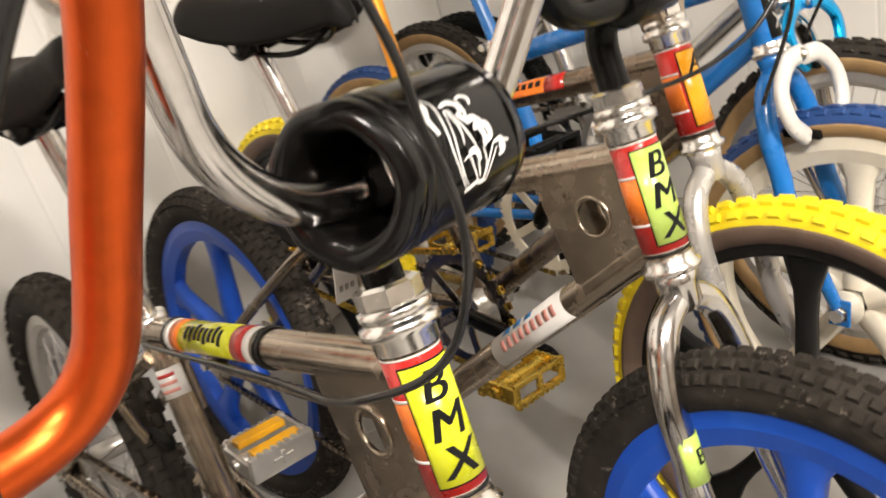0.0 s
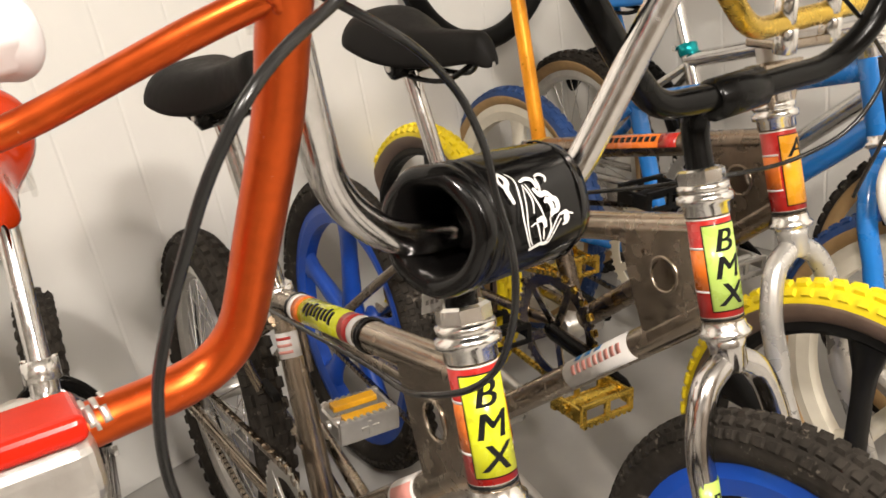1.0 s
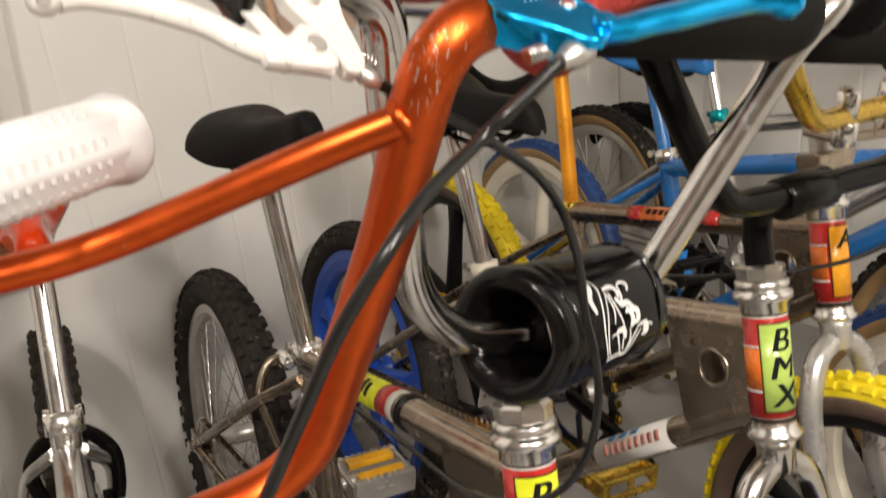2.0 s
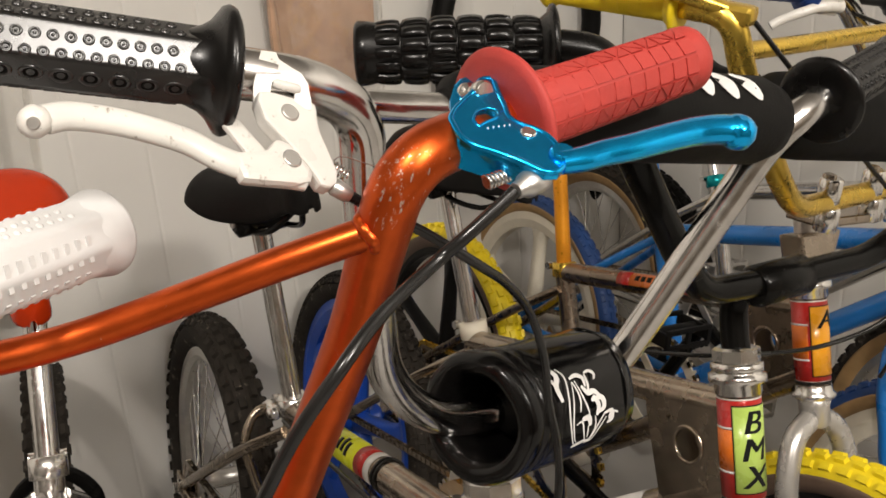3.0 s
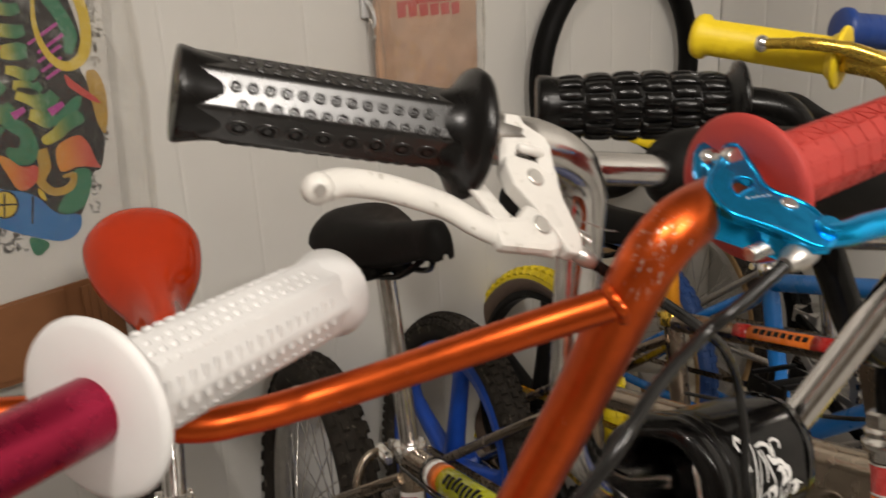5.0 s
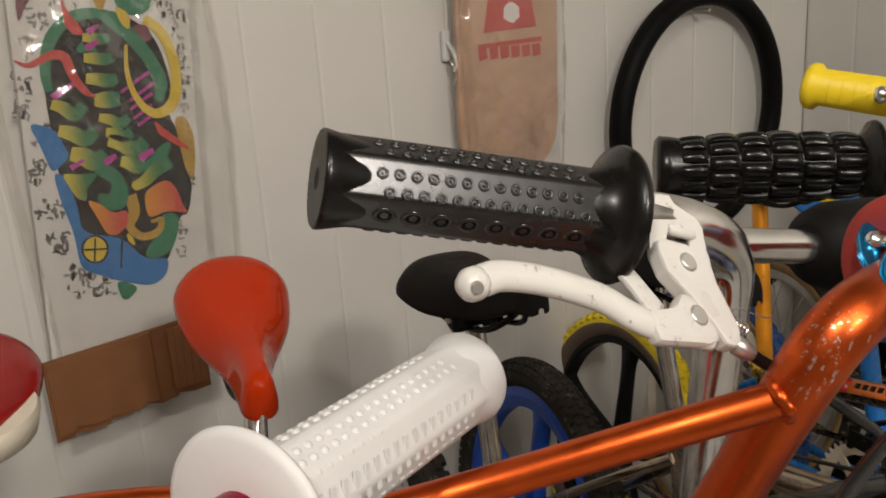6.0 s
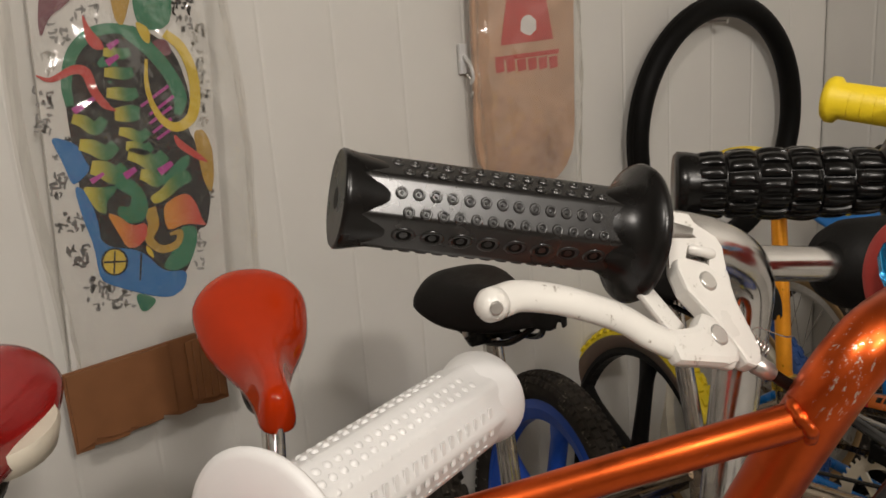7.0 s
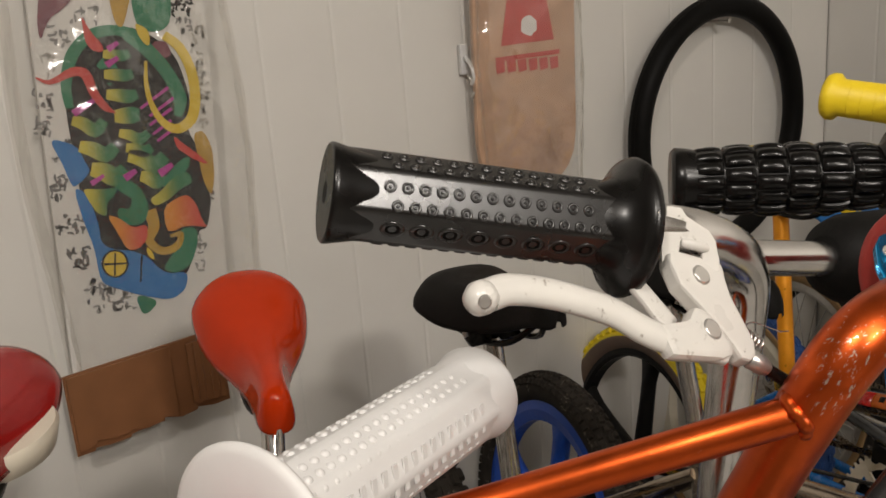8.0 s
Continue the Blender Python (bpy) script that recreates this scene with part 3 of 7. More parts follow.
def saddle(bike, name, tip, rear, up, width, material, label, under="black_paint", clamp=None, base=None, nose=0.017, skirt=1.0, jaw=1.0):
    """A moulded saddle from its nose tip to its rear edge."""
    tip, rear, up = Vector(tip), Vector(rear), Vector(up).normalized()
    d = rear - tip
    side = up.cross(d).normalized()
    bm = bmesh.new()
    rings = []
    n = 28
    for k in range(n + 1):
        t = 0.5 - 0.5 * math.cos(math.pi * k / n)
        grow = 1 / (1 + math.exp(-(t - 0.52) * 11))
        hw = nose + (width - nose) * grow
        end = 1.0
        if t > 0.82:
            end = math.sqrt(max(0.02, 1 - ((t - 0.82) / 0.18) ** 2))
        if t < 0.08:
            end = math.sqrt(max(0.05, 1 - ((0.08 - t) / 0.08) ** 2))
        hw *= end
        lift = 0.012 * math.cos(math.pi * t) ** 2 + 0.012 * t
        if t < 0.10:
            lift -= 0.020 * ((0.10 - t) / 0.10) ** 2
        deep = (0.020 + 0.014 * math.sin(math.pi * min(1, t * 1.1))) * (skirt if t < 0.8 else skirt + (1 - skirt) * (t - 0.8) / 0.2)
        mid = tip + d * t + up * lift
        ring = []
        for j in range(18):
            a = math.pi * j / 17
            ring.append(bm.verts.new(mid + side * (math.cos(a) * hw) + up * (math.sin(a) ** 0.7 * 0.014 * end - deep * (abs(math.cos(a)) ** 4) * end)))
        for j in range(18):
            a = math.pi * (17 - j) / 17
            ring.append(bm.verts.new(mid + side * (math.cos(a) * (hw - 0.004 * end)) + up * (math.sin(a) ** 0.7 * 0.009 * end - (deep + 0.0005) * (abs(math.cos(a)) ** 4) * end - 0.001)))
        rings.append(ring)
    for p, q in zip(rings, rings[1:]):
        for j in range(36):
            bm.faces.new((p[j], p[(j + 1) % 36], q[(j + 1) % 36], q[j])).smooth = True
    bm.faces.new(rings[0])
    bm.faces.new(rings[-1])
    bmesh.ops.recalc_face_normals(bm, faces=bm.faces)
    ob = part(name, bm, material, bike.root if bike else None, label)
    for sgn in (-1, 1):
        pts = [tip + d * 0.10 - up * 0.006, tip + d * 0.3 + side * (sgn * 0.018) - up * 0.036, tip + d * 0.66 + side * (sgn * 0.022) - up * 0.036, tip + d * 0.86 + side * (sgn * width * 0.55) - up * 0.004]
        part("rail", tube(spline(pts, 6), 0.0034, 8), "bright" if under != "black_paint" else under, ob)
    if base:
        bm = bmesh.new()
        lathe(bm, tip.lerp(rear, 0.62) - up * 0.040, up, [(0, width * 0.55), (0.006, width * 0.86), (0.024, width * 0.93), (0.030, width * 0.9)], 32)
        part("underside", bm, base, ob, "white plastic underside")
    if clamp:
        c = Vector(clamp)
        part("clamp", turned(c - side * (0.030 * jaw), side, [(x * jaw, r) for x, r in ((0, 0.010), (0.004, 0.017), (0.020, 0.017), (0.024, 0.013), (0.036, 0.013), (0.040, 0.017), (0.056, 0.017), (0.060, 0.010))], 20), under, ob)
        part("bolt", turned(c - side * (0.032 * jaw), side, [(0, 0.006), (0.064 * jaw, 0.006)], 6, smooth=False), "alloy", ob)
    return ob


def pedal(bike, c, along, ahead, metal, reflector=None):
    """A cage pedal: the body runs along its axle."""
    along, ahead = Vector(along).normalized(), Vector(ahead).normalized()
    up = along.cross(ahead)
    m = Matrix.Translation(c) @ Matrix((along, ahead, up)).transposed().to_4x4()
    ob = part("pedal", turned(Vector(c) - along * 0.05, along, [(0, 0.007), (0.014, 0.009), (0.085, 0.009), (0.10, 0.007)], 14), "alloy" if reflector else metal, bike.root)
    for sgn in (-1, 1):
        bm = bmesh.new()
        if reflector:
            box(bm, m @ pose(0, sgn * 0.030, 0), (0.088, 0.008, 0.034), 0.003)
            box(bm, m @ pose(0, sgn * 0.0345, 0), (0.026, 0.003, 0.005), 0.0008)
            box(bm, m @ pose(0, sgn * 0.0346, 0), (0.005, 0.003, 0.020), 0.0008)
        else:
            for z in (-0.0125, 0.0125):
                box(bm, m @ pose(0, sgn * 0.030, z), (0.088, 0.006, 0.007), 0.0015)
            for x in (-0.040, 0.0, 0.040):
                box(bm, m @ pose(x, sgn * 0.030, 0), (0.008, 0.0052, 0.020), 0.001)
        for x in range(9):
            box(bm, m @ pose(-0.038 + x * 0.0095, sgn * 0.030, 0.0165), (0.005, 0.006, 0.004))
        part("cage", bm, metal, ob)
        if reflector:
            part("reflector", box(bmesh.new(), m @ pose(0, sgn * 0.020, 0.013), (0.066, 0.018, 0.009), 0.0015), reflector, ob, "amber pedal reflector")
    for x in (-0.043, 0.043):
        part("end_plate", box(bmesh.new(), m @ pose(x, 0, 0), (0.005, 0.062, 0.022), 0.0015), metal, ob)
    return ob


def drivetrain(bike, bb, rear_axle, angle, metal="alloy", ring="alloy", left_pedal=None, right_pedal=None, crank="alloy", reflector=None, chain=True, links="nickel"):
    """Cranks, chainring, chain and pedals; the chain runs on the rider's right."""
    s, r, z = bike.s, bike.r, bike.z
    part("bottom_bracket", turned(bb - s * 0.036, s, [(0, 0.019), (0.003, 0.022), (0.069, 0.022), (0.072, 0.019)], 24), metal, bike.root)
    wayl = r * math.cos(radians(angle)) + z * math.sin(radians(angle))
    for sgn, mat in ((1, left_pedal), (-1, right_pedal)):
        way = wayl * sgn
        a, b = bb + s * (sgn * 0.052), bb + way * 0.17 + s * (sgn * 0.062)
        bm = sweep(bmesh.new(), [a - way * 0.012, a, a.lerp(b, 0.5), b, b + way * 0.010], [0.6, 1.0, 0.85, 0.75, 0.4], section=[(x * 0.013, y * 0.008) for x, y in ((-1, -0.5), (-0.5, -1), (0.5, -1), (1, -0.5), (1, 0.5), (0.5, 1), (-0.5, 1), (-1, 0.5))], up=way.cross(s))
        part("crank_arm", bm, crank, bike.root)
        if mat:
            pedal(bike, b + s * (sgn * 0.058), s * sgn, r, mat, reflector)
    c = bb - s * 0.043
    bm = ring_mesh(c, s, 0.082, [(0.006, -0.0015), (0.006, 0.0015), (-0.012, 0.0015), (-0.012, -0.0015)], 56)
    put = []
    f = s.cross(z).normalized()
    for k in range(44):
        th = 2 * math.pi * k / 44
        o = z * math.cos(th) + f * math.sin(th)
        put.append((c + o * 0.090, f * math.cos(th) - z * math.sin(th), s, o))
    blocks(bm, put, (0.007, 0.003, 0.008), 0.5)
    for k in range(5):
        th = 2 * math.pi * k / 5 + 0.4
        o = z * math.cos(th) + f * math.sin(th)
        g = f * math.cos(th) - z * math.sin(th)
        box(bm, Matrix.Translation(c + o * 0.044) @ Matrix((o, g, s)).transposed().to_4x4(), (0.072, 0.014, 0.004), 0.001)
    part("chainring", bm, ring, bike.root)
    if chain:
        q = rear_axle - s * 0.043
        n = 60
        path = []
        d = (q - c).normalized()
        nrm = s.cross(d).normalized()
        for k in range(13):
            a = math.pi * k / 12
            path.append(c + (nrm * math.cos(a) - d * math.sin(a)) * 0.089)
        for k in range(13):
            a = math.pi * k / 12
            path.append(q + (-nrm * math.cos(a) + d * math.sin(a)) * 0.033)
        dense = []
        for u, w in zip(path, path[1:] + path[:1]):
            steps = max(1, int((w - u).length / 0.0127))
            dense += [u.lerp(w, i / steps) for i in range(steps)]
        fr = frames(dense, True, up=s)
        bm = bmesh.new()
        blocks(bm, [(p, t, s, s.cross(t)) for p, (t, a, b) in zip(dense, fr)], (0.0105, 0.0075, 0.008), 0.9)
        for p, (t, a, b) in zip(dense[::2], fr[::2]):
            box(bm, Matrix.Translation(p) @ Matrix((t, s, s.cross(t))).transposed().to_4x4(), (0.0115, 0.0045, 0.0045))
        bmesh.ops.recalc_face_normals(bm, faces=bm.faces)
        part("chain", bm, links, bike.root)
        part("freewheel", ring_mesh(q, s, 0.026, [(0.009, -0.0015), (0.009, 0.0015), (-0.012, 0.004), (-0.012, -0.004)], 28), "nickel", bike.root)


def caliper(bike, c, down, side, out, reach, material, k=1.0):
    """A side-pull brake: two curved arms, shoes and a pivot bolt."""
    c = Vector(c)
    ob = part("brake", turned(c - out * 0.02, out, [(0, 0.005), (0.004, 0.009), (0.03, 0.009), (0.034, 0.006)], 16), "bright", bike.root)
    for sgn in (-1, 1):
        pts = [c + side * (-sgn * 0.004), c + side * (sgn * 0.022 * k) + down * 0.004, c + side * (sgn * 0.044 * k) + down * (reach * 0.35), c + side * (sgn * 0.042 * k) + down * (reach * 0.75), c + side * (sgn * 0.034) + down * reach]
        pts = [p + out * (0.004 * sgn + 0.006) for p in pts]
        part("brake_arm", tube(spline(pts, 6), 1.0, section=[(0.008 * k * x, 0.005 * k * y) for x, y in ((-1, -0.5), (-0.5, -1), (0.5, -1), (1, -0.5), (1, 0.5), (0.5, 1), (-0.5, 1), (-1, 0.5))], up=out.cross(down)), material, ob)
        end = pts[-1]
        part("brake_shoe", box(bmesh.new(), Matrix.Translation(end - side * (sgn * 0.010) - out * 0.01) @ Matrix((side, out, down)).transposed().to_4x4(), (0.010, 0.045, 0.011), 0.002), "rubber", ob)
    return ob


def head_badge(bike, panel, letters, turn=12.0, r=0.0188):
    """The red and orange wrap of the head tube with its letter panel."""
    o, ax, fr = bike.head(0.60), bike.steer, -bike.r
    tube_ob = None
    h0, h1 = -0.043, 0.044
    wrapob = part("decal", patch(bmesh.new(), o, ax, fr, r, -178, 178, h0, h1, 0.0004, 40), "decal_red", bike.root, "red and orange head tube decal")
    part("stripe", patch(bmesh.new(), o, ax, fr, r + 0.0004, 60, 176, -0.018, 0.018, 0.0003, 20), "decal_orange", wrapob)
    part("stripe", patch(bmesh.new(), o, ax, fr, r + 0.0004, -176, -60, -0.018, 0.018, 0.0003, 20), "decal_orange", wrapob)
    for h in (0.0185, -0.0205):
        for a in ((58, 176), (-176, -58)):
            part("line", patch(bmesh.new(), o, ax, fr, r + 0.0004, *a, h, h + 0.002, 0.0004, 20), "decal_white", wrapob)
    part("panel_edge", patch(bmesh.new(), o, ax, fr, r + 0.0006, turn - 57, turn + 57, h0 + 0.005, h1 - 0.004, 0.0003, 24), "decal_black", wrapob)
    part("panel", patch(bmesh.new(), o, ax, fr, r + 0.0009, turn - 54, turn + 54, h0 + 0.0062, h1 - 0.0052, 0.0003, 24), panel, wrapob)
    for h in (h0 - 0.0035, h1 + 0.0025):
        part("line", patch(bmesh.new(), o, ax, fr, r, -178, 178, h, h + 0.0016, 0.0005, 32), "decal_black", wrapob)
    for h in (h0 - 0.0005, h1 + 0.0002):
        part("line", patch(bmesh.new(), o, ax, fr, r, -178, 178, h, h + 0.0012, 0.0003, 32), "decal_white", wrapob)
    for k, ch in enumerate(letters):
        bm = letter(ch, 0.0205)
        for v in bm.verts:
            v.co.x = v.co.x * 1.12 + v.co.y * 0.26
        wrap(bm, o, ax, fr, r + 0.0015, turn + 3, 0.0252 - k * 0.0240)
        part("letter", bm, "decal_black", wrapob)
    return wrapob


def headset(bike, top=0.645, bottom=0.553, r=0.0205, metal="bright"):
    ax = bike.steer
    prof = [(0, 0.0185), (0.001, r), (0.010, r), (0.012, r * 1.22), (0.0185, r * 1.22), (0.0195, r * 1.05), (0.0215, r * 1.05), (0.023, r * 1.12), (0.028, r * 1.12), (0.029, r * 0.95)]
    ob = part("headset", turned(bike.head(top), ax, prof, 32), metal, bike.root)
    part("locknut", turned(bike.head(top) + ax * 0.029, ax, [(0, 0.0195), (0.001, 0.021), (0.011, 0.021), (0.013, 0.0175)], 8, smooth=False), metal, ob)
    part("lower_cup", turned(bike.head(bottom) - ax * 0.016, ax, [(0, 0.019), (0.002, r * 1.12), (0.006, r * 1.18), (0.009, r), (0.016, r * 0.95)], 32), metal, ob)
    return ob


def fork(bike, material, axle, crown=0.528, r=0.0125, decal=None, spread=0.052):
    """Two curved blades from the crown to the axle."""
    top = bike.head(crown)
    ob = part("fork", turned(top - bike.steer * 0.022, bike.steer, [(0, 0.012), (0.006, 0.0165), (0.024, 0.0165), (0.030, 0.018), (0.034, 0.0145)], 24), material, bike.root)
    blades = []
    for sgn in (-1, 1):
        a = bike.head(crown - 0.010, sgn * 0.006)
        b = bike.head(crown - 0.030, sgn * (spread - 0.016))
        c = bike.head(crown - 0.075, sgn * spread)
        mid = bike.head(0.36, sgn * spread)
        end = axle + bike.s * (sgn * (spread - 0.002))
        blades.append(part("blade", tube(spline([a, b, c, c.lerp(mid, 0.5), mid, end], 8), [r] * 33 + [r * 0.95, r * 0.9, r * 0.85, r * 0.8, r * 0.75, r * 0.7, r * 0.65, r * 0.6], 16), material, ob))
        part("dropout", box(bmesh.new(), Matrix.Translation(end) @ Matrix((bike.s, bike.r, bike.z)).transposed().to_4x4(), (0.005, 0.026, 0.034), 0.002), material, ob)
        part("axle_nut", turned(end + bike.s * (sgn * 0.003), bike.s * sgn, [(0, 0.012), (0.002, 0.012), (0.0025, 0.009), (0.010, 0.009)], 6, smooth=False), "bright", ob)
        if decal:
            o, d = bike.head(0.405, sgn * spread), (mid - c).normalized()
            part("decal", patch(bmesh.new(), o, -d, -bike.r, r, -70, 70, -0.018, 0.022, 0.0004, 14), decal, ob)
            part("decal_mark", wrap(letter("B", 0.014), o, -d, -bike.r, r + 0.0006, 10, 0.004), "decal_black", ob)
    return ob


def frameset(bike, material, bb, rear_axle, seat_top, top_join=(0.632, 0.52), gusset=True, r=0.0150, down_r=0.0160, decals=True):
    """Main tubes and stays."""
    root = bike.root
    part("head_tube", turned(bike.head(0.553), bike.steer, [(0, 0.0185), (0.001, 0.0187), (0.095, 0.0187), (0.096, 0.0185)], 36), material, root)
    d = (seat_top - bb)
    part("seat_tube", tube([bb, seat_top], 0.0145, 20), material, root)
    ht = bike.head(top_join[0])
    st = bb + d * ((top_join[1] - bb.z) / d.z)
    part("top_tube", tube([ht, st], r, 20), material, root)
    hd = bike.head(0.566)
    part("down_tube", tube([hd, bb], down_r, 20), material, root)
    if gusset:
        tt, dt = (st - ht).normalized(), (bb - hd).normalized()
        a, b = ht + tt * 0.01, hd + dt * 0.01
        a2, b2 = ht + tt * 0.105, hd + dt * 0.098
        n = bike.s
        for sgn in (-1, 1):
            bm = bmesh.new()
            off = n * (sgn * 0.0125)
            corners = [a, a2, b2, b]
            mid = (a * 0.30 + a2 * 0.24 + b2 * 0.22 + b * 0.24)
            hole = []
            outer = []
            k = 32
            for j in range(k):
                ang = 2 * math.pi * j / k
                v = tt * math.cos(ang) + bike.z * math.sin(ang)
                hole.append(mid + v * 0.0165)
                best = None
                for p, q in zip(corners, corners[1:] + corners[:1]):
                    e = q - p
                    den = v.cross(e).dot(n)
                    if abs(den) > 1e-9:
                        u = (p - mid).cross(e).dot(n) / den
                        w = (p - mid).cross(v).dot(n) / den
                        if u > 0 and -1e-6 <= w <= 1.000001 and (best is None or u < best):
                            best = u
                outer.append(mid + v * (best or 0.03))
            layers = []
            for t in (0.0, 0.002 * sgn):
                layers.append(([bm.verts.new(p + off + n * t) for p in hole], [bm.verts.new(p + off + n * t) for p in outer]))
            for j in range(k):
                j2 = (j + 1) % k
                for h, o in layers:
                    bm.faces.new((h[j], h[j2], o[j2], o[j]))
                bm.faces.new((layers[0][0][j], layers[0][0][j2], layers[1][0][j2], layers[1][0][j]))
                bm.faces.new((layers[0][1][j], layers[0][1][j2], layers[1][1][j2], layers[1][1][j]))
            bmesh.ops.recalc_face_normals(bm, faces=bm.faces)
            g = part("gusset", bm, material, root, "gusset plate with a round hole")
            part("hole_rim", ring_along(mid + off + n * (0.002 * sgn), n, 0.0170, 0.0022), material, g)
    for sgn in (-1, 1):
        end = rear_axle + bike.s * (sgn * 0.056)
        a = bb + bike.s * (sgn * 0.024)
        bend = bb.lerp(rear_axle, 0.35) + bike.s * (sgn * 0.040)
        part("chain_stay", tube(spline([a, bend, end], 8), 0.0085, 12), material, root)
        a = seat_top - d.normalized() * 0.03 + bike.s * (sgn * 0.012)
        bend = (seat_top - d.normalized() * 0.03).lerp(rear_axle, 0.3) + bike.s * (sgn * 0.042)
        part("seat_stay", tube(spline([a, bend, end], 8), 0.0075, 12), material, root)
        part("dropout", box(bmesh.new(), Matrix.Translation(end) @ Matrix((bike.s, bike.r, bike.z)).transposed().to_4x4(), (0.005, 0.05, 0.03), 0.002), material, root)
        part("axle_nut", turned(end + bike.s * (sgn * 0.003), bike.s * sgn, [(0, 0.012), (0.002, 0.012), (0.0025, 0.009), (0.010, 0.009)], 6, smooth=False), "bright", root)
    return ht, st, hd


def ring_along(c, axis, R, r, n=32, segs=8):
    axis = Vector(axis).normalized()
    ref = V(0, 0, 1) if abs(axis.z) < 0.9 else V(1, 0, 0)
    a = (ref - axis * ref.dot(axis)).normalized()
    b = axis.cross(a)
    return tube([c + a * (math.cos(2 * math.pi * k / n) * R) + b * (math.sin(2 * math.pi * k / n) * R) for k in range(n)], r, segs, closed=True)


def seat_post(bike, seat_top, post_top, material="chrome", collar="bright", r=0.0112):
    d = (post_top - seat_top).normalized()
    ob = part("seat_post", tube([seat_top - d * 0.05, post_top], r, 18), material, bike.root)
    part("seat_clamp", turned(seat_top - d * 0.012, d, [(0, 0.0165), (0.001, 0.0185), (0.021, 0.0185), (0.022, 0.0165)], 24), collar, ob)
    part("clamp_bolt", turned(seat_top + bike.r * 0.019 - bike.s * 0.018, bike.s, [(0, 0.006), (0.008, 0.006), (0.0085, 0.004), (0.030, 0.004), (0.0305, 0.006), (0.036, 0.006)], 10), "bright", ob)
    return ob
# ---- grips, levers and bars ----
def unit_frame(inner, outer):
    d = (Vector(outer) - Vector(inner))
    ax = d.normalized()
    a = (V(0, 0, 1) - ax * ax.z).normalized()
    return d.length, ax, a, ax.cross(a)


def flange(bm, p, ax, r):
    return lathe(bm, p - ax * 0.002, ax, [(0, 0.014), (0, r * 0.86), (0.0012, r * 0.97), (0.0028, r), (0.0046, r * 0.97), (0.006, r * 0.80), (0.011, 0.0175)], 44)


def ring_grip(bar, inner, outer, material, label, R=0.0272, r=0.0153, face=(-0.39, -0.90, 0.405)):
    """A seven-sided grip with a mushroom flange and two rows of small raised rings on each face."""
    n, ax, a, b = unit_frame(inner, outer)
    inner, face = Vector(inner), Vector(face)
    a = (face - ax * face.dot(ax)).normalized()
    b = ax.cross(a)
    bm = bmesh.new()
    lathe(bm, inner + ax * 0.010, ax, [(0, r), (n - 0.026, r), (n - 0.016, r)], 70, up=a, facets=7, soft=0.95)
    ob = part("grip", bm, material, bar, label)
    bm = bmesh.new()
    lathe(bm, inner + ax * (n - 0.015), ax, [(-0.006, 0.0140), (0.0, 0.0154), (0.005, 0.0160), (0.010, 0.0170), (0.0135, 0.0178), (0.0150, 0.0179), (0.0158, 0.0172), (0.0157, 0.0164)], 44)
    part("end_cap", bm, "cap_rubber", ob)
    part("end_face", turned(Vector(outer) - ax * 0.004, ax, [(0, 0.0166), (0.0046, 0.0166), (0.0044, 0.008)], 32), "rubber", ob)
    bm = bmesh.new()
    lathe(bm, inner - ax * 0.002, ax, [(0, 0.013), (0, R * 0.88), (0.0014, R * 0.97), (0.0036, R), (0.0056, R * 0.97), (0.0076, R * 0.86), (0.0100, R * 0.74), (0.0135, R * 0.645), (0.0180, 0.0158), (0.0215, 0.0148)], 48)
    part("flange", bm, "cap_rubber", ob)
    bm, pit_discs = bmesh.new(), bmesh.new()

    def torus(c, o, t, rr, wide=1.0, k=1.0):
        q = 14
        rings = []
        for i in range(q):
            g = 2 * math.pi * i / q
            w = ax * (math.cos(g) * wide) + t * math.sin(g)
            rings.append([bm.verts.new(c + w * (rr + x * k) + o * (y * k)) for x, y in ((0.0007, -0.0002), (0.00045, 0.0005), (-0.0002, 0.0005), (-0.0006, -0.0002))])
        for i in range(q):
            p, s = rings[i], rings[(i + 1) % q]
            for m in range(3):
                bm.faces.new((p[m], p[m + 1], s[m + 1], s[m])).smooth = True

    for k in range(14):
        flat_at = 2 * math.pi * (k // 2) / 7
        o = a * math.cos(flat_at) + b * math.sin(flat_at)
        t = ax.cross(o)
        if k // 2 in (1, 6) and o.z < 0:
            if k % 2 == 0:
                for j in range(8):
                    torus(inner + ax * (0.022 + (n - 0.044) * j / 7) + o * (r - 0.0002), o, t, 0.0026, 1.35, 1.3)
                    # Raised dull black disc stands in for the shade inside a moulded pit.
                    lathe(pit_discs, inner + ax * (0.022 + (n - 0.044) * j / 7) + o * (r - 0.0004), o, [(0, 0.0028), (0.0005, 0.0026), (0.0003, 0.0004)], 14)
            continue
        for j in range(13):
            c = inner + ax * (0.0210 + (n - 0.040) * (j + 0.5 * (k % 2)) / 12.5) + o * (r + 0.0001) + t * (0.0033 if k % 2 else -0.0033) - b * (0.0017 * b.z / abs(b.z) if k < 2 else 0)
            torus(c, o, t, 0.0016)
            lathe(bm, c - o * 0.0002, o, [(0, 0.0008), (0.0004, 0.0007), (0.0006, 0.0002)], 8)
    bmesh.ops.recalc_face_normals(bm, faces=bm.faces)
    tagged(part("ring_pattern", bm, material, ob), kind="stuff")
    if pit_discs.verts:
        tagged(part("pit_shade", pit_discs, "rubber", ob), kind="stuff")
    part("end_hole", turned(Vector(outer) - ax * 0.001, ax, [(0, 0.004), (0.0018, 0.004)], 12), "rubber", ob)
    return ob


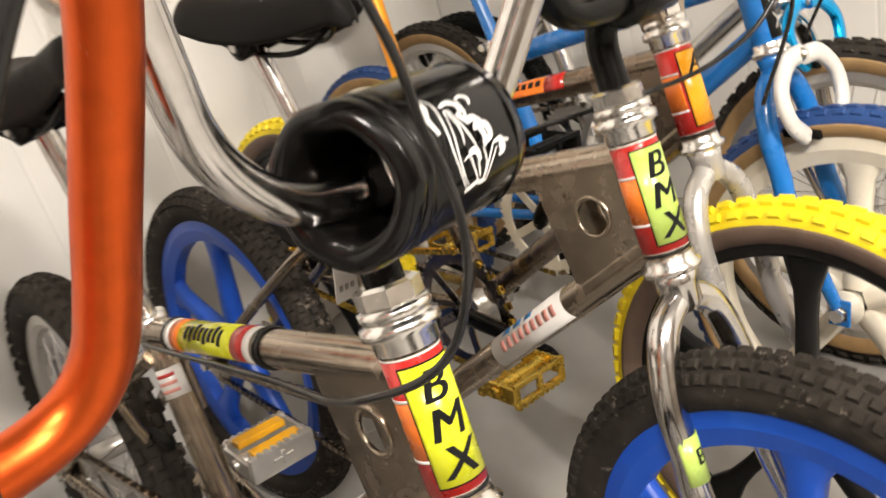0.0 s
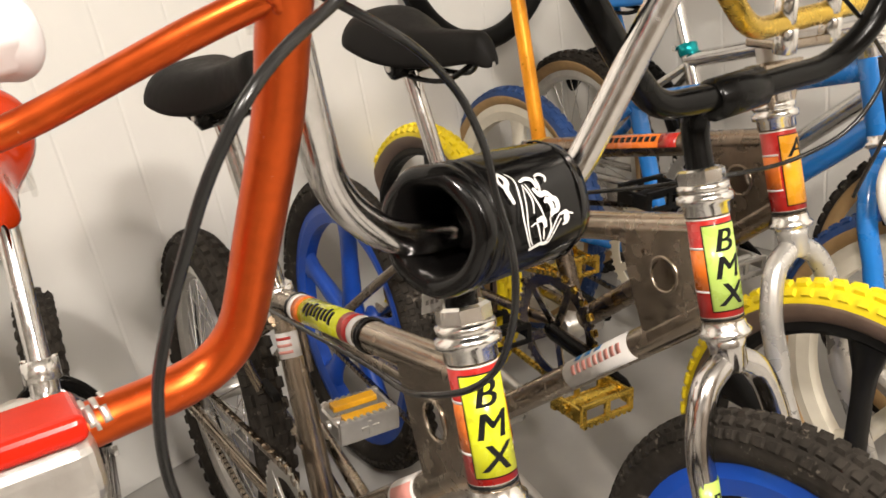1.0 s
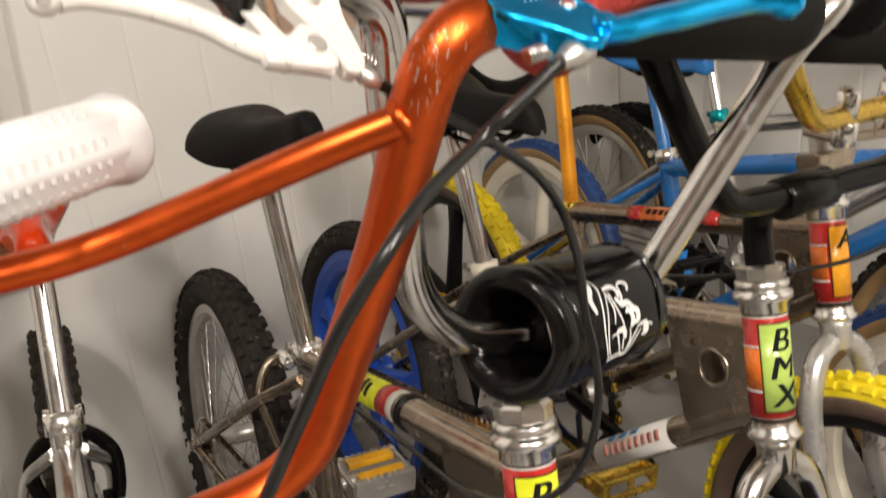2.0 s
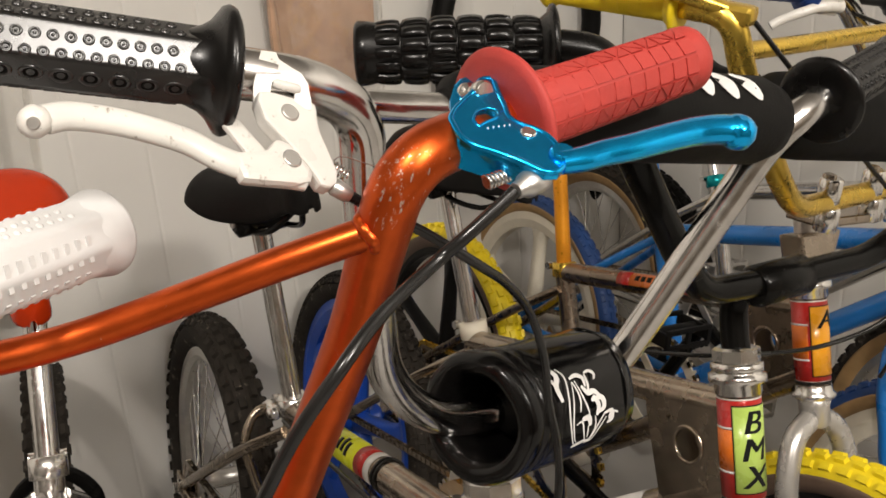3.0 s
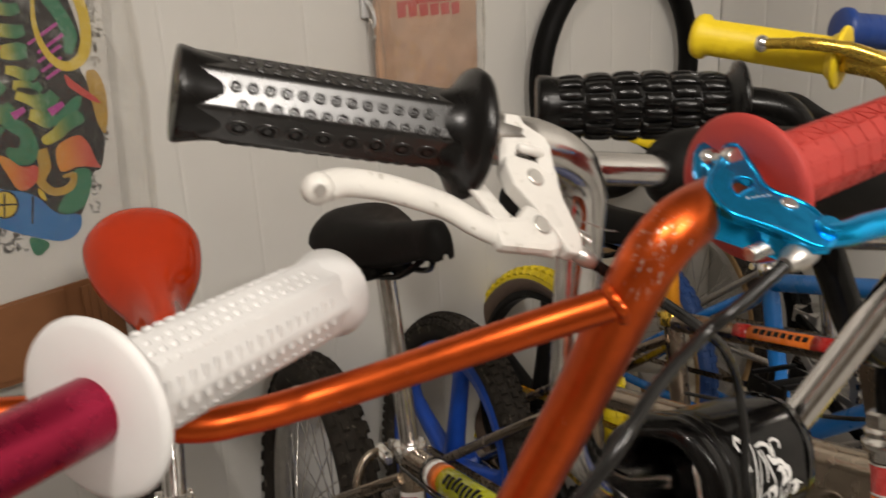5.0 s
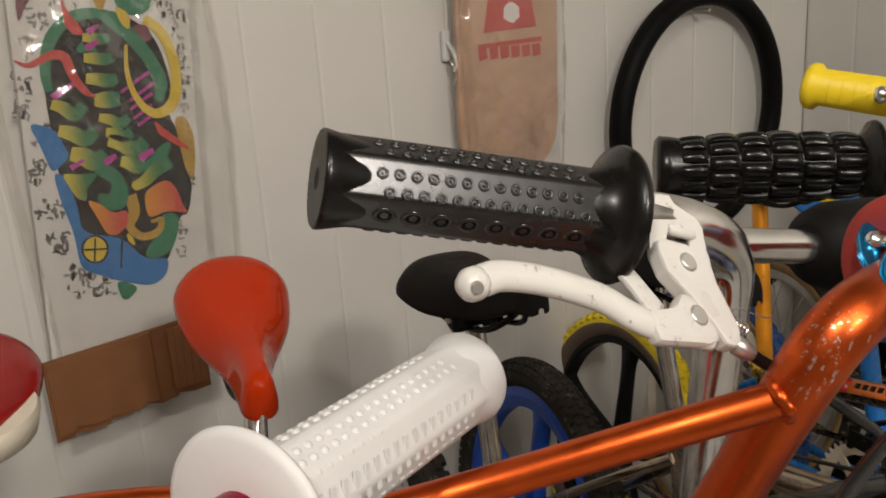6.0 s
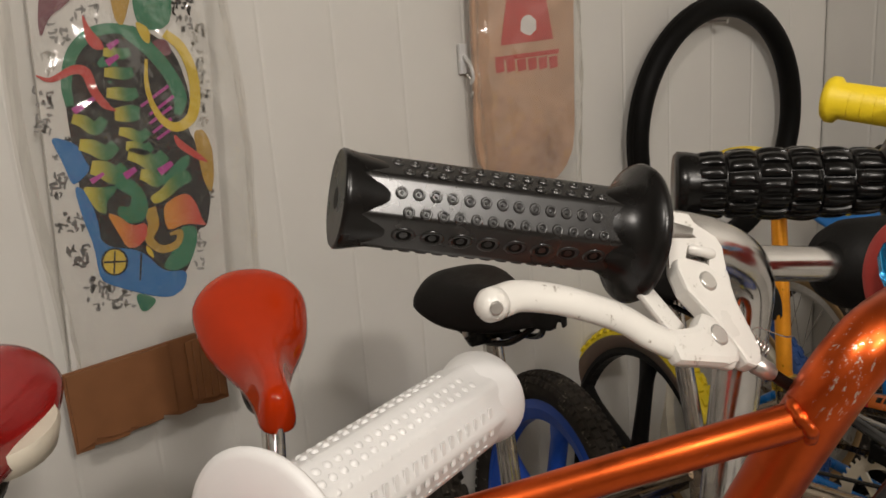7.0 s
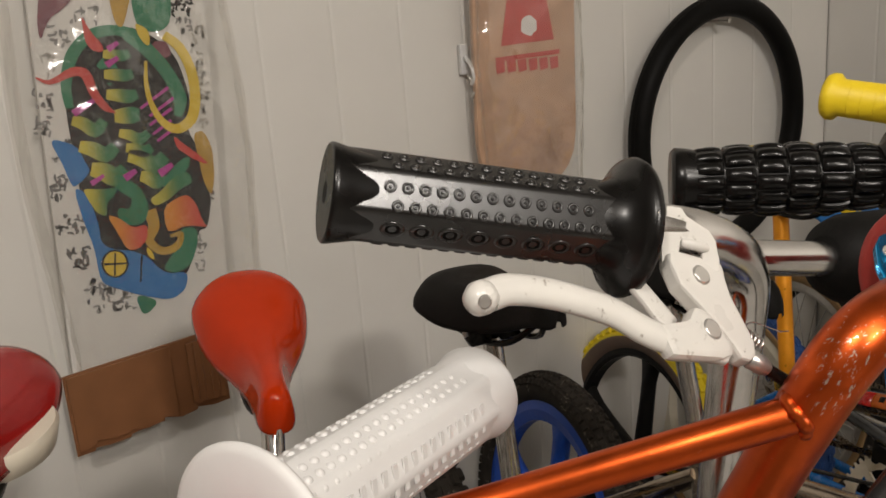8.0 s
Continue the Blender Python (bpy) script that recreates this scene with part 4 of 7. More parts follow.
def stud_grip(bar, inner, outer, material, label, R=0.0300, r=0.0165, face=(-0.35, -0.55, 0.75)):
    """A white grip, flat-sided, with domed studs above and ribs along one side."""
    n, ax, a, b = unit_frame(inner, outer)
    inner, face = Vector(inner), Vector(face)
    a = (face - ax * face.dot(ax)).normalized()
    b = ax.cross(a)
    bm = bmesh.new()
    lathe(bm, inner + ax * 0.006, ax, [(0, r - 0.001), (n - 0.030, r - 0.0005), (n - 0.020, r - 0.0005)], 48, up=a, facets=8)
    ob = part("grip", bm, material, bar, label)
    bm = bmesh.new()
    lathe(bm, inner + ax * (n - 0.022), ax, [(0, r - 0.0030), (0.004, r - 0.0008), (0.010, r + 0.0004), (0.0155, r + 0.0016), (0.019, r + 0.0024), (0.0208, r + 0.0020), (0.022, r + 0.0004), (0.0225, 0.005)], 40)
    part("end_cap", bm, material, ob)
    bm = bmesh.new()
    lathe(bm, inner - ax * 0.002, ax, [(0, 0.013), (0, R * 0.9), (0.0012, R * 0.98), (0.0025, R), (0.0038, R * 0.98), (0.005, R * 0.85), (0.009, r)], 48)
    part("flange", bm, material, ob)
    bm = bmesh.new()
    for k in range(7):
        th = radians(-72 + k * 16)
        o = a * math.cos(th) + b * math.sin(th)
        for j in range(18):
            c = inner + ax * (0.013 + (n - 0.036) * (j + 0.5 * (k % 2)) / 18) + o * (r - 0.0007)
            lathe(bm, c, o, [(0, 0.0016), (0.0006, 0.0013), (0.0010, 0.0008), (0.0011, 0.0003)], 10)
    tagged(part("stud_pattern", bm, material, ob), kind="stuff")
    bm = bmesh.new()
    for k in (62, 112, 160, -150):
        o = a * math.cos(radians(k)) + b * math.sin(radians(k))
        t = ax.cross(o)
        for j in range(17):
            c = inner + ax * (0.014 + (n - 0.040) * j / 16) + o * (r - 0.0004)
            box(bm, Matrix.Translation(c) @ Matrix((ax, t, o)).transposed().to_4x4(), (0.0022, 0.0110 if k == 62 else 0.0080, 0.0006))
    tagged(part("rib_pattern", bm, material, ob), kind="stuff")
    return ob


def tile_grip(bar, inner, outer, material, label, R=0.028, r=0.0160):
    """A red grip covered in raised triangular tiles."""
    n, ax, a, b = unit_frame(inner, outer)
    inner = Vector(inner)
    bm = bmesh.new()
    lathe(bm, inner, ax, [(0, r), (0.006, r + 0.001), (n - 0.012, r), (n - 0.008, r + 0.0012), (n - 0.003, r + 0.0008), (n, r - 0.003), (n + 0.0004, 0.004)], 40)
    ob = part("grip", bm, material, bar, label)
    part("flange", flange(bmesh.new(), inner, ax, R), material, ob)
    bm = bmesh.new()
    rows, cols = 11, 10
    span = (n - 0.026) / cols
    for k in range(rows):
        for j in range(cols):
            h0 = 0.013 + span * j + 0.0008
            h1 = h0 + span - 0.0018
            t0 = 2 * math.pi * k / rows + 0.045
            t1 = 2 * math.pi * (k + 1) / rows - 0.045
            quad = [(h0, t0), (h1, t0), (h1, t1), (h0, t1)]
            if k % 3:
                faces = [quad]
            elif (j + k) % 2:
                faces = [[(h0, t0), (h1 - 0.0009, t0), (h0, t1 - 0.05)], [(h1, t0 + 0.05), (h1, t1), (h0 + 0.0009, t1)]]
            else:
                faces = [[(h0 + 0.0009, t0), (h1, t0), (h1, t1 - 0.05)], [(h0, t0 + 0.05), (h1 - 0.0009, t1), (h0, t1)]]
            for f in faces:
                low = [bm.verts.new(inner + ax * h + (a * math.cos(t) + b * math.sin(t)) * (r - 0.0003)) for h, t in f]
                top = [bm.verts.new(inner + ax * h + (a * math.cos(t) + b * math.sin(t)) * (r + 0.0012)) for h, t in f]
                bm.faces.new(top)
                for i in range(len(f)):
                    bm.faces.new((low[i], low[(i + 1) % len(f)], top[(i + 1) % len(f)], top[i]))
    bmesh.ops.recalc_face_normals(bm, faces=bm.faces)
    tagged(part("tile_pattern", bm, material, ob), kind="stuff")
    return ob


def block_grip(bar, inner, outer, material, label, R=0.0265, r=0.0165):
    """A barrel-shaped grip built up of staggered oblong blocks."""
    n, ax, a, b = unit_frame(inner, outer)
    inner = Vector(inner)
    bm = bmesh.new()
    lathe(bm, inner, ax, [(0, r), (n * 0.2, r + 0.001), (n * 0.6, r + 0.003), (n - 0.02, r + 0.001), (n - 0.008, r + 0.0035), (n - 0.002, r + 0.004), (n, r + 0.002), (n + 0.0004, 0.006)], 36)
    ob = part("grip", bm, material, bar, label)
    part("flange", flange(bmesh.new(), inner, ax, R), material, ob)
    bm = bmesh.new()
    rows, cols = 13, 6
    span = (n - 0.020) / cols
    for j in range(cols):
        h0, h1 = 0.009 + span * j, 0.009 + span * (j + 1) - 0.0006
        for k in range(rows):
            t0, t1 = 2 * math.pi * (k + 0.5 * (j % 2)) / rows + 0.015, 2 * math.pi * (k + 1 + 0.5 * (j % 2)) / rows - 0.015
            grid = []
            for u, e in ((0, 0.0), (0.05, 0.72), (0.25, 1.0), (0.5, 1.08), (0.8, 0.95), (0.95, 0.65), (1, 0.0)):
                h = h0 + (h1 - h0) * u
                base = r + 0.003 * math.sin(math.pi * max(0.0, min(1, h / n)))
                grid.append([bm.verts.new(inner + ax * h + (a * math.cos(t0 + (t1 - t0) * w) + b * math.sin(t0 + (t1 - t0) * w)) * (base - 0.0005 + 0.0027 * e * g)) for w, g in ((0, 0.0), (0.10, 0.75), (0.5, 1.0), (0.88, 0.86), (1, 0.0))])
            for i in range(6):
                for m in range(4):
                    bm.faces.new((grid[i][m], grid[i + 1][m], grid[i + 1][m + 1], grid[i][m + 1])).smooth = m in (1, 2)
    bmesh.ops.recalc_face_normals(bm, faces=bm.faces)
    tagged(part("block_pattern", bm, material, ob), kind="stuff")
    return ob


def plain_grip(bar, inner, outer, material, label, R=0.026, r=0.0155):
    n, ax, a, b = unit_frame(inner, outer)
    bm = bmesh.new()
    lathe(bm, inner, ax, [(0, r), (n - 0.012, r), (n - 0.008, r + 0.004), (n - 0.003, r + 0.004), (n, r + 0.002), (n + 0.0004, 0.006)], 36)
    ob = part("grip", bm, material, bar, label)
    part("flange", flange(bmesh.new(), Vector(inner), ax, R), material, ob)
    for j in range(9):
        c = Vector(inner) + ax * (0.018 + (n - 0.04) * j / 8)
        part("ridge", ring_along(c, ax, r - 0.0002, 0.0005, 28, 6), material, ob)
    return ob


def lever(bar, origin, ux, uy, outline, blade, ball, material, label, thick=0.009, rivets=(), ferrule_at=None, rivet_mat="alloy", deep=0.0040, plates=(), tall=0.0056, ball_r=0.0058, edge=0.0014, taper=0.18):
    """A brake lever: a bracket clamped to the bar and a curved blade with a ball end. Outlines are in millimetres."""
    ux, uy = Vector(ux).normalized(), Vector(uy).normalized()
    nrm = ux.cross(uy)
    origin = Vector(origin)
    mm = lambda x, y, z=0.0: origin + ux * (x / 1000) + uy * (y / 1000) + nrm * z
    bm = bmesh.new()
    slab(bm, [(x / 1000, y / 1000) for x, y in outline], origin, ux, uy, thick, edge)
    ob = part("brake_lever", bm, material, bar, label)
    pts = spline([mm(x, y) for x, y in blade], 8)
    k = len(pts)
    sizes = [1.0 - taper * i / k for i in range(k)]
    sec = [(math.cos(2 * math.pi * j / 14) * tall, math.sin(2 * math.pi * j / 14) * deep) for j in range(14)]
    part("lever_blade", tube(pts, sizes, section=sec, up=uy), material, ob)
    if rivet_mat == "silver":
        tip = (uy * 0.62 - nrm * 0.72 - ux * 0.2).normalized()
        part("ball_flat", turned(mm(*ball) + tip * (ball_r * 0.90), tip, [(0, 0.0023), (0.0005, 0.0022), (0.0008, 0.0018)], 16), "alloy", ob, "bare metal tip")
    part("ball_end", turned(mm(*ball) - nrm * (ball_r * 0.95), nrm, [(h * ball_r / 0.0064, w * ball_r / 0.0064) for h, w in ((0, 0.0015), (0.0006, 0.0033), (0.0022, 0.0054), (0.0058, 0.0064), (0.0094, 0.0054), (0.011, 0.0033), (0.0116, 0.0015))], 22), material, ob)
    for pts, th, z in plates:
        part("plate", slab(bmesh.new(), [(x / 1000, y / 1000) for x, y in pts], origin + nrm * z, ux, uy, th, min(0.0028, th * 0.4)), material, ob)
    for x, y, r in rivets:
        part("rivet", turned(mm(x, y) - nrm * (thick / 2 + 0.0010), nrm, [(0, r * 0.8), (0.0004, r), (thick + 0.0016, r), (thick + 0.002, r * 0.8)], 20), rivet_mat, ob)
    if ferrule_at:
        (x0, y0), (x1, y1) = ferrule_at
        p, q = mm(x0, y0), mm(x1, y1)
        d = (q - p).normalized()
        part("cable_ferrule", turned(p, d, [(0, 0.0030), (0.001, 0.0038), (0.007, 0.0036), (0.008, 0.0030), ((q - p).length, 0.0027)], 18), "alloy", ob)
    return ob


def cable(parent, pts, material="cable", r=0.0024, name="brake_cable", label=""):
    return part(name, tube(spline(pts, 8), r, 10), material, parent, label)


def rubber_ring(parent, p, axis, R, r=0.0014):
    return part("cable_clip", ring_along(Vector(p), axis, R, r, 24, 6), "cable", parent)


# ---- silver bicycle with the padded stem and chrome bars ----
AXLE_R, WHEEL, REAR = 0.755, 0.241, 0.252


def basics(bike, material, front, rear, seat=0.545, join=(0.632, 0.52), gusset=True, fork_mat="chrome", fork_decal=None):
    bb, ra, fa = bike.at(0, 0.34, 0.285), bike.at(0, AXLE_R, REAR + bike.drop), bike.at(0, -0.128, WHEEL + bike.drop)
    st = bike.at(0, 0.34 + (seat - 0.285) * 0.365, seat)
    tubes = frameset(bike, material, bb, ra, st, join, gusset)
    headset(bike)
    fork(bike, fork_mat, fa, decal=fork_decal)
    wheel(bike, fa, bike.s, **front)
    wheel(bike, ra, bike.s, **{**rear, "R": REAR})
    return bb, ra, fa, st, tubes


KNOBBY = dict(R=WHEEL, w=0.052, tyre="tyre", rim="alloy", style="wire", knobs=54, tall=0.0085)
BLUE_MAG = dict(R=WHEEL, w=0.048, tyre="tyre", rim="blue_mag", style="mag", knobs=92, rows=5)
YELLOW = dict(R=WHEEL, w=0.046, tyre="yellow_tyre", rim="black_mag", style="mag", knobs=64, wall="grey_wall", lip=0.007, slim=0.75)
BLUE = dict(R=WHEEL, w=0.038, tyre="blue_tyre", rim="white_mag", style="mag", knobs=70, rows=3, wall="tan", tall=0.0022)
TAN = dict(R=WHEEL, w=0.044, tyre="tyre", rim="alloy", style="wire", knobs=60, wall="tan")

b1 = Bike(0.014, 0.024, 11.5, "tarnished nickel bicycle with chrome bars and black stem pad", drop=0.012)
bb, ra, fa, st, (ht, stj, hd) = basics(b1, "nickel", KNOBBY, KNOBBY)
head_badge(b1, "decal_yellow", "BMX", -11)
drivetrain(b1, bb, ra, 6, left_pedal="alloy", right_pedal="alloy", reflector="reflector", crank="nickel")
post = V(0.099, 0.490, 0.730)
seat_post(b1, st, post)
saddle(b1, "saddle", V(0.089, 0.359, 0.793), V(0.121, 0.605, 0.747), (0, -0.06, 1), 0.066, "saddle", "black moulded plastic saddle", clamp=post + V(0, 0, 0.012), skirt=0.95)
caliper(b1, b1.at(0, 0.515, 0.500), -(b1.r * 0.28 + V(0, 0, 0.96)).normalized(), b1.s, b1.r, 0.105, "nickel", 0.9)
tt = (stj - ht).normalized()
o = ht + tt * 0.205
side = -b1.s
dec = part("decal", patch(bmesh.new(), o, tt, side + V(0, 0, 1.2), 0.0150, -78, 78, 0.0, 0.150, 0.0004, 20), "decal_yellow", b1.root, "yellow and red top tube decal")
for h0, h1, m in ((-0.012, 0.0, "decal_white"), (0.0, 0.022, "decal_red"), (0.130, 0.150, "decal_orange"), (0.150, 0.162, "decal_white")):
    part("stripe", patch(bmesh.new(), o, tt, side + V(0, 0, 1.2), 0.0153, -78, 78, h0, h1, 0.0004, 20), m, dec)
for k in range(8):
    h = 0.040 + k * 0.0098
    part("bar_mark", patch(bmesh.new(), o, tt, side + V(0, 0, 1.2), 0.0156, -24 - (8 if k % 3 == 0 else 0), 20 + (12 if k % 4 == 1 else 0), h, h + 0.0065, 0.0003, 6), "decal_black", dec)
for h in (-0.020, -0.026, 0.166):
    rubber_ring(b1.root, o + tt * h, tt, 0.0158)
dd = (bb - hd).normalized()
for h in (0.125,):
    dec = part("decal", patch(bmesh.new(), hd + dd * h, dd, side + V(0, 0, 0.9), 0.0161, -75, 75, 0.0, 0.065, 0.0004, 16), "decal_white", b1.root, "white down tube sticker with faded print")
    part("stripe", patch(bmesh.new(), hd + dd * h, dd, side + V(0, 0, 0.9), 0.0165, -50, 10, 0.006, 0.058, 0.0003, 10), "decal_pink", dec)
sd = (bb - st).normalized()
dec = part("decal", patch(bmesh.new(), st + sd * 0.045, sd, side - b1.r * 0.9, 0.0146, -80, 80, 0.0, 0.030, 0.0004, 16), "decal_white", b1.root, "small white seat tube sticker")
for k in range(3):
    part("bar_mark", patch(bmesh.new(), st + sd * 0.045, sd, side - b1.r * 0.9, 0.0150, -40, 40, 0.005 + k * 0.008, 0.0085 + k * 0.008, 0.0003, 8), "decal_pink" if k else "decal_red", dec)

stem = part("stem", tube([b1.head(0.660), b1.head(0.735)], 0.0125, 18), "black_paint", b1.root, "black painted stem")
BAR1 = fillet([(0.05, 0.015, 0.738), (-0.022, 0.028, 0.738), (-0.072, 0.024, 0.790), (-0.090, 0.000, 0.885), (-0.098, -0.016, 0.962), (-0.128, -0.0218, 0.9809), (-0.262, 0.0180, 1.0158)], 0.045, 9)
bar = part("handlebar", tube(BAR1, 0.0112, 20), "chrome", b1.root, "chrome handlebar with a crossbar")
BAR1R = fillet([(0.05, 0.015, 0.738), (0.110, 0.006, 0.735), (0.134, -0.008, 0.775), (0.199, -0.050, 0.893), (0.228, -0.063, 0.914), (0.365, -0.055, 0.927)], 0.035, 9)
part("bar_side", tube(BAR1R, 0.0112, 20), "chrome", bar)
part("crossbar", tube([(-0.093, -0.012, 0.963), (0.205, -0.055, 0.905)], 0.0080, 16), "chrome", bar)
ring_grip(bar, (-0.1602, -0.0122, 0.9893), (-0.2688, 0.0200, 1.0176), "gloss_rubber", "shiny black rubber grip with rows of small raised rings")
ring_grip(bar, (0.238, -0.062, 0.914), (0.355, -0.056, 0.926), "cap_rubber", "black rubber grip with a wide flange", R=0.0298)
# crossbar pad with white brush-like marks
n, ax, a, b = unit_frame((-0.05, -0.018, 0.955), (0.192, -0.053, 0.908))
pad = part("crossbar_pad", turned((-0.05, -0.018, 0.955), ax, [(0, 0.010), (0.004, 0.017), (0.012, 0.0205), (0.04, 0.0235), (0.10, 0.0268), (n - 0.02, 0.028), (n - 0.006, 0.024), (n, 0.014)], 28), "pad_cloth", bar, "black vinyl crossbar pad with white lettering shapes")
for k in range(5):
    bm = bmesh.new()
    flat(bm, [(math.cos(2 * math.pi * j / 14) * 0.011 * (1.0 + 0.25 * math.cos(2 * (2 * math.pi * j / 14) + k)), math.sin(2 * math.pi * j / 14) * 0.0072) for j in range(14)])
    part("mark", wrap(bm, (-0.05, -0.018, 0.955), ax, V(-0.2, -0.46, 0.80), 0.0284, 0, n - 0.046 - k * 0.0195, 25), "ink_white", pad)
# stem pad
PAD0, PAD1 = V(-0.024, 0.006, 0.753), V(0.088, -0.0005, 0.7362)
n, ax, a, b = unit_frame(PAD0, PAD1)


def mouth(h, j):
    """The open end is cut on a slant, its near side drawn back."""
    o = a * math.cos(2 * math.pi * j / 48) + b * math.sin(2 * math.pi * j / 48)
    near = max(0.0, 0.5 + 0.5 * o.dot(V(-0.3, -0.85, 0.2).normalized()))
    return 0.020 * near ** 1.5 * max(0.0, 1 - max(h, 0) / 0.075)


bm = bmesh.new()
segs = 48
prof = [(0.004, 0.0255), (-0.0035, 0.0278), (-0.0070, 0.0320), (-0.0065, 0.0370), (-0.0010, 0.0405), (0.006, 0.0408), (0.0095, 0.0396), (0.0115, 0.0388), (0.0135, 0.0400), (0.0170, 0.0403), (0.0195, 0.0392), (0.0210, 0.0384), (0.0235, 0.0394), (0.032, 0.0392), (n * 0.5, 0.0394), (n - 0.012, 0.0386), (n - 0.003, 0.0362), (n, 0.031), (n - 0.004, 0.027), (n - 0.03, 0.029), (n * 0.5, 0.030), (0.022, 0.0310), (0.012, 0.0270)]
rings = []
for h, r in prof:
    rings.append([bm.verts.new(PAD0 + ax * (h + mouth(h, j)) + a * (math.cos(2 * math.pi * j / segs) * r * (1.06 + 0.02 * math.sin(j * 0.9 + h * 60))) + b * (math.sin(2 * math.pi * j / segs) * r * (0.98 + 0.02 * math.sin(j * 0.7 + h * 45)))) for j in range(segs)])
for i in range(len(rings)):
    p, q = rings[i], rings[(i + 1) % len(rings)]
    for j in range(segs):
        bm.faces.new((p[j], p[(j + 1) % segs], q[(j + 1) % segs], q[j])).smooth = True
bmesh.ops.recalc_face_normals(bm, faces=bm.faces)
pad = part("stem_pad", bm, "black_vinyl", b1.root, "black vinyl stem pad with a white printed creature shape")
for h in (0.0115, n - 0.013):
    part("seam", tube([PAD0 + ax * (h + mouth(h, j * 1.2)) + a * (math.cos(2 * math.pi * j / 40) * 0.0412) + b * (math.sin(2 * math.pi * j / 40) * 0.0380) for j in range(40)], 0.0007, 6, closed=True), "black_vinyl", pad)
part("stem_block", turned(V(0.012, 0.012, 0.742), ax, [(0, 0.014), (0.004, 0.018), (0.056, 0.018), (0.06, 0.014)], 20), "black_paint", stem)
for x in (0.004, 0.040):
    part("clamp_bolt", turned(V(0.010 + x, -0.006, 0.724), (0, 0.2, 1), [(0, 0.005), (0.006, 0.005), (0.007, 0.0035), (0.04, 0.0035)], 8), "bright", stem)
for k in range(26):
    part("stitch", box(bmesh.new(), Matrix.Translation(PAD0 + ax * (0.018 + k * 0.0034) - a * 0.0402 + b * 0.010) @ Matrix((ax, b, a)).transposed().to_4x4() @ pose(0, 0, 0, 0, 0, 25 if k % 2 else -25), (0.0022, 0.0007, 0.0008)), "decal_white", pad)
FRONT = V(-0.30, -0.85, 0.25)
tag = part("tag", box(bmesh.new(), Matrix.Translation((0.021, 0.070, 0.668)) @ pose(0, 0, 0, 12, 6, -14), (0.016, 0.0010, 0.026), 0.0003), "ink_white", pad, "small white cloth tag")
for k in range(3):
    part("bar_mark", box(bmesh.new(), Matrix.Translation((0.021, 0.070, 0.668)) @ pose(0, 0, 0, 12, 6, -14) @ pose(-0.004 + 0.004 * k, -0.0007, -0.003), (0.0024, 0.0004, 0.004)), "g_grey", tag)


def brush(path, width, ends=0.35):
    """A flat stroke that tapers at its ends."""
    pts = spline([Vector((x, y, 0)) for x, y in path], 5)
    bm = bmesh.new()
    rows = []
    for i, p in enumerate(pts):
        q = pts[min(i + 1, len(pts) - 1)] - pts[max(i - 1, 0)]
        nn = Vector((-q.y, q.x, 0)).normalized()
        w = width * (ends + (1 - ends) * math.sin(math.pi * (i + 0.6) / (len(pts) + 0.2)))
        rows.append((bm.verts.new(p + nn * w), bm.verts.new(p - nn * w)))
    for (p, q), (r, s) in zip(rows, rows[1:]):
        bm.faces.new((p, q, s, r))
    return bm


STROKES = [
    ([(-55, -76), (-46, -58), (-55, -40), (-50, -14)], 9), ([(-57, -72), (-62, -58), (-53, -36)], 5), ([(-41, -72), (-30, -54), (-35, -18), (-38, 18), (-30, 54), (-19, 76)], 2.8), ([(-19, -43), (-26, -7), (-30, 25), (-25, 54), (-17, 68)], 2.6),
    ([(-21, -49), (-5, -52), (8, -45), (8, -29)], 6.5), ([(-18, -43), (-10, -14), (-13, 11)], 3), ([(-12, -43), (-2, -11), (6, 11), (10, 32)], 3), ([(15, -52), (28, -54), (37, -47), (33, -37)], 5),
    ([(15, -50), (15, -32), (11, -18)], 4.5), ([(-1, -32), (10, -18), (24, -18), (37, -7)], 8), ([(15, -4), (40, -4), (43, 14), (24, 20)], 8.5), ([(20, -11), (31, 7), (26, 25)], 8),
    ([(-10, 25), (6, 25), (11, 41)], 9), ([(-23, 32), (-10, 29), (-3, 50), (3, 67)], 3), ([(6, 40), (8, 63)], 3), ([(22, 25), (24, 47), (15, 68)], 3),
    ([(46, 23), (31, 43), (18, 68)], 3), ([(50, 32), (35, 51), (20, 74)], 2.6), ([(46, 25), (63, 24), (65, 40), (53, 45)], 6.5), ([(62, 25), (58, 40)], 7),
    ([(68, 26), (79, 31)], 3), ([(-26, 76), (-8, 71), (6, 68)], 6), ([(3, 72), (19, 71)], 6),
]
for path, w in STROKES:
    bm = brush([(y * 0.00036, x * 0.00036) for x, y in path], w * 0.00022, 0.5)
    part("print", wrap(bm, PAD0, ax, FRONT, 0.0418, -6, 0.060, 0), "ink_white", pad)

cable(b1.root, [(-0.1357, -0.0577, 0.9390), (-0.1286, -0.0612, 0.9330), (-0.119, -0.0655, 0.9260), (-0.106, -0.069, 0.917), (-0.080, -0.076, 0.895), (-0.052, -0.064, 0.873), (-0.026, -0.052, 0.845), (-0.012, -0.048, 0.812), (-0.011, -0.050, 0.784), (-0.011, -0.056, 0.760), (-0.016, -0.062, 0.738), (-0.022, -0.061, 0.710), (-0.026, -0.046, 0.676), (-0.036, -0.026, 0.657), (-0.036, 0.022, 0.634), (-0.010, 0.09, 0.598), (0.012, 0.170, 0.579), (0.045, 0.33, 0.545), (0.070, 0.44, 0.520)], label="black brake cable looping to the top tube")
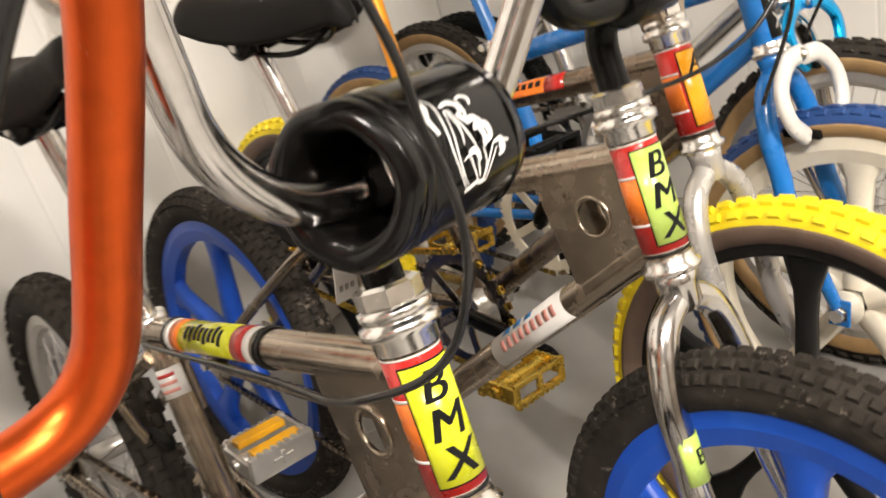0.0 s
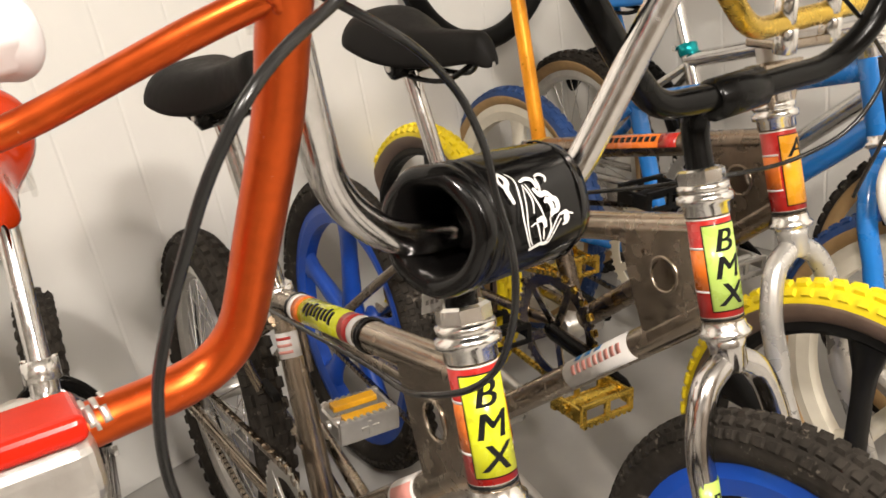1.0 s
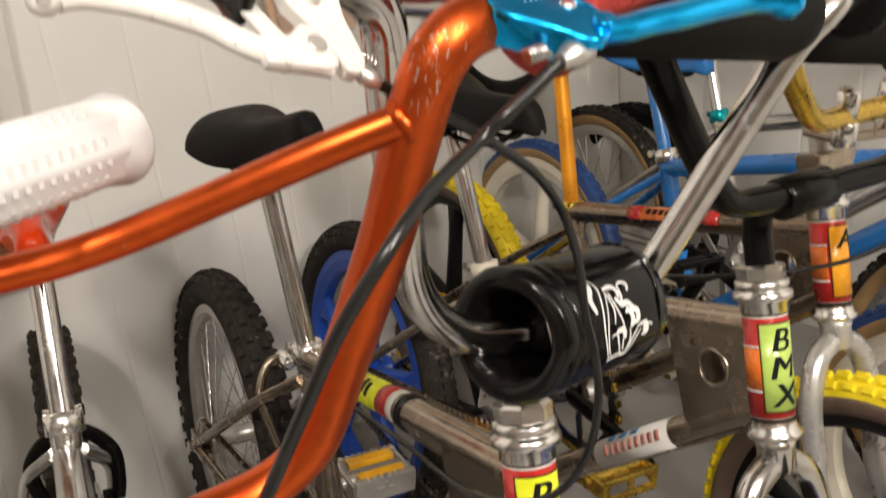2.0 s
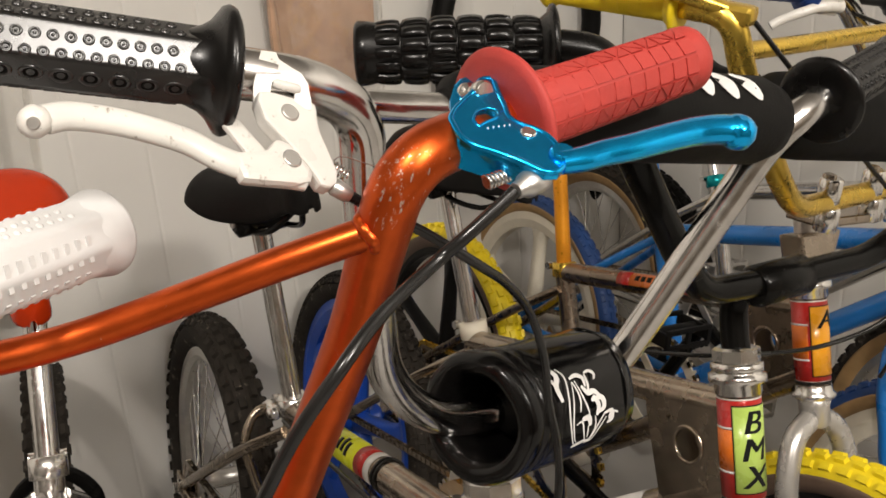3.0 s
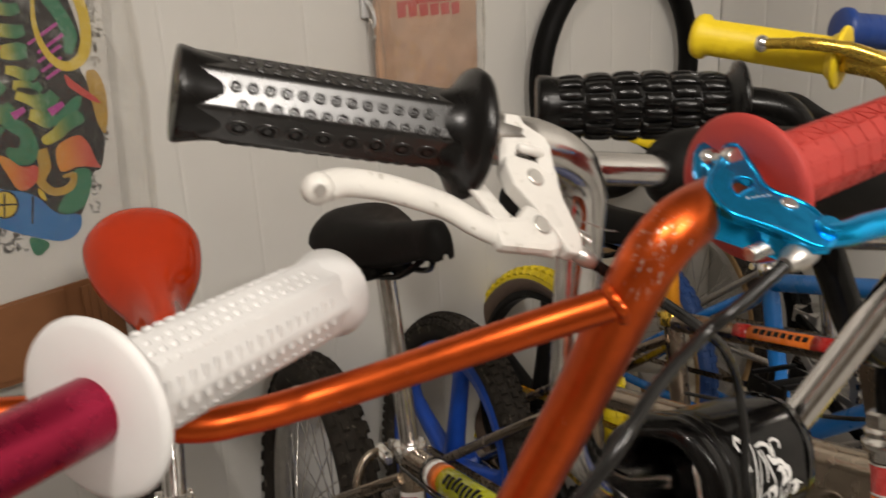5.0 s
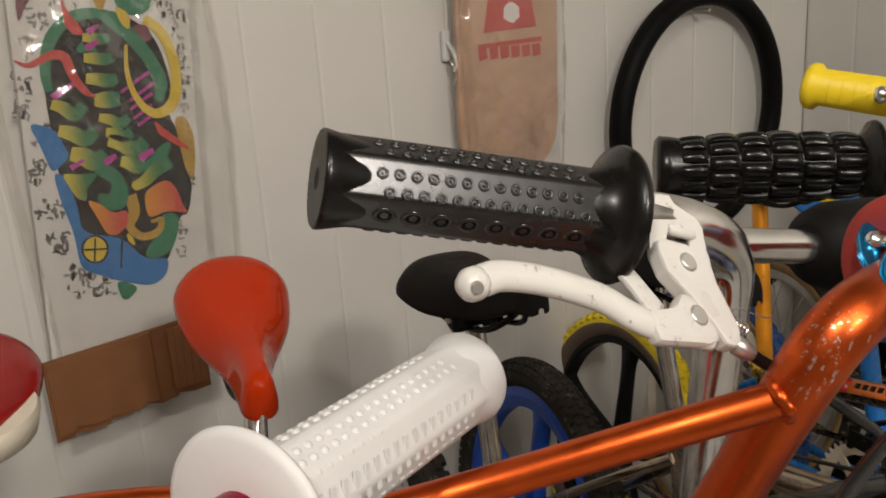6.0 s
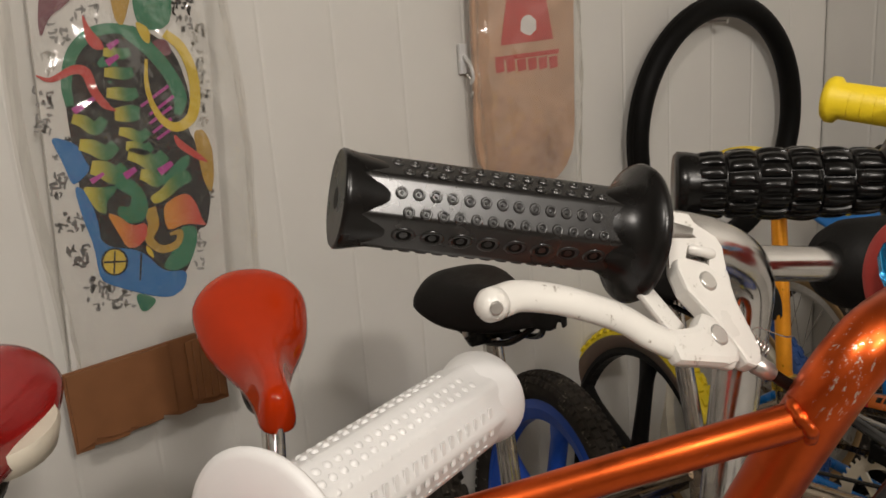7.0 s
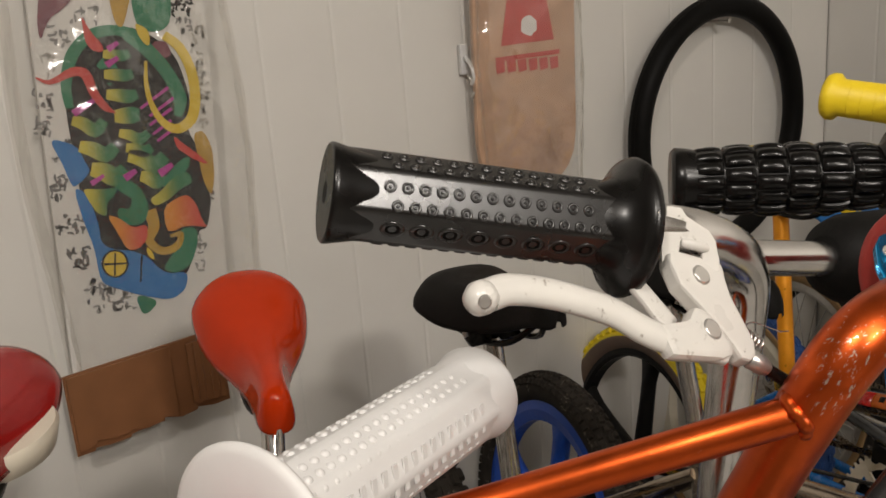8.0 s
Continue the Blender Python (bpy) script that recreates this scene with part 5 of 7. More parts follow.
P, UX, UY = (-0.1483, -0.0344, 0.9706), (0.9135, -0.1339, -0.3842), (-0.3780, -0.6286, -0.6797)
white = lever(bar, P, UX, UY, [(-9, -9.0), (13.2, -9.0), (13.8, -5.0), (13.5, -1.6), (14.2, 5.1), (20.6, 23.2), (19.6, 28.9), (16.4, 31.7), (11.9, 31.3), (8.1, 25), (0.1, 16), (-5.5, 10.6), (-10.7, 5.8), (-13.3, -3.1), (-12.6, -7.5)],
              [(6, 28), (-8, 28.5), (-20, 28.5), (-31, 26.3), (-44.0, 22), (-66.5, 20.5), (-84, 22.5), (-92.5, 26.4)], (-95.5, 28.2), "white_paint", "white painted chipped brake lever", thick=0.0072, rivet_mat="silver", rivets=((0.5, -0.4, 0.0040), (-0.6, 22.4, 0.0042)),
              ferrule_at=((19, 28.5), (27.5, 31.7)), tall=0.0056, deep=0.0040, taper=0.0,
              plates=(([(-26, 25), (-11, 20.5), (-6.5, 13.5), (0.1, 15), (9, 26), (8, 31.5), (2, 33.5), (-22, 36.5)], 0.0068, -0.0008), ([(-24, 4), (-17, 0), (-4, 14), (-11, 20)], 0.003, 0.009)))
NW = Vector(UX).cross(Vector(UY))


def hood_at(s, x):
    """A place on the bracket's hood in millimetres: up a slope from the plate, then over the bar."""
    if s < 15.05:
        y, n = -4.5 - 13.77 * s / 15.05, -3.4 - 6.08 * s / 15.05
    else:
        turn = radians(-66.2) - (s - 15.05) / 13.2
        y, n = -23.6 + 13.2 * math.cos(turn), 2.6 + 13.2 * math.sin(turn)
    return V(*P) + (Vector(UX) * x + Vector(UY) * y + NW * (n - 0.224 * (x - 7.6))) / 1000


bm = bmesh.new()
rows = []
for s, xl, xr, skew in ((0, -13, 10.6, 0), (2.0, -13.5, 10.6, 0.12), (3.9, -13.9, 10.4, 0.25), (6.6, -13.9, 10.2, 0.22), (9.3, -13.6, 8.9, 0.17), (12, -13.3, 8, 0.1), (15, -13, 4.8, 0), (17.5, -13.4, -0.5, 0), (20, -12.6, -4.5, 0), (24, -11.5, -5.5, 0)):
    f = min(1.0, (xr - xl) / 22)
    rows.append([bm.verts.new(hood_at(max(0, s - skew * (x + 1.5)), x)) for x in (xl, xl + 3.4 * f, xl + 7.0 * f, xl + 12 * f, xl + 17 * f, xr - 2.6 * f, xr)])
for i in range(len(rows) - 1):
    for j in range(6):
        if not (i in (2, 3) and j in (2, 3)):
            bm.faces.new((rows[i][j], rows[i + 1][j], rows[i + 1][j + 1], rows[i][j + 1]))
bmesh.ops.recalc_face_normals(bm, faces=bm.faces)
if bm.faces[0].normal.dot(NW) > 0:
    bmesh.ops.reverse_faces(bm, faces=bm.faces)
bmesh.ops.solidify(bm, geom=list(bm.faces), thickness=0.0016)
for f in bm.faces:
    f.smooth = False
part("clamp_hood", bm, "white_paint", white)
part("slot", tube([hood_at(4.2, -8.5) + NW * 0.0042, hood_at(4.0, 5.0) + NW * 0.0042], 0.0036, 12), "alloy", white)
q0, q1 = hood_at(9.6, -6.3), hood_at(8.2, 5.2)
part("slot_barrel", turned(q0 + NW * 0.0004, q1 - q0, [(0, 0.0012), (0.0012, 0.0021), (0.0105, 0.0021), ((q1 - q0).length, 0.0012)], 14), "white_paint", white)
coil0, cax = V(*P) + Vector(UX) * 0.0195 + Vector(UY) * 0.0185, (Vector(UX) * 0.8 + Vector(UY) * 0.35).normalized()
cn = cax.orthogonal().normalized()
part("spring", tube([coil0 + cax * (0.008 * k / 40) + (cn * math.cos(2 * math.pi * k / 9) + cax.cross(cn) * math.sin(2 * math.pi * k / 9)) * 0.0024 for k in range(41)], 0.0006, 6), "bright", white)
part("spring_wire", tube(spline([coil0, coil0 + Vector(UX) * 0.006 - Vector(UY) * 0.006, coil0 + Vector(UX) * 0.020 - Vector(UY) * 0.005, coil0 + Vector(UX) * 0.026 - Vector(UY) * 0.006], 5), 0.0003, 5), "bright", white)

# ---- second silver bicycle, blue moulded wheels and black bars ----
b2 = Bike(0.290, 0.006, 9.6, "nickel-plated bicycle with blue moulded wheels and black handlebar", lean=8.5, drop=0.004)
bb, ra, fa, st, (ht, stj, hd) = basics(b2, "nickel", BLUE_MAG, BLUE_MAG, fork_mat="chrome", fork_decal="decal_green")
head_badge(b2, "decal_green", "BMX", -12)
drivetrain(b2, bb, ra, 5, left_pedal="black_mag", right_pedal="black_mag", crank="alloy")
post = V(0.366, 0.490, 0.706)
seat_post(b2, st, post, "chrome", "white_mag")
saddle(b2, "saddle", V(0.368, 0.336, 0.737), V(0.389, 0.589, 0.747), (0, -0.06, 1), 0.069, "saddle", "black moulded plastic saddle", clamp=post + V(0, 0, 0.014), skirt=0.8)
dd = (bb - hd).normalized()
dec = part("decal", patch(bmesh.new(), hd + dd * 0.125, dd, -b2.s + V(0, 0, 0.9), 0.0161, -85, 85, 0.0, 0.125, 0.0004, 16), "decal_white", b2.root, "white down tube sticker with faded print")
for k in range(9):
    part("bar_mark", patch(bmesh.new(), hd + dd * 0.125, dd, -b2.s + V(0, 0, 0.9), 0.0165, -36, 2, 0.012 + k * 0.011, 0.019 + k * 0.011, 0.0003, 8), "decal_pink", dec)
for k in range(3):
    part("bar_mark", patch(bmesh.new(), hd + dd * 0.125, dd, -b2.s + V(0, 0, 0.9), 0.0165, 16, 42, 0.050 + k * 0.02, 0.062 + k * 0.02, 0.0003, 8), "g_blue", dec)
stem = part("stem", tube(spline([b2.head(0.685), b2.head(0.715), b2.head(0.735, 0, -0.008), b2.head(0.745, 0.012, -0.022)], 5), 0.0125, 18), "black_paint", b2.root, "black painted stem")
part("stem_clamp", turned((0.292, 0.008, 0.741), (0.985, -0.16, -0.06), [(0, 0.015), (0.003, 0.018), (0.058, 0.018), (0.061, 0.015)], 24), "black_paint", stem)
part("clamp_bolt", turned((0.335, -0.004, 0.725), (0, 0.5, 1), [(0, 0.0065), (0.007, 0.0065), (0.008, 0.004), (0.03, 0.004)], 8), "bright", stem)
BAR2 = fillet([(0.55, -0.05, 0.86), (0.50, -0.030, 0.752), (0.455, -0.012, 0.726), (0.32, 0.004, 0.740), (0.235, 0.016, 0.752), (0.205, 0.016, 0.785), (0.125, 0.012, 0.905), (0.120, 0.020, 0.955), (0.090, 0.043, 0.962), (0.0, 0.117, 0.964)], 0.045, 8)
bar = part("handlebar", tube(BAR2, 0.0118, 20), "black_paint", b2.root, "black painted handlebar")
block_grip(bar, (0.092, 0.0415, 0.962), (-0.005, 0.121, 0.964), "block_rubber", "black rubber grip of staggered blocks")
BAR2L, BAR2R = V(0.130, 0.012, 0.921), V(0.538, -0.045, 0.837)
part("crossbar", tube([BAR2L, BAR2R], 0.0085, 16), "black_paint", bar)
n = (BAR2R - BAR2L).length
part("crossbar_pad", turned(BAR2L, BAR2R - BAR2L, [(n * 0.335, 0.012), (n * 0.338, 0.026), (n * 0.355, 0.0315), (n * 0.42, 0.0335), (n * 0.88, 0.0335), (n * 0.93, 0.031), (n * 0.95, 0.012)], 32), "pad_cloth", bar, "thick dull black crossbar pad")
part("bar_end", tube(fillet([(0.55, -0.05, 0.86), (0.565, -0.056, 0.93), (0.60, -0.06, 0.955), (0.73, -0.04, 0.96)], 0.04, 8), 0.0118, 20), "black_paint", bar)
block_grip(bar, (0.61, -0.058, 0.956), (0.735, -0.039, 0.961), "block_rubber", "black rubber grip of staggered blocks")
cable(b2.root, [(0.55, -0.07, 0.92), (0.52, -0.06, 0.80), (0.47, -0.045, 0.69), (0.40, -0.01, 0.655), (0.31, 0.05, 0.655), (0.30, 0.15, 0.63), (0.315, 0.25, 0.60)], r=0.0022, label="thin black brake cable")

# ---- third silver bicycle, yellow tyres and gold parts ----
b3 = Bike(0.537, 0.076, 9.8, "nickel-plated bicycle with yellow tyres and gold-coloured parts", drop=0.015)
# This frame takes the nickel with dark reflections put into its colour.
bb, ra, fa, st, (ht, stj, hd) = basics(b3, "shaded_nickel", YELLOW, YELLOW, fork_mat="silver")
head_badge(b3, "decal_gold", "A", 4)
drivetrain(b3, bb, ra, 4, left_pedal="gold", right_pedal="gold", ring="nickel", crank="black_paint", links="gold")
post = b3.at(0, 0.495, 0.782)
seat_post(b3, st, post, "gold_post", "gold")
saddle(b3, "saddle", b3.at(0, 0.36, 0.815), b3.at(0, 0.61, 0.828), (0, -0.06, 1), 0.068, "yellow", "yellow plastic saddle", clamp=post + V(0, 0, 0.014))
tt = (stj - ht).normalized()
o = ht + tt * 0.14
dec = part("decal", patch(bmesh.new(), o, tt, -b3.s + V(0, 0, 0.9), 0.0150, -44, 34, 0.0, 0.16, 0.0004, 16), "decal_orange", b3.root, "red and orange top tube decal")
for h0, h1 in ((0.0, 0.03), (0.135, 0.16)):
    part("stripe", patch(bmesh.new(), o, tt, -b3.s + V(0, 0, 0.9), 0.0154, -44, 34, h0, h1, 0.0004, 16), "decal_red", dec)
for k in range(8):
    part("bar_mark", patch(bmesh.new(), o, tt, -b3.s + V(0, 0, 0.9), 0.0154, -14, 14, 0.036 + k * 0.0115, 0.044 + k * 0.0115, 0.0003, 8), "decal_black", dec)
stem = part("stem", tube([b3.head(0.685), b3.head(0.745)], 0.0112, 18), "alloy", b3.root, "silver alloy stem with two clamps")
BAR3 = fillet([(0.80, 0.01, 0.93), (0.70, 0.03, 0.80), (0.655, 0.045, 0.738), (0.53, 0.060, 0.748), (0.448, 0.062, 0.757), (0.410, 0.060, 0.797), (0.335, 0.058, 0.906), (0.317, 0.058, 0.956), (0.311, 0.107, 0.962), (0.278, 0.220, 0.978)], 0.034, 8)
part("stem_plate", box(bmesh.new(), Matrix.Translation((0.550, 0.072, 0.722)) @ b3.s.to_track_quat("X", "Z").to_matrix().to_4x4(), (0.100, 0.046, 0.010), 0.003), "nickel", stem)
slab_bm = slab(bmesh.new(), [(-0.020, 0.0), (0.016, 0.0), (0.044, 0.052), (-0.026, 0.052)], b3.head(0.665), b3.s, b3.steer, 0.030, 0.004)
part("stem_riser", slab_bm, "nickel", stem, "tarnished wedge-shaped stem riser")
for x in (0.506, 0.582):
    c = V(x, 0.060 - (x - 0.506) * 0.1, 0.748 - (x - 0.506) * 0.09)
    for dz, hh in ((0.002, 0.026), (-0.028, 0.026)):
        part("stem_clamp", turned(c + V(0, 0, dz), (0.05, -0.1, 1), [(0, 0.0105), (0.001, 0.0118), (hh - 0.002, 0.0118), (hh, 0.010)], 20), "bright", stem)
    part("clamp_bolt", turned(c + V(0, 0, 0.027), (0.05, -0.1, 1), [(0, 0.007), (0.004, 0.007), (0.005, 0.005)], 10), "nickel", stem)
bar = part("handlebar", tube(BAR3, 0.0112, 20), "gold", b3.root, "gold anodised handlebar with a crossbar")
part("crossbar", tube([(0.327, 0.058, 0.924), (0.78, 0.02, 0.905)], 0.008, 14), "gold", bar)
plain_grip(bar, (0.312, 0.105, 0.962), (0.277, 0.223, 0.978), "yellow", "yellow rubber grip with flared ends")
part("lever_blade", tube(spline([(0.318, 0.062, 0.958), (0.293, 0.086, 0.971), (0.279, 0.110, 0.976), (0.273, 0.132, 0.976), (0.271, 0.146, 0.9755)], 6), [0.0062] * 8 + [0.0052] * 8 + [0.0044] * 9, 12), "gold", bar, "gold anodised brake lever blade")
part("lever_bracket", box(bmesh.new(), Matrix.Translation((0.322, 0.060, 0.956)) @ pose(0, 0, 0, 10, 0, 15), (0.020, 0.034, 0.016), 0.005), "gold", bar)
part("lever_ball", turned((0.270, 0.146, 0.9755), (-0.1, 1, -0.05), [(0, 0.003), (0.002, 0.0062), (0.005, 0.0072), (0.008, 0.0062), (0.010, 0.003)], 18), "bright", bar)
cable(b3.root, [(0.330, 0.048, 0.950), (0.36, 0.02, 0.900), (0.43, 0.0, 0.83), (0.52, -0.02, 0.74), (0.56, -0.03, 0.66), (0.54, 0.0, 0.56)], r=0.0022, label="thin black brake cable")

# ---- blue bicycle ----
b4 = Bike(0.770, 0.080, 10.2, "bright blue enamelled bicycle with blue tyres on cream wheels")
bb, ra, fa, st, (ht, stj, hd) = basics(b4, "blue_paint", BLUE, BLUE, gusset=False, fork_mat="blue_paint")
o = b4.head(0.60)
part("head_badge", patch(bmesh.new(), o, b4.steer, -b4.r, 0.0188, -40, 64, -0.046, 0.046, 0.0005, 20), "decal_black", b4.root, "black head tube badge with a silver edge")
for k, ch in enumerate("BMX"):
    part("letter", wrap(letter(ch, 0.019), o, b4.steer, -b4.r, 0.0195, 14, 0.026 - k * 0.026), "alloy", b4.root)
drivetrain(b4, bb, ra, -60, left_pedal="black_mag", right_pedal="black_mag", ring="white_mag", crank="black_paint")
post = b4.at(0, 0.49, 0.675)
seat_post(b4, st, post, "blue_paint", "bright")
saddle(b4, "saddle", b4.at(0, 0.36, 0.702), b4.at(0, 0.61, 0.722), (0, -0.06, 1), 0.068, "blue_seat", "blue plastic saddle", clamp=post + V(0, 0, 0.014))
caliper(b4, b4.head(0.540, 0, -0.034), -b4.steer, b4.s, -b4.r, 0.092, "white_paint", 1.35)
stem = part("stem", tube([b4.head(0.685), b4.head(0.735)], 0.0112, 18), "bright", b4.root)
bar = part("handlebar", tube(fillet([(0.402, 0.161, 0.974), (0.545, 0.090, 0.953), (0.575, 0.075, 0.905), (0.700, 0.085, 0.762), (0.830, 0.075, 0.757), (0.950, 0.035, 0.900), (1.000, 0.030, 0.945), (1.130, 0.060, 0.952)], 0.035, 8), 0.0112, 18), "chrome", b4.root, "chrome handlebar")
plain_grip(bar, (0.515, 0.105, 0.957), (0.400, 0.162, 0.975), "navy", "dark blue rubber grip")
plain_grip(bar, (1.010, 0.032, 0.946), (1.135, 0.061, 0.952), "navy", "dark blue rubber grip")
white4 = part("brake_lever", box(bmesh.new(), Matrix.Translation((0.520, 0.084, 0.951)) @ pose(0, 0, 0, 20, 10, -25), (0.024, 0.016, 0.040), 0.004), "white_paint", bar, "white painted brake lever")
part("lever_blade", tube(spline([(0.530, 0.078, 0.938), (0.512, 0.086, 0.940), (0.496, 0.097, 0.936), (0.482, 0.110, 0.930), (0.474, 0.118, 0.924)], 6), [0.0062] * 8 + [0.0050] * 8 + [0.0046] * 9, 12), "white_paint", white4)
part("rivet", turned((0.518, 0.074, 0.953), (-0.3, -0.9, 0.2), [(0, 0.004), (0.003, 0.004), (0.0035, 0.003)], 14), "alloy", white4)
cable(b4.root, [(0.548, 0.074, 0.930), b4.at(-0.10, -0.10, 0.85), b4.at(-0.02, -0.12, 0.70), b4.head(0.56, 0, -0.05)], r=0.0022)

# ---- far bicycle at the end of the row ----
b5 = Bike(1.0, 0.14, 12.0, "chrome bicycle with black and tan tyres at the row's end")
bb, ra, fa, st, _ = basics(b5, "chrome", TAN, TAN, gusset=False, fork_mat="chrome")
drivetrain(b5, bb, ra, 20, left_pedal="alloy", right_pedal="alloy", crank="black_paint")
post = b5.at(0, 0.50, 0.70)
seat_post(b5, st, post, "bright", "teal")
caliper(b5, b5.head(0.535, 0, -0.034), -b5.steer, b5.s, -b5.r, 0.085, "blue_anod", 1.3)
saddle(b5, "saddle", b5.at(0, 0.36, 0.725), b5.at(0, 0.61, 0.745), (0, -0.06, 1), 0.066, "saddle", "black saddle", clamp=post + V(0, 0, 0.014))
stem = part("stem", tube([b5.head(0.685), b5.head(0.735)], 0.0112, 18), "bright", b5.root)
bar = part("handlebar", tube(fillet([b5.at(-0.30, 0.10, 0.90), b5.at(-0.18, 0.0, 0.895), b5.at(-0.14, 0.0, 0.85), b5.at(-0.06, 0.03, 0.755), b5.at(0.06, 0.03, 0.755), b5.at(0.14, 0.0, 0.85), b5.at(0.18, 0.0, 0.895), b5.at(0.30, 0.08, 0.90)], 0.04, 8), 0.0112, 18), "chrome", b5.root)
plain_grip(bar, b5.at(-0.19, 0.01, 0.895), b5.at(-0.305, 0.104, 0.90), "gloss_rubber", "black rubber grip")

# a spare black tyre leaning on the last bicycle
spare = ra + b5.s * 0.105
tyre_axis = b5.s.normalized()
leaning = thing("tyre", (spare.x, spare.y, spare.z - REAR), "spare black knobby tyre leaning on the last bicycle", "tyre")
casing, tread = tyre_mesh(spare, tyre_axis, REAR, 0.048, 60, 4, 0.004)
part("casing", casing, "rubber", leaning)
tagged(part("tread", tread, "rubber", leaning), kind="stuff")

# ---- bicycle with orange bars, red stem and red saddle ----
b0 = Bike(-0.278, 0.062, 15.5, "chrome bicycle with orange anodised bars and red saddle")
bb, ra, fa, st, _ = basics(b0, "chrome", KNOBBY, KNOBBY, seat=0.557, gusset=False, fork_mat="chrome")
drivetrain(b0, bb, ra, -60, left_pedal="alloy", right_pedal="alloy", crank="black_paint")
post = V(-0.126, 0.565, 0.710)
seat_post(b0, st, post, "chrome", "bright", 0.0118)
saddle(b0, "saddle", V(-0.152, 0.470, 0.717), V(-0.100, 0.692, 0.781), (0, -0.34, 1), 0.064, "red_saddle", "glossy orange-red plastic saddle", nose=0.0180, clamp=post + V(0, 0, 0.004), jaw=0.55)
caliper(b0, b0.at(0, 0.51, 0.50), V(0, 0, -1), b0.s, b0.r, 0.095, "black_paint", 0.95)
stem = part("stem", tube([b0.head(0.68), b0.head(0.715)], 0.0125, 18), "bright", b0.root, "red painted alloy stem")
part("stem_top", box(bmesh.new(), Matrix.Translation((-0.292, 0.012, 0.7575)) @ pose(0, 0, 0, -12, 4, -11), (0.094, 0.054, 0.0135), 0.0062, 5), "red_paint", stem, "red painted stem top")
part("socket_bolt", turned((-0.266, 0.048, 0.7450), (0.05, -0.1, 1), [(0, 0.012), (0.002, 0.012), (0.0032, 0.0105), (0.0034, 0.006)], 20), "alloy", stem)
part("stem_block", box(bmesh.new(), Matrix.Translation((-0.291, 0.012, 0.7330)) @ pose(0, 0, 0, -12, 4, -11), (0.093, 0.052, 0.037), 0.013, 6), "alloy", stem, "bare cast alloy lower half")
part("stem_clamp", turned((-0.334, 0.022, 0.732), (0.99, -0.08, 0.02), [(0, 0.014), (0.003, 0.018), (0.020, 0.018), (0.022, 0.016), (0.062, 0.016), (0.064, 0.018), (0.080, 0.018), (0.084, 0.014)], 26), "alloy", stem, "bare alloy clamp")
for x in (-0.315, -0.268):
    part("clamp_bolt", turned((x, 0.0, 0.722), (0, 0.4, 1), [(0, 0.0065), (0.008, 0.0065), (0.009, 0.004), (0.03, 0.004)], 8), "bright", stem)
BAR0 = spline([(-0.31, 0.020, 0.738), (-0.262, 0.0165, 0.7395), (-0.232, 0.014, 0.7385), (-0.2000, 0.0135, 0.7355), (-0.1825, 0.0115, 0.7370), (-0.1690, 0.0070, 0.7440), (-0.1585, 0.0000, 0.7580), (-0.1520, -0.0090, 0.7800), (-0.1470, -0.0180, 0.8030), (-0.1330, -0.0455, 0.8692), (-0.1312, -0.0665, 0.9132)], 8)[:-1] + fillet([(-0.1312, -0.0665, 0.9132), (-0.1290, -0.0886, 0.9578), (-0.068, -0.079, 0.960), (0.054, -0.082, 0.969)], 0.030, 12)[1:]
bar = part("handlebar", tube(BAR0, 0.0120, 24), "orange", b0.root, "orange anodised handlebar with scratches and a bowed crossbar")
part("bar_side", tube(fillet([(-0.31, 0.020, 0.738), (-0.375, 0.035, 0.735), (-0.440, 0.05, 0.715), (-0.50, -0.02, 0.86), (-0.51, -0.06, 0.95), (-0.55, -0.06, 0.974), (-0.70, -0.02, 0.974)], 0.07, 10), 0.0113, 20), "orange", bar)
part("crossbar", tube(spline([(-0.132, -0.076, 0.9282), (-0.1642, -0.0555, 0.9183), (-0.1934, -0.0330, 0.9067), (-0.2225, -0.0105, 0.8950), (-0.244, 0.0015, 0.8897), (-0.265, 0.0085, 0.8882), (-0.287, 0.017, 0.8895), (-0.339, 0.054, 0.8985), (-0.42, 0.050, 0.910), (-0.505, -0.04, 0.925)], 6), 0.0071, 20), "orange", bar)
# a ring of weld beads where the crossbar meets the bar
WD, WT = V(0.817, -0.520, 0.251).normalized(), V(0.034, -0.447, 0.894).normalized()
WE = (WT - WD * WT.dot(WD)).normalized()
WF = WD.cross(WE)
bead, sizes = [], []
for k in range(72):
    a = 2 * math.pi * k / 72
    o = WE * math.cos(a) + WF * math.sin(a)
    dip = 0.0125 - math.sqrt(0.0125 ** 2 - (0.0080 * math.sin(a)) ** 2)
    bead.append(V(-0.1392, -0.0713, 0.9259) + o * 0.0070 + WD * (dip + 0.0006))
    sizes.append(0.0029 * (0.86 + 0.20 * abs(math.cos(4.5 * a + 0.6))))
part("weld", tube(bead, sizes, 12, closed=True), "orange", bar, "ring of weld beads")
# bare patches rubbed through beside the stem
for k, (h, w, a0, a1) in enumerate(((0.001, 0.0040, -70, -22), (0.0022, 0.0046, -26, 30), (0.0075, 0.0030, -46, -8), (0.0095, 0.0040, -8, 34), (0.0125, 0.0026, -60, -30), (0.0050, 0.0022, 24, 52))):
    part("bare_patch", patch(bmesh.new(), (-0.246, 0.0155, 0.7402), (0.99, -0.08, 0.02), V(-0.1, -0.7, 0.7), 0.01204, a0, a1, h, h + w, 0.00025, 8), "alloy", bar)
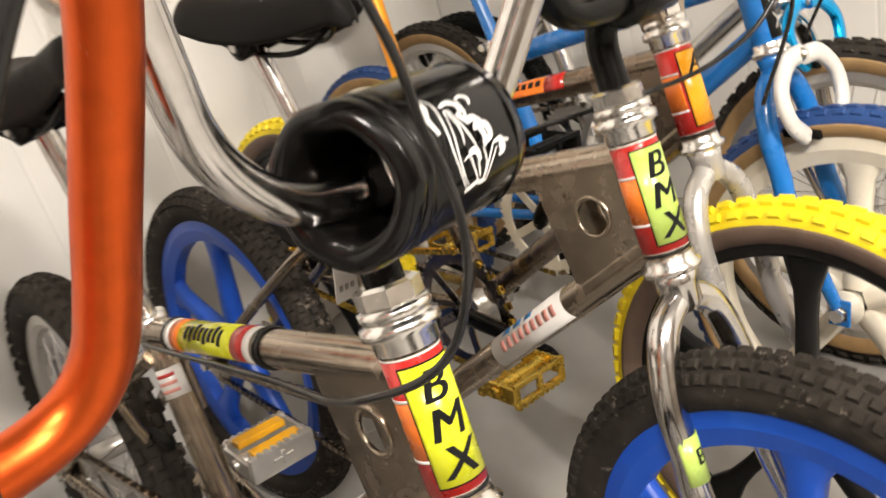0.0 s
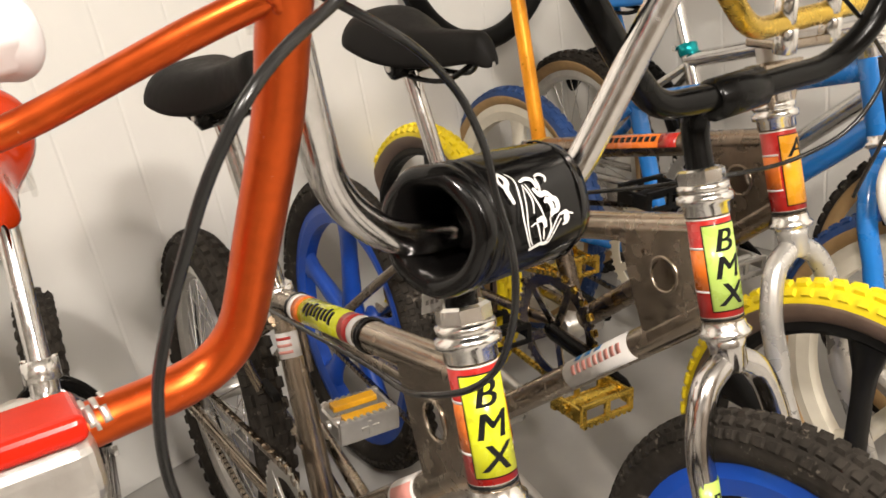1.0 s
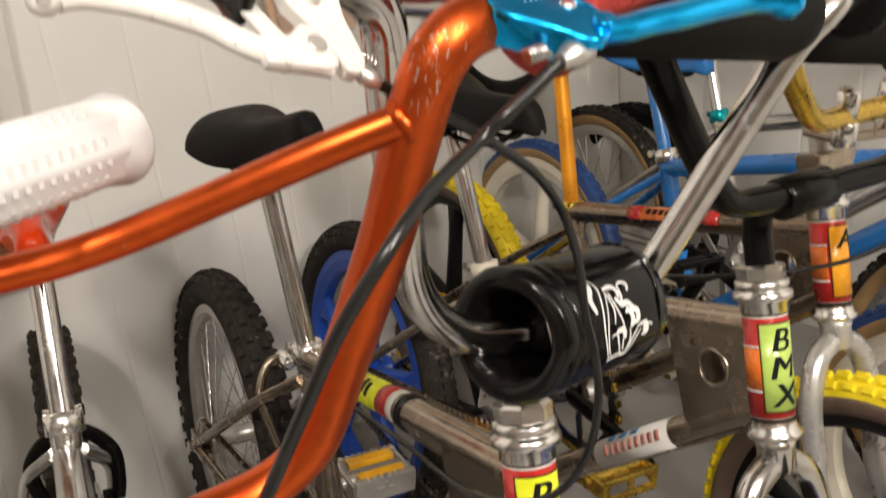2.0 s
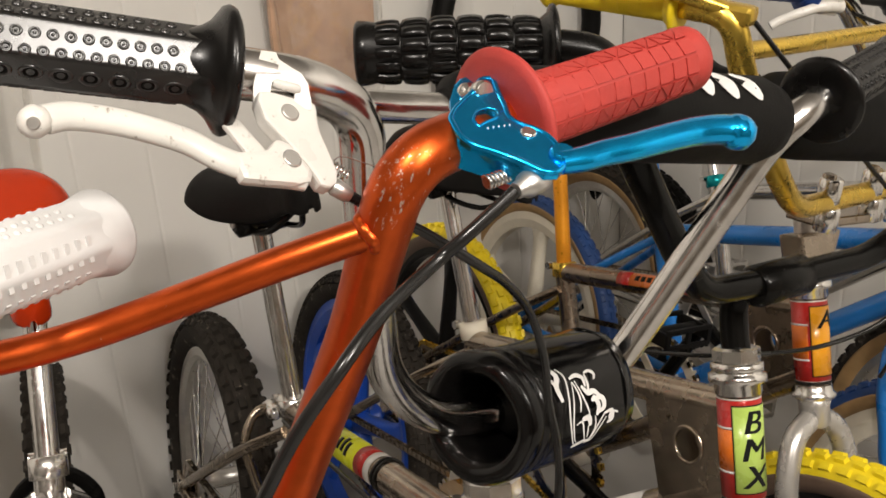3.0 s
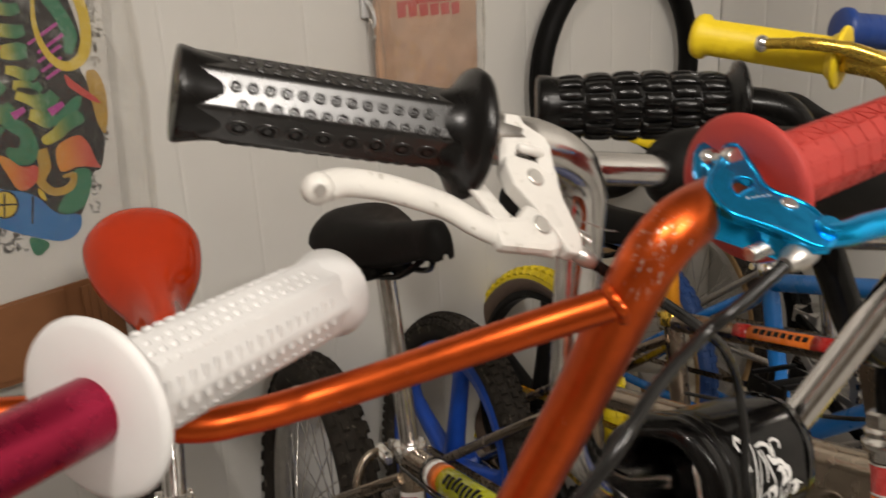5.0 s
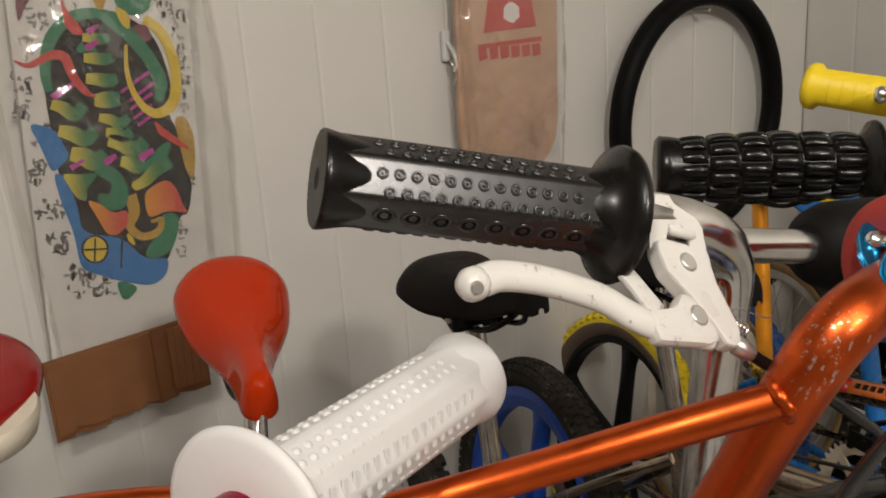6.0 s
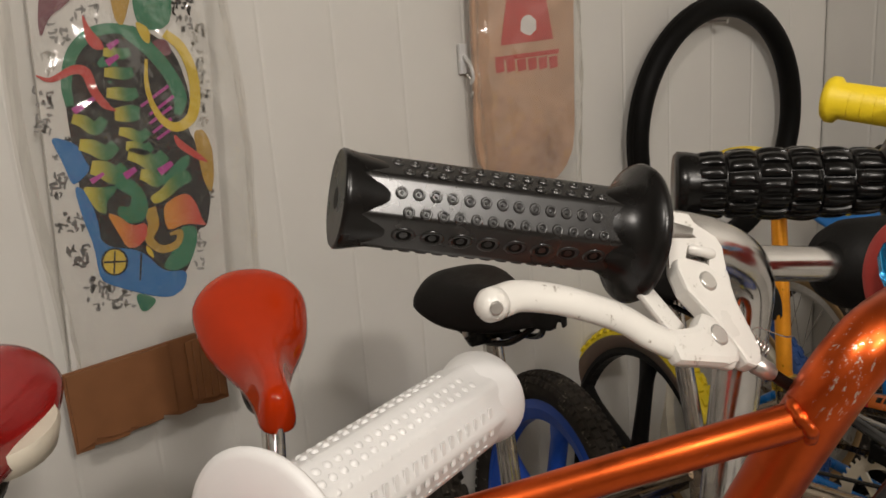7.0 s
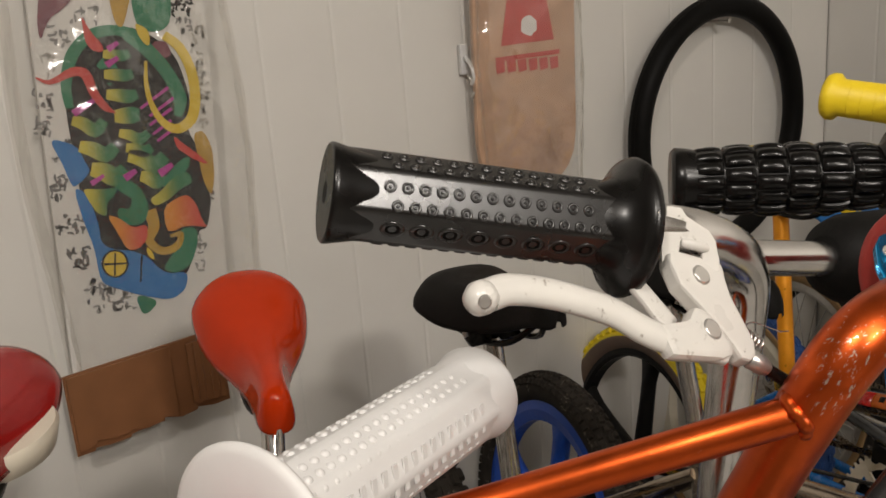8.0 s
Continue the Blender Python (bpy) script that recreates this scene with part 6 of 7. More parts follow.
tile_grip(bar, (-0.068, -0.079, 0.960), (0.061, -0.0825, 0.9695), "red_rubber", "faded red rubber grip with raised triangle pattern", R=0.0325)
tile_grip(bar, (-0.572, -0.054, 0.974), (-0.705, -0.019, 0.974), "red_rubber", "faded red rubber grip with raised triangle pattern")
P, UX, UY = (-0.0912, -0.0918, 0.9683), (0.8124, -0.5568, -0.1734), (0.5764, 0.7213, 0.3841)
blue = lever(bar, P, UX, UY, [(-6.7, 9.7), (-2.2, 17.3), (0.8, 25.3), (4.0, 27.6), (6.9, 27.0), (8.1, 18.5), (10.0, 8.8), (10.5, 4.7), (6.45, 1.0), (6.6, 3.2), (2.3, 4.0), (-1.8, 1.1), (-3.8, -4.7), (-2.1, -8.9), (1.0, -6.2), (5.9, -2.8), (6.4, 0.7), (10.5, 4.4), (11.3, -0.1), (15.8, -4.6), (20.8, -6.5), (26.1, -10.4), (29.9, -17.6), (31.4, -23.1), (31.0, -28.5), (27.3, -33.8), (22.0, -34.8), (14.0, -29.9), (4.8, -25.5), (-5.6, -21.3), (-10.3, -16.4), (-12.5, -9.7), (-13.4, -4.9), (-11.1, 2.2)],
             [(29, -25.5), (38.1, -22.2), (48.3, -16.6), (61.4, -10.6), (75.8, -3.0), (92.5, 5.2), (105, 8.6), (110.5, 8.6)], (112.5, 8.4), "blue_anod", "bright blue anodised brake lever", thick=0.0040, rivets=((18.0, -10.4, 0.0034), (30.0, -22.8, 0.0028)), rivet_mat="bright", tall=0.0052, deep=0.0046, ball_r=0.0082, edge=0.0002, taper=-0.42)
NB = Vector(UX).cross(Vector(UY)).normalized()
mm = lambda x, y, z: V(*P) + Vector(UX) * (x / 1000) + Vector(UY) * (y / 1000) + NB * (z / 1000)
RIM = ((-11.1, 2.2), (-6.7, 9.7), (-2.2, 17.3), (0.8, 25.3), (4.0, 27.6), (6.9, 27.0), (8.1, 18.5), (10.0, 8.8), (11.3, -0.1), (15.8, -4.6), (20.8, -6.5), (26.1, -10.4), (29.9, -17.6), (31.4, -23.1), (31.0, -28.5), (27.3, -33.8), (22.0, -34.8), (14.0, -29.9), (4.8, -25.5), (-5.6, -21.3), (-10.3, -16.4), (-12.5, -9.7), (-13.4, -4.9), (-11.1, 2.2))
part("rolled_rim", tube(spline([mm(x * 0.97 + 0.2, y * 0.97 - 0.1, 1.4) for x, y in RIM], 4), 0.0013, 10), "blue_anod", blue)
part("slot_rim", tube(spline([mm(x, y, 1.8) for x, y in ((-3.8, -4.7), (-1.8, 1.1), (2.3, 4.0), (6.6, 3.0), (6.2, -1.5), (1.0, -6.2), (-2.1, -8.9), (-3.8, -4.7))], 4), 0.0007, 8), "blue_anod", blue)
part("pivot_boss", turned(mm(30.0, -22.8, -4.5), NB, [(0, 0.0045), (0.0005, 0.0052), (0.008, 0.0052), (0.0088, 0.0044)], 22), "blue_anod", blue)
bm = bmesh.new()
quad = ((-11.0, -16.5, 1.0), (22.0, -35.0, 1.0), (15.0, -27.0, -13.0), (-8.5, -18.0, -13.0))
top = [bm.verts.new(mm(*q)) for q in quad]
low = [bm.verts.new(mm(q[0] + 0.8, q[1] + 2.5, q[2])) for q in quad]
bm.faces.new(top)
bm.faces.new(low[::-1])
for j in range(4):
    bm.faces.new((top[j], low[j], low[(j + 1) % 4], top[(j + 1) % 4]))
bmesh.ops.recalc_face_normals(bm, faces=bm.faces)
part("folded_side", bm, "blue_anod", blue)
part("clamp_ear", slab(bmesh.new(), [(x / 1000, y / 1000) for x, y in ((-10.9, 19.7), (-8.5, 31.0), (-5.6, 36.5), (-2.5, 39.2), (0.5, 39.0), (1.9, 35.0), (1.7, 29.7), (-2.2, 21.4), (-7.1, 9.2), (-11.0, 5.9))], V(*P) - NB * 0.008, Vector(UX).normalized(), Vector(UY).normalized(), 0.0040, 0.0008), "blue_anod", blue)
pin = (mm(2.6, 15.0, 3.0) - mm(-4.0, 27.0, -7.0))
part("clamp_bolt", turned(mm(-4.0, 27.0, -7.0), pin, [(0, 0.0040), (0.001, 0.0044), (0.004, 0.0044), (0.0042, 0.0026), (pin.length - 0.0052, 0.0026), (pin.length - 0.005, 0.0046), (pin.length - 0.001, 0.0046), (pin.length, 0.0036)], 18), "bright", blue)
for k in range(5):
    part("engraved_dot", turned(mm(1.6 + 2.3 * k, -10.2 + 0.9 * k, 1.9), NB, [(0, 0.0004), (0.0004, 0.0004)], 8), "ink_white", blue)
ferr0, ferr1 = mm(24.0, -27.0, -6.0), mm(11.5, -38.0, -6.0)
fd = (ferr1 - ferr0).normalized()
part("cable_ferrule", turned(ferr0, fd, [(0, 0.0040), (0.001, 0.0052), (0.006, 0.0056), (0.011, 0.0052), (0.0125, 0.0040), ((ferr1 - ferr0).length, 0.0032)], 22), "alloy", blue)
coil0 = mm(1.5, -29.5, -10.0)
cax = (mm(17.5, -18.5, -10.0) - coil0).normalized()
cn = cax.orthogonal().normalized()
cb = cax.cross(cn)
part("adjuster", tube([coil0, coil0 + cax * 0.020], 0.0024, 12), "bright", blue)
part("thread", tube([coil0 + cax * (0.0195 * k / 110) + (cn * math.cos(2 * math.pi * k / 11) + cb * math.sin(2 * math.pi * k / 11)) * 0.0027 for k in range(111)], 0.0007, 6), "bright", blue)
cable(b0.root, [tuple(ferr1), (-0.124, -0.117, 0.932), (-0.134, -0.112, 0.924), (-0.163, -0.115, 0.913), (-0.186, -0.119, 0.900), (-0.203, -0.112, 0.877), (-0.216, -0.105, 0.852), (-0.226, -0.095, 0.826), (-0.232, -0.072, 0.786), (-0.233, -0.050, 0.735), (-0.228, -0.030, 0.670), (-0.24, 0.0, 0.60), (-0.27, 0.01, 0.54)], "cable", 0.0027, label="dark grey brake cable")

# ---- bicycle with crimson bars and white grips ----
bm1 = Bike(-0.53, 0.07, 10.0, "chrome bicycle with crimson bars and a red saddle")
bb, ra, fa, st, _ = basics(bm1, "chrome", KNOBBY, KNOBBY, gusset=False, fork_mat="chrome")
drivetrain(bm1, bb, ra, 30, left_pedal="alloy", right_pedal="alloy", crank="alloy")
post = bm1.at(0, 0.50, 0.755)
seat_post(bm1, st, post)
saddle(bm1, "saddle", bm1.at(0.03, 0.33, 0.778), bm1.at(0.03, 0.58, 0.788), (0, -0.1, 1), 0.07, "dark_red", "dark red saddle with a white underside", base="white_mag", clamp=post + V(0, 0, 0.004))
stem = part("stem", tube([bm1.head(0.685), bm1.head(0.735)], 0.0112, 18), "bright", bm1.root)
bar = part("handlebar", tube(fillet([(-0.216, 0.0206, 0.9247), (-0.329, -0.040, 0.9350), (-0.425, -0.091, 0.9437), (-0.47, -0.085, 0.895), (-0.53, 0.05, 0.76), (-0.66, 0.07, 0.76), (-0.75, 0.0, 0.90), (-0.80, -0.01, 0.948), (-0.98, 0.05, 0.94)], 0.04, 8), 0.0113, 22), "crimson", bm1.root, "crimson anodised handlebar")
stud_grip(bar, (-0.3285, -0.0396, 0.9349), (-0.2118, 0.0228, 0.9243), "white_rubber", "white rubber grip with raised studs and ribs", R=0.0298, r=0.0172)
stud_grip(bar, (-0.87, 0.015, 0.945), (-0.985, 0.052, 0.94), "white_rubber", "white rubber grip with raised studs and ribs")
# ---- things on the wall ----
def deck_outline(width, length, nose, tail, n=22):
    """Half-widths down a skateboard deck with rounded ends."""
    out = []
    for k in range(n + 1):
        t = 0.5 - 0.5 * math.cos(math.pi * k / n)
        w = width / 2
        if t < nose:
            w *= max(0.0, 1 - ((nose - t) / nose) ** 2.6) ** 0.42
        if t > 1 - tail:
            w *= max(0.0, 1 - ((t - 1 + tail) / tail) ** 2.6) ** 0.42
        out.append((t * length, max(w, 0.004)))
    return out


def deck(name, cx, top, width, length, nose, tail, material, label, lean=0.0, y=0.985):
    root = thing(name, (cx, y, top - length), label, "skateboard", "skateboards on the wall")
    prof = deck_outline(width, length, nose, tail)
    outline = [(w, -h) for h, w in prof] + [(-w, -h) for h, w in reversed(prof)]
    c, s = math.cos(radians(lean)), math.sin(radians(lean))
    outline = [(x * c - z * s, x * s + z * c) for x, z in outline]
    part("board", slab(bmesh.new(), outline, (cx, y, top), (1, 0, 0), (0, 0, 1), 0.011, 0.002), material, root)

    def at(u, v):
        """u across from -1 to 1, v metres down."""
        x, z = u * width / 2, -v
        return (cx + x * c - z * s, y - 0.0062, top + x * s + z * c)
    return root, at


def shape(root, at, pts, material, lift=0.0, name="print"):
    bm = bmesh.new()
    f = bm.faces.new([bm.verts.new(Vector(at(u, v)) - Vector((0, 0.0004 + lift, 0))) for u, v in pts])
    made = bmesh.ops.extrude_face_region(bm, geom=[f])["geom"]
    bmesh.ops.translate(bm, verts=[v for v in made if isinstance(v, bmesh.types.BMVert)], vec=(0, 0.0004, 0))
    bmesh.ops.recalc_face_normals(bm, faces=bm.faces)
    return part(name, bm, material, root)


def blob(cu, cv, ru, rv, n=14, rough=0.15, seed=1, turn=0.0):
    rnd = random.Random(seed)
    out = []
    for k in range(n):
        a = 2 * math.pi * k / n
        g = 1 + rough * (rnd.random() - 0.5) * 2
        x, y = math.cos(a) * g, math.sin(a) * g
        out.append((cu + ru * (x * math.cos(turn) - y * math.sin(turn)), cv + rv * (x * math.sin(turn) + y * math.cos(turn))))
    return out


def crinkled_bag(cx, top, half, long, y, label, seed):
    """A clear bag hanging close over a deck, with creases."""
    rnd = random.Random(seed)
    waves = [(rnd.uniform(12, 70), rnd.uniform(-40, 40), rnd.uniform(0, 6), rnd.uniform(0.0006, 0.0018)) for _ in range(9)]
    bm = bmesh.new()
    rows = []
    nu, nv = 44, 90
    for j in range(nv + 1):
        v = j / nv
        row = []
        for i in range(nu + 1):
            u = -1 + 2 * i / nu
            x, z = cx + u * (half + 0.006 * math.sin(v * 9 + seed) * abs(u)), top - v * (long + 0.012 * math.sin(u * 3 + seed))
            d = sum(abs(math.sin(p * (x - cx) + q * z + f)) ** 3 * g for p, q, f, g in waves)
            back = 0.022 * max(0.0, abs(u) - 0.80) / 0.20 + 0.015 * max(0.0, v - 0.95) / 0.05
            row.append(bm.verts.new((x, y - d + back, z)))
        rows.append(row)
    for p, q in zip(rows, rows[1:]):
        for i in range(nu):
            bm.faces.new((p[i], p[i + 1], q[i + 1], q[i])).smooth = True
    bag = thing("plastic_bag", (cx, y, top - long), label, "bag")
    sheet = part("front_sheet", bm, "film", bag)
    sheet.visible_shadow = False
    for sgn in (-1, 1):
        bm = bmesh.new()
        rows = []
        for j in range(nv + 1):
            v = j / nv
            x, z = cx + sgn * (half - 0.004 + 0.006 * math.sin(v * 9 + seed)), top - v * long
            row = []
            for i in range(5):
                w = i / 4
                ruck = 0.0035 * math.sin(v * 61 + i * 1.7 + seed) * math.sin(v * 23 + sgn) + 0.004 * math.sin(math.pi * w)
                row.append(bm.verts.new((x - sgn * 0.013 * w, y + 0.015 - 0.012 * w - ruck, z)))
            rows.append(row)
        for p, q in zip(rows, rows[1:]):
            for i in range(4):
                bm.faces.new((p[i], p[i + 1], q[i + 1], q[i])).smooth = True
        fold = part("side_fold", bm, "film", bag, "crumpled fold along the bag's edge")
        fold.visible_shadow = False


# printed deck in a clear bag
root, at = deck("skateboard_deck", -0.113, 1.28, 0.224, 0.715, 0.18, 0.07, "deck_white", "white skateboard deck with a colourful printed graphic in plastic", lean=-3.5)
def px(x, y):
    """The deck's drawing board, foreshortened towards its lower end."""
    x, y = x / 100, y / 100
    return (0.63693 * x - 0.07665 * y - 1.32868 - 0.0008 * y * y + 0.00536 * x * y, -4e-05 * x + 0.06505 * y + 0.16764 + 0.00087 * y * y + 0.00244 * x * y)


def rounded(pts, times=2):
    """Cuts an outline's corners until it flows."""
    for _ in range(times):
        pts = [(a[0] * (1 - f) + b[0] * f, a[1] * (1 - f) + b[1] * f) for a, b in zip(pts, pts[1:] + pts[:1]) for f in (0.22, 0.78)]
    return pts


def draw(pts, material, lift, soft=2):
    shape(root, at, [px(x, y) for x, y in rounded(pts, soft)], material, lift)


def stroke(pts, widths, material, lift):
    """A brush stroke along pts with a width at each."""
    mid = [p for p in spline([(x, y, 0) for x, y in pts], 4)]
    left, right = [], []
    for k, p in enumerate(mid):
        d = (mid[min(k + 1, len(mid) - 1)] - mid[max(k - 1, 0)]).normalized()
        t = k / (len(mid) - 1) * (len(widths) - 1)
        i = min(int(t), len(widths) - 2)
        w = (widths[i] * (1 - t + i) + widths[i + 1] * (t - i)) / 2
        left.append((p.x - d.y * w, p.y + d.x * w))
        right.append((p.x + d.y * w, p.y - d.x * w))
    draw(left + right[::-1], material, lift, 0)


def oval(cx, cy, rx, ry):
    return blob(cx, cy, rx, ry, 16, 0.0, 0)


def bar(x, y, w, h, dip):
    """One plain bar of the two printed columns, fading from yellow to green, in a dark outline."""
    line = [(x, y), (x + w * 0.35, y + dip * 0.3), (x + w * 0.72, y + dip), (x + w, y + dip * 0.1 - 2)]
    stroke([(p + 2, q + 2) for p, q in line], (h * 1.15, h * 1.2, h * 1.3, h * 1.0), "decal_black", 0.0006)
    stroke(line, (h * 0.7, h * 0.95, h, h * 0.72), "g_fade", 0.0009)


rnd = random.Random(5)
# hand-drawn scribbles in the white margin, in patches: middle, half size, strokes, ink
for cx, cy, rx, ry, n, ink in ((82, 200, 15, 40, 24, "g_grey"), (106, 330, 14, 22, 16, "g_dark"), (126, 398, 21, 17, 18, "g_dark"), (140, 458, 20, 18, 20, "g_dark"), (170, 508, 20, 12, 12, "g_grey"), (196, 532, 42, 18, 34, "g_grey"), (128, 236, 12, 16, 8, "g_dark"), (150, 28, 22, 14, 10, "g_grey"), (108, 62, 16, 20, 12, "g_grey"), (360, 178, 12, 62, 34, "g_pencil"), (352, 80, 12, 40, 18, "g_pencil"), (366, 350, 14, 22, 14, "g_dark"), (356, 450, 10, 40, 16, "g_grey"), (328, 44, 18, 12, 10, "g_grey"), (326, 8, 20, 16, 18, "decal_black"), (88, 120, 12, 22, 9, "g_pencil"), (112, 270, 12, 16, 6, "g_grey")):
    for _ in range(n):
        x, y = cx + rnd.uniform(-rx, rx), cy + rnd.uniform(-ry, ry)
        a, l = rnd.choice((1.35, 1.5, 0.2)) + rnd.uniform(-0.25, 0.25), rnd.uniform(3, 8)
        dx, dy, bow = math.cos(a) * l, math.sin(a) * l, rnd.uniform(-4, 4)
        stroke([(x - dx, y - dy), (x + bow, y - bow), (x + dx, y + dy)], (2.5, rnd.uniform(4, 7), 2.0), ink, 0.0001)
# dark ground of the drawing
draw([(122, 82), (160, 52), (226, 46), (272, 66), (312, 100), (340, 180), (330, 226), (352, 262), (378, 344), (372, 404), (352, 408), (340, 470), (322, 496), (250, 500), (180, 470), (150, 400), (140, 330), (128, 260), (118, 200), (114, 130)], "decal_black", 0.0002)
# green serpent behind
stroke([(124, 192), (118, 150), (128, 98), (160, 62), (206, 54), (246, 70)], (14, 18, 22, 22, 18, 24), "g_green", 0.0004)
stroke([(222, 58), (262, 92), (298, 134), (318, 176), (314, 206)], (26, 24, 24, 26, 14), "g_green", 0.0007)
stroke([(172, 120), (186, 112), (198, 130), (190, 150)], (10, 22, 20, 6), "g_green", 0.0005)
# red horns
draw([(142, 24), (158, 56), (178, 78), (182, 92), (164, 92), (150, 76), (146, 52)], "g_red", 0.0010)
stroke([(68, 138), (92, 146), (128, 128), (150, 132), (164, 164), (184, 190), (202, 200)], (2, 9, 16, 17, 15, 13, 2), "g_red", 0.0012)
# two columns of bars
for x, y, w, h, dip in ((180, 96, 46, 20, 3), (182, 132, 50, 22, 2), (186, 168, 54, 24, 3), (200, 206, 44, 30, -2), (208, 236, 52, 20, 10), (220, 262, 46, 22, 6), (224, 276, 66, 30, 16), (246, 312, 42, 26, 10), (128, 214, 54, 24, 18), (140, 260, 62, 28, 14), (160, 300, 60, 34, 14)):
    bar(x, y, w, h, dip)
draw([(144, 334), (176, 336), (206, 332), (200, 346), (186, 360), (188, 384), (170, 378), (156, 356)], "g_fade", 0.0014)
draw([(196, 330), (226, 318), (250, 336), (262, 370), (252, 396), (222, 400), (204, 382), (208, 366), (226, 372), (232, 352), (214, 342)], "g_green", 0.0015)
draw([(262, 352), (284, 338), (300, 318), (330, 300), (344, 322), (318, 334), (300, 352), (272, 366)], "g_fade", 0.0014)
draw([(284, 322), (318, 282), (338, 276), (334, 298), (312, 318), (290, 334)], "g_green", 0.0013)
# yellow hoop
stroke([(288, 62), (318, 86), (340, 130), (346, 178), (338, 212), (312, 228), (286, 216), (266, 186), (256, 150), (255, 108)], (16, 18, 19, 20, 20, 17, 13, 10, 8, 5), "g_yellow", 0.0017)
draw([(232, 38), (262, 54), (262, 84), (246, 72)], "g_yellow", 0.0014)
draw([(266, 74), (292, 72), (304, 98), (286, 104), (270, 92)], "g_plum", 0.0006)
for x, y, l in ((246, 192, 50), (262, 206, 44), (262, 222, 40), (268, 238, 34), (276, 250, 26)):
    stroke([(x, y), (x + l, y - l * 0.74)], (5, 6), "g_magenta", 0.0011)
for x, y, l, w in ((130, 202, 36, 13), (188, 88, 18, 12), (186, 116, 20, 13), (218, 316, 20, 14), (280, 308, 24, 15), (160, 326, 22, 10)):
    stroke([(x, y), (x + l, y - l * 0.7)], (w, w * 0.6), "g_magenta", 0.0011)
draw([(304, 238), (326, 256), (360, 278), (374, 292), (348, 284), (324, 270), (312, 262)], "g_red", 0.0016)
# blue ground at its foot
draw([(88, 244), (136, 258), (148, 284), (160, 304), (138, 328), (128, 332), (112, 290)], "g_blue", 0.0008)
draw([(130, 332), (150, 340), (172, 390), (178, 440), (250, 446), (290, 486), (334, 480), (330, 512), (302, 532), (250, 524), (200, 510), (176, 500), (166, 440), (146, 390)], "g_blue", 0.0008)
draw([(236, 520), (280, 532), (262, 554), (248, 556)], "g_green", 0.0010)
# torn orange scraps, scroll and badge
draw([(186, 380), (208, 386), (232, 404), (258, 396), (258, 424), (240, 442), (222, 442), (206, 414)], "g_flame", 0.0018, 1)
draw([(288, 366), (312, 350), (332, 344), (348, 360), (362, 394), (372, 402), (330, 398), (298, 412), (290, 396)], "g_flame", 0.0018, 1)
stroke([(262, 372), (270, 400), (262, 426), (284, 444), (312, 436), (320, 414), (300, 418)], (24, 20, 16, 14, 13, 10, 5), "g_ochre", 0.0013)
draw([(256, 436), (268, 446), (272, 462), (258, 452)], "g_yellow", 0.0014)
draw([(318, 404), (350, 402), (352, 430), (340, 468), (312, 484), (286, 478), (302, 452), (318, 436)], "g_green", 0.0010)
draw([(342, 236), (362, 230), (380, 262), (384, 316), (378, 348), (362, 320), (352, 276)], "g_ochre", 0.0009)
draw(oval(201, 467, 24, 25), "decal_black", 0.0012, 0)
draw(oval(201, 467, 20, 22), "g_yellow", 0.0016, 0)
stroke([(201, 448), (200, 488)], (3, 3), "decal_black", 0.0019)
stroke([(182, 468), (221, 466)], (4, 3), "decal_black", 0.0019)
stroke([(248, 452), (246, 500)], (4, 3), "decal_black", 0.0012)
# upper end
draw([(186, -30), (232, -30), (222, 20), (214, 50), (202, 44), (194, 16)], "g_ochre", 0.0010)
draw([(74, -30), (146, -30), (118, 12), (88, 34), (76, 76), (70, 40)], "g_plum", 0.0010)
draw([(226, -30), (300, -30), (302, 40), (280, 58), (244, 54), (232, 24)], "g_green", 0.0008)
crinkled_bag(-0.125, 1.34, 0.150, 0.76, 0.974, "clear crinkled plastic bag over a skateboard deck", 3)
# cardboard strip across its lower end: folded layers with a torn lower edge
card = thing("cardboard", (-0.172, 0.962, 0.520), "brown folded cardboard strip across a skateboard deck", "cardboard")
rnd = random.Random(4)


def torn(x0, x1, top0, top1, low0, low1, n):
    """An outline with a straight upper edge and a stepped, torn lower one."""
    out = [(x1, top1), (x0, top0)]
    for k in range(n + 1):
        t = k / n
        z = low0 + (low1 - low0) * t + rnd.uniform(-0.003, 0.003)
        out.append((x0 + (x1 - x0) * t, z))
        if 0 < k < n and k % 2:
            out.append((x0 + (x1 - x0) * t + 0.001, z + rnd.uniform(0.003, 0.006)))
    return out


for k, edge in enumerate((torn(-0.113, 0.106, 0.066, 0.082, -0.050, -0.028, 9), torn(-0.109, 0.030, 0.064, 0.074, -0.044, -0.032, 6), torn(0.052, 0.100, 0.072, 0.078, -0.020, -0.022, 4))):
    part("layer", slab(bmesh.new(), edge, (-0.168, 0.966 - 0.0045 * k, 0.568), (1, 0, 0), (0, 0, 1), 0.004, 0.0006), "card", card)
for x in (0.060, 0.070, 0.081, 0.091):
    part("fold", tube([(-0.168 + x, 0.9545, 0.552), (-0.168 + x + 0.002, 0.9545, 0.642)], 0.0012, 6), "card", card)

# plain maple deck
root, at = deck("skateboard_deck", 0.535, 1.52, 0.208, 0.77, 0.18, 0.14, "maple", "pale natural wood skateboard deck with red print in plastic", lean=-1.5)
for k in range(6):
    shape(root, at, [(-0.62 + k * 0.215, 0.545), (-0.45 + k * 0.215, 0.543), (-0.44 + k * 0.215, 0.562), (-0.60 + k * 0.215, 0.565)], "g_red", 0.0003)
shape(root, at, [(-0.62, 0.538), (0.66, 0.532), (0.66, 0.540), (-0.60, 0.545)], "g_red", 0.0003)
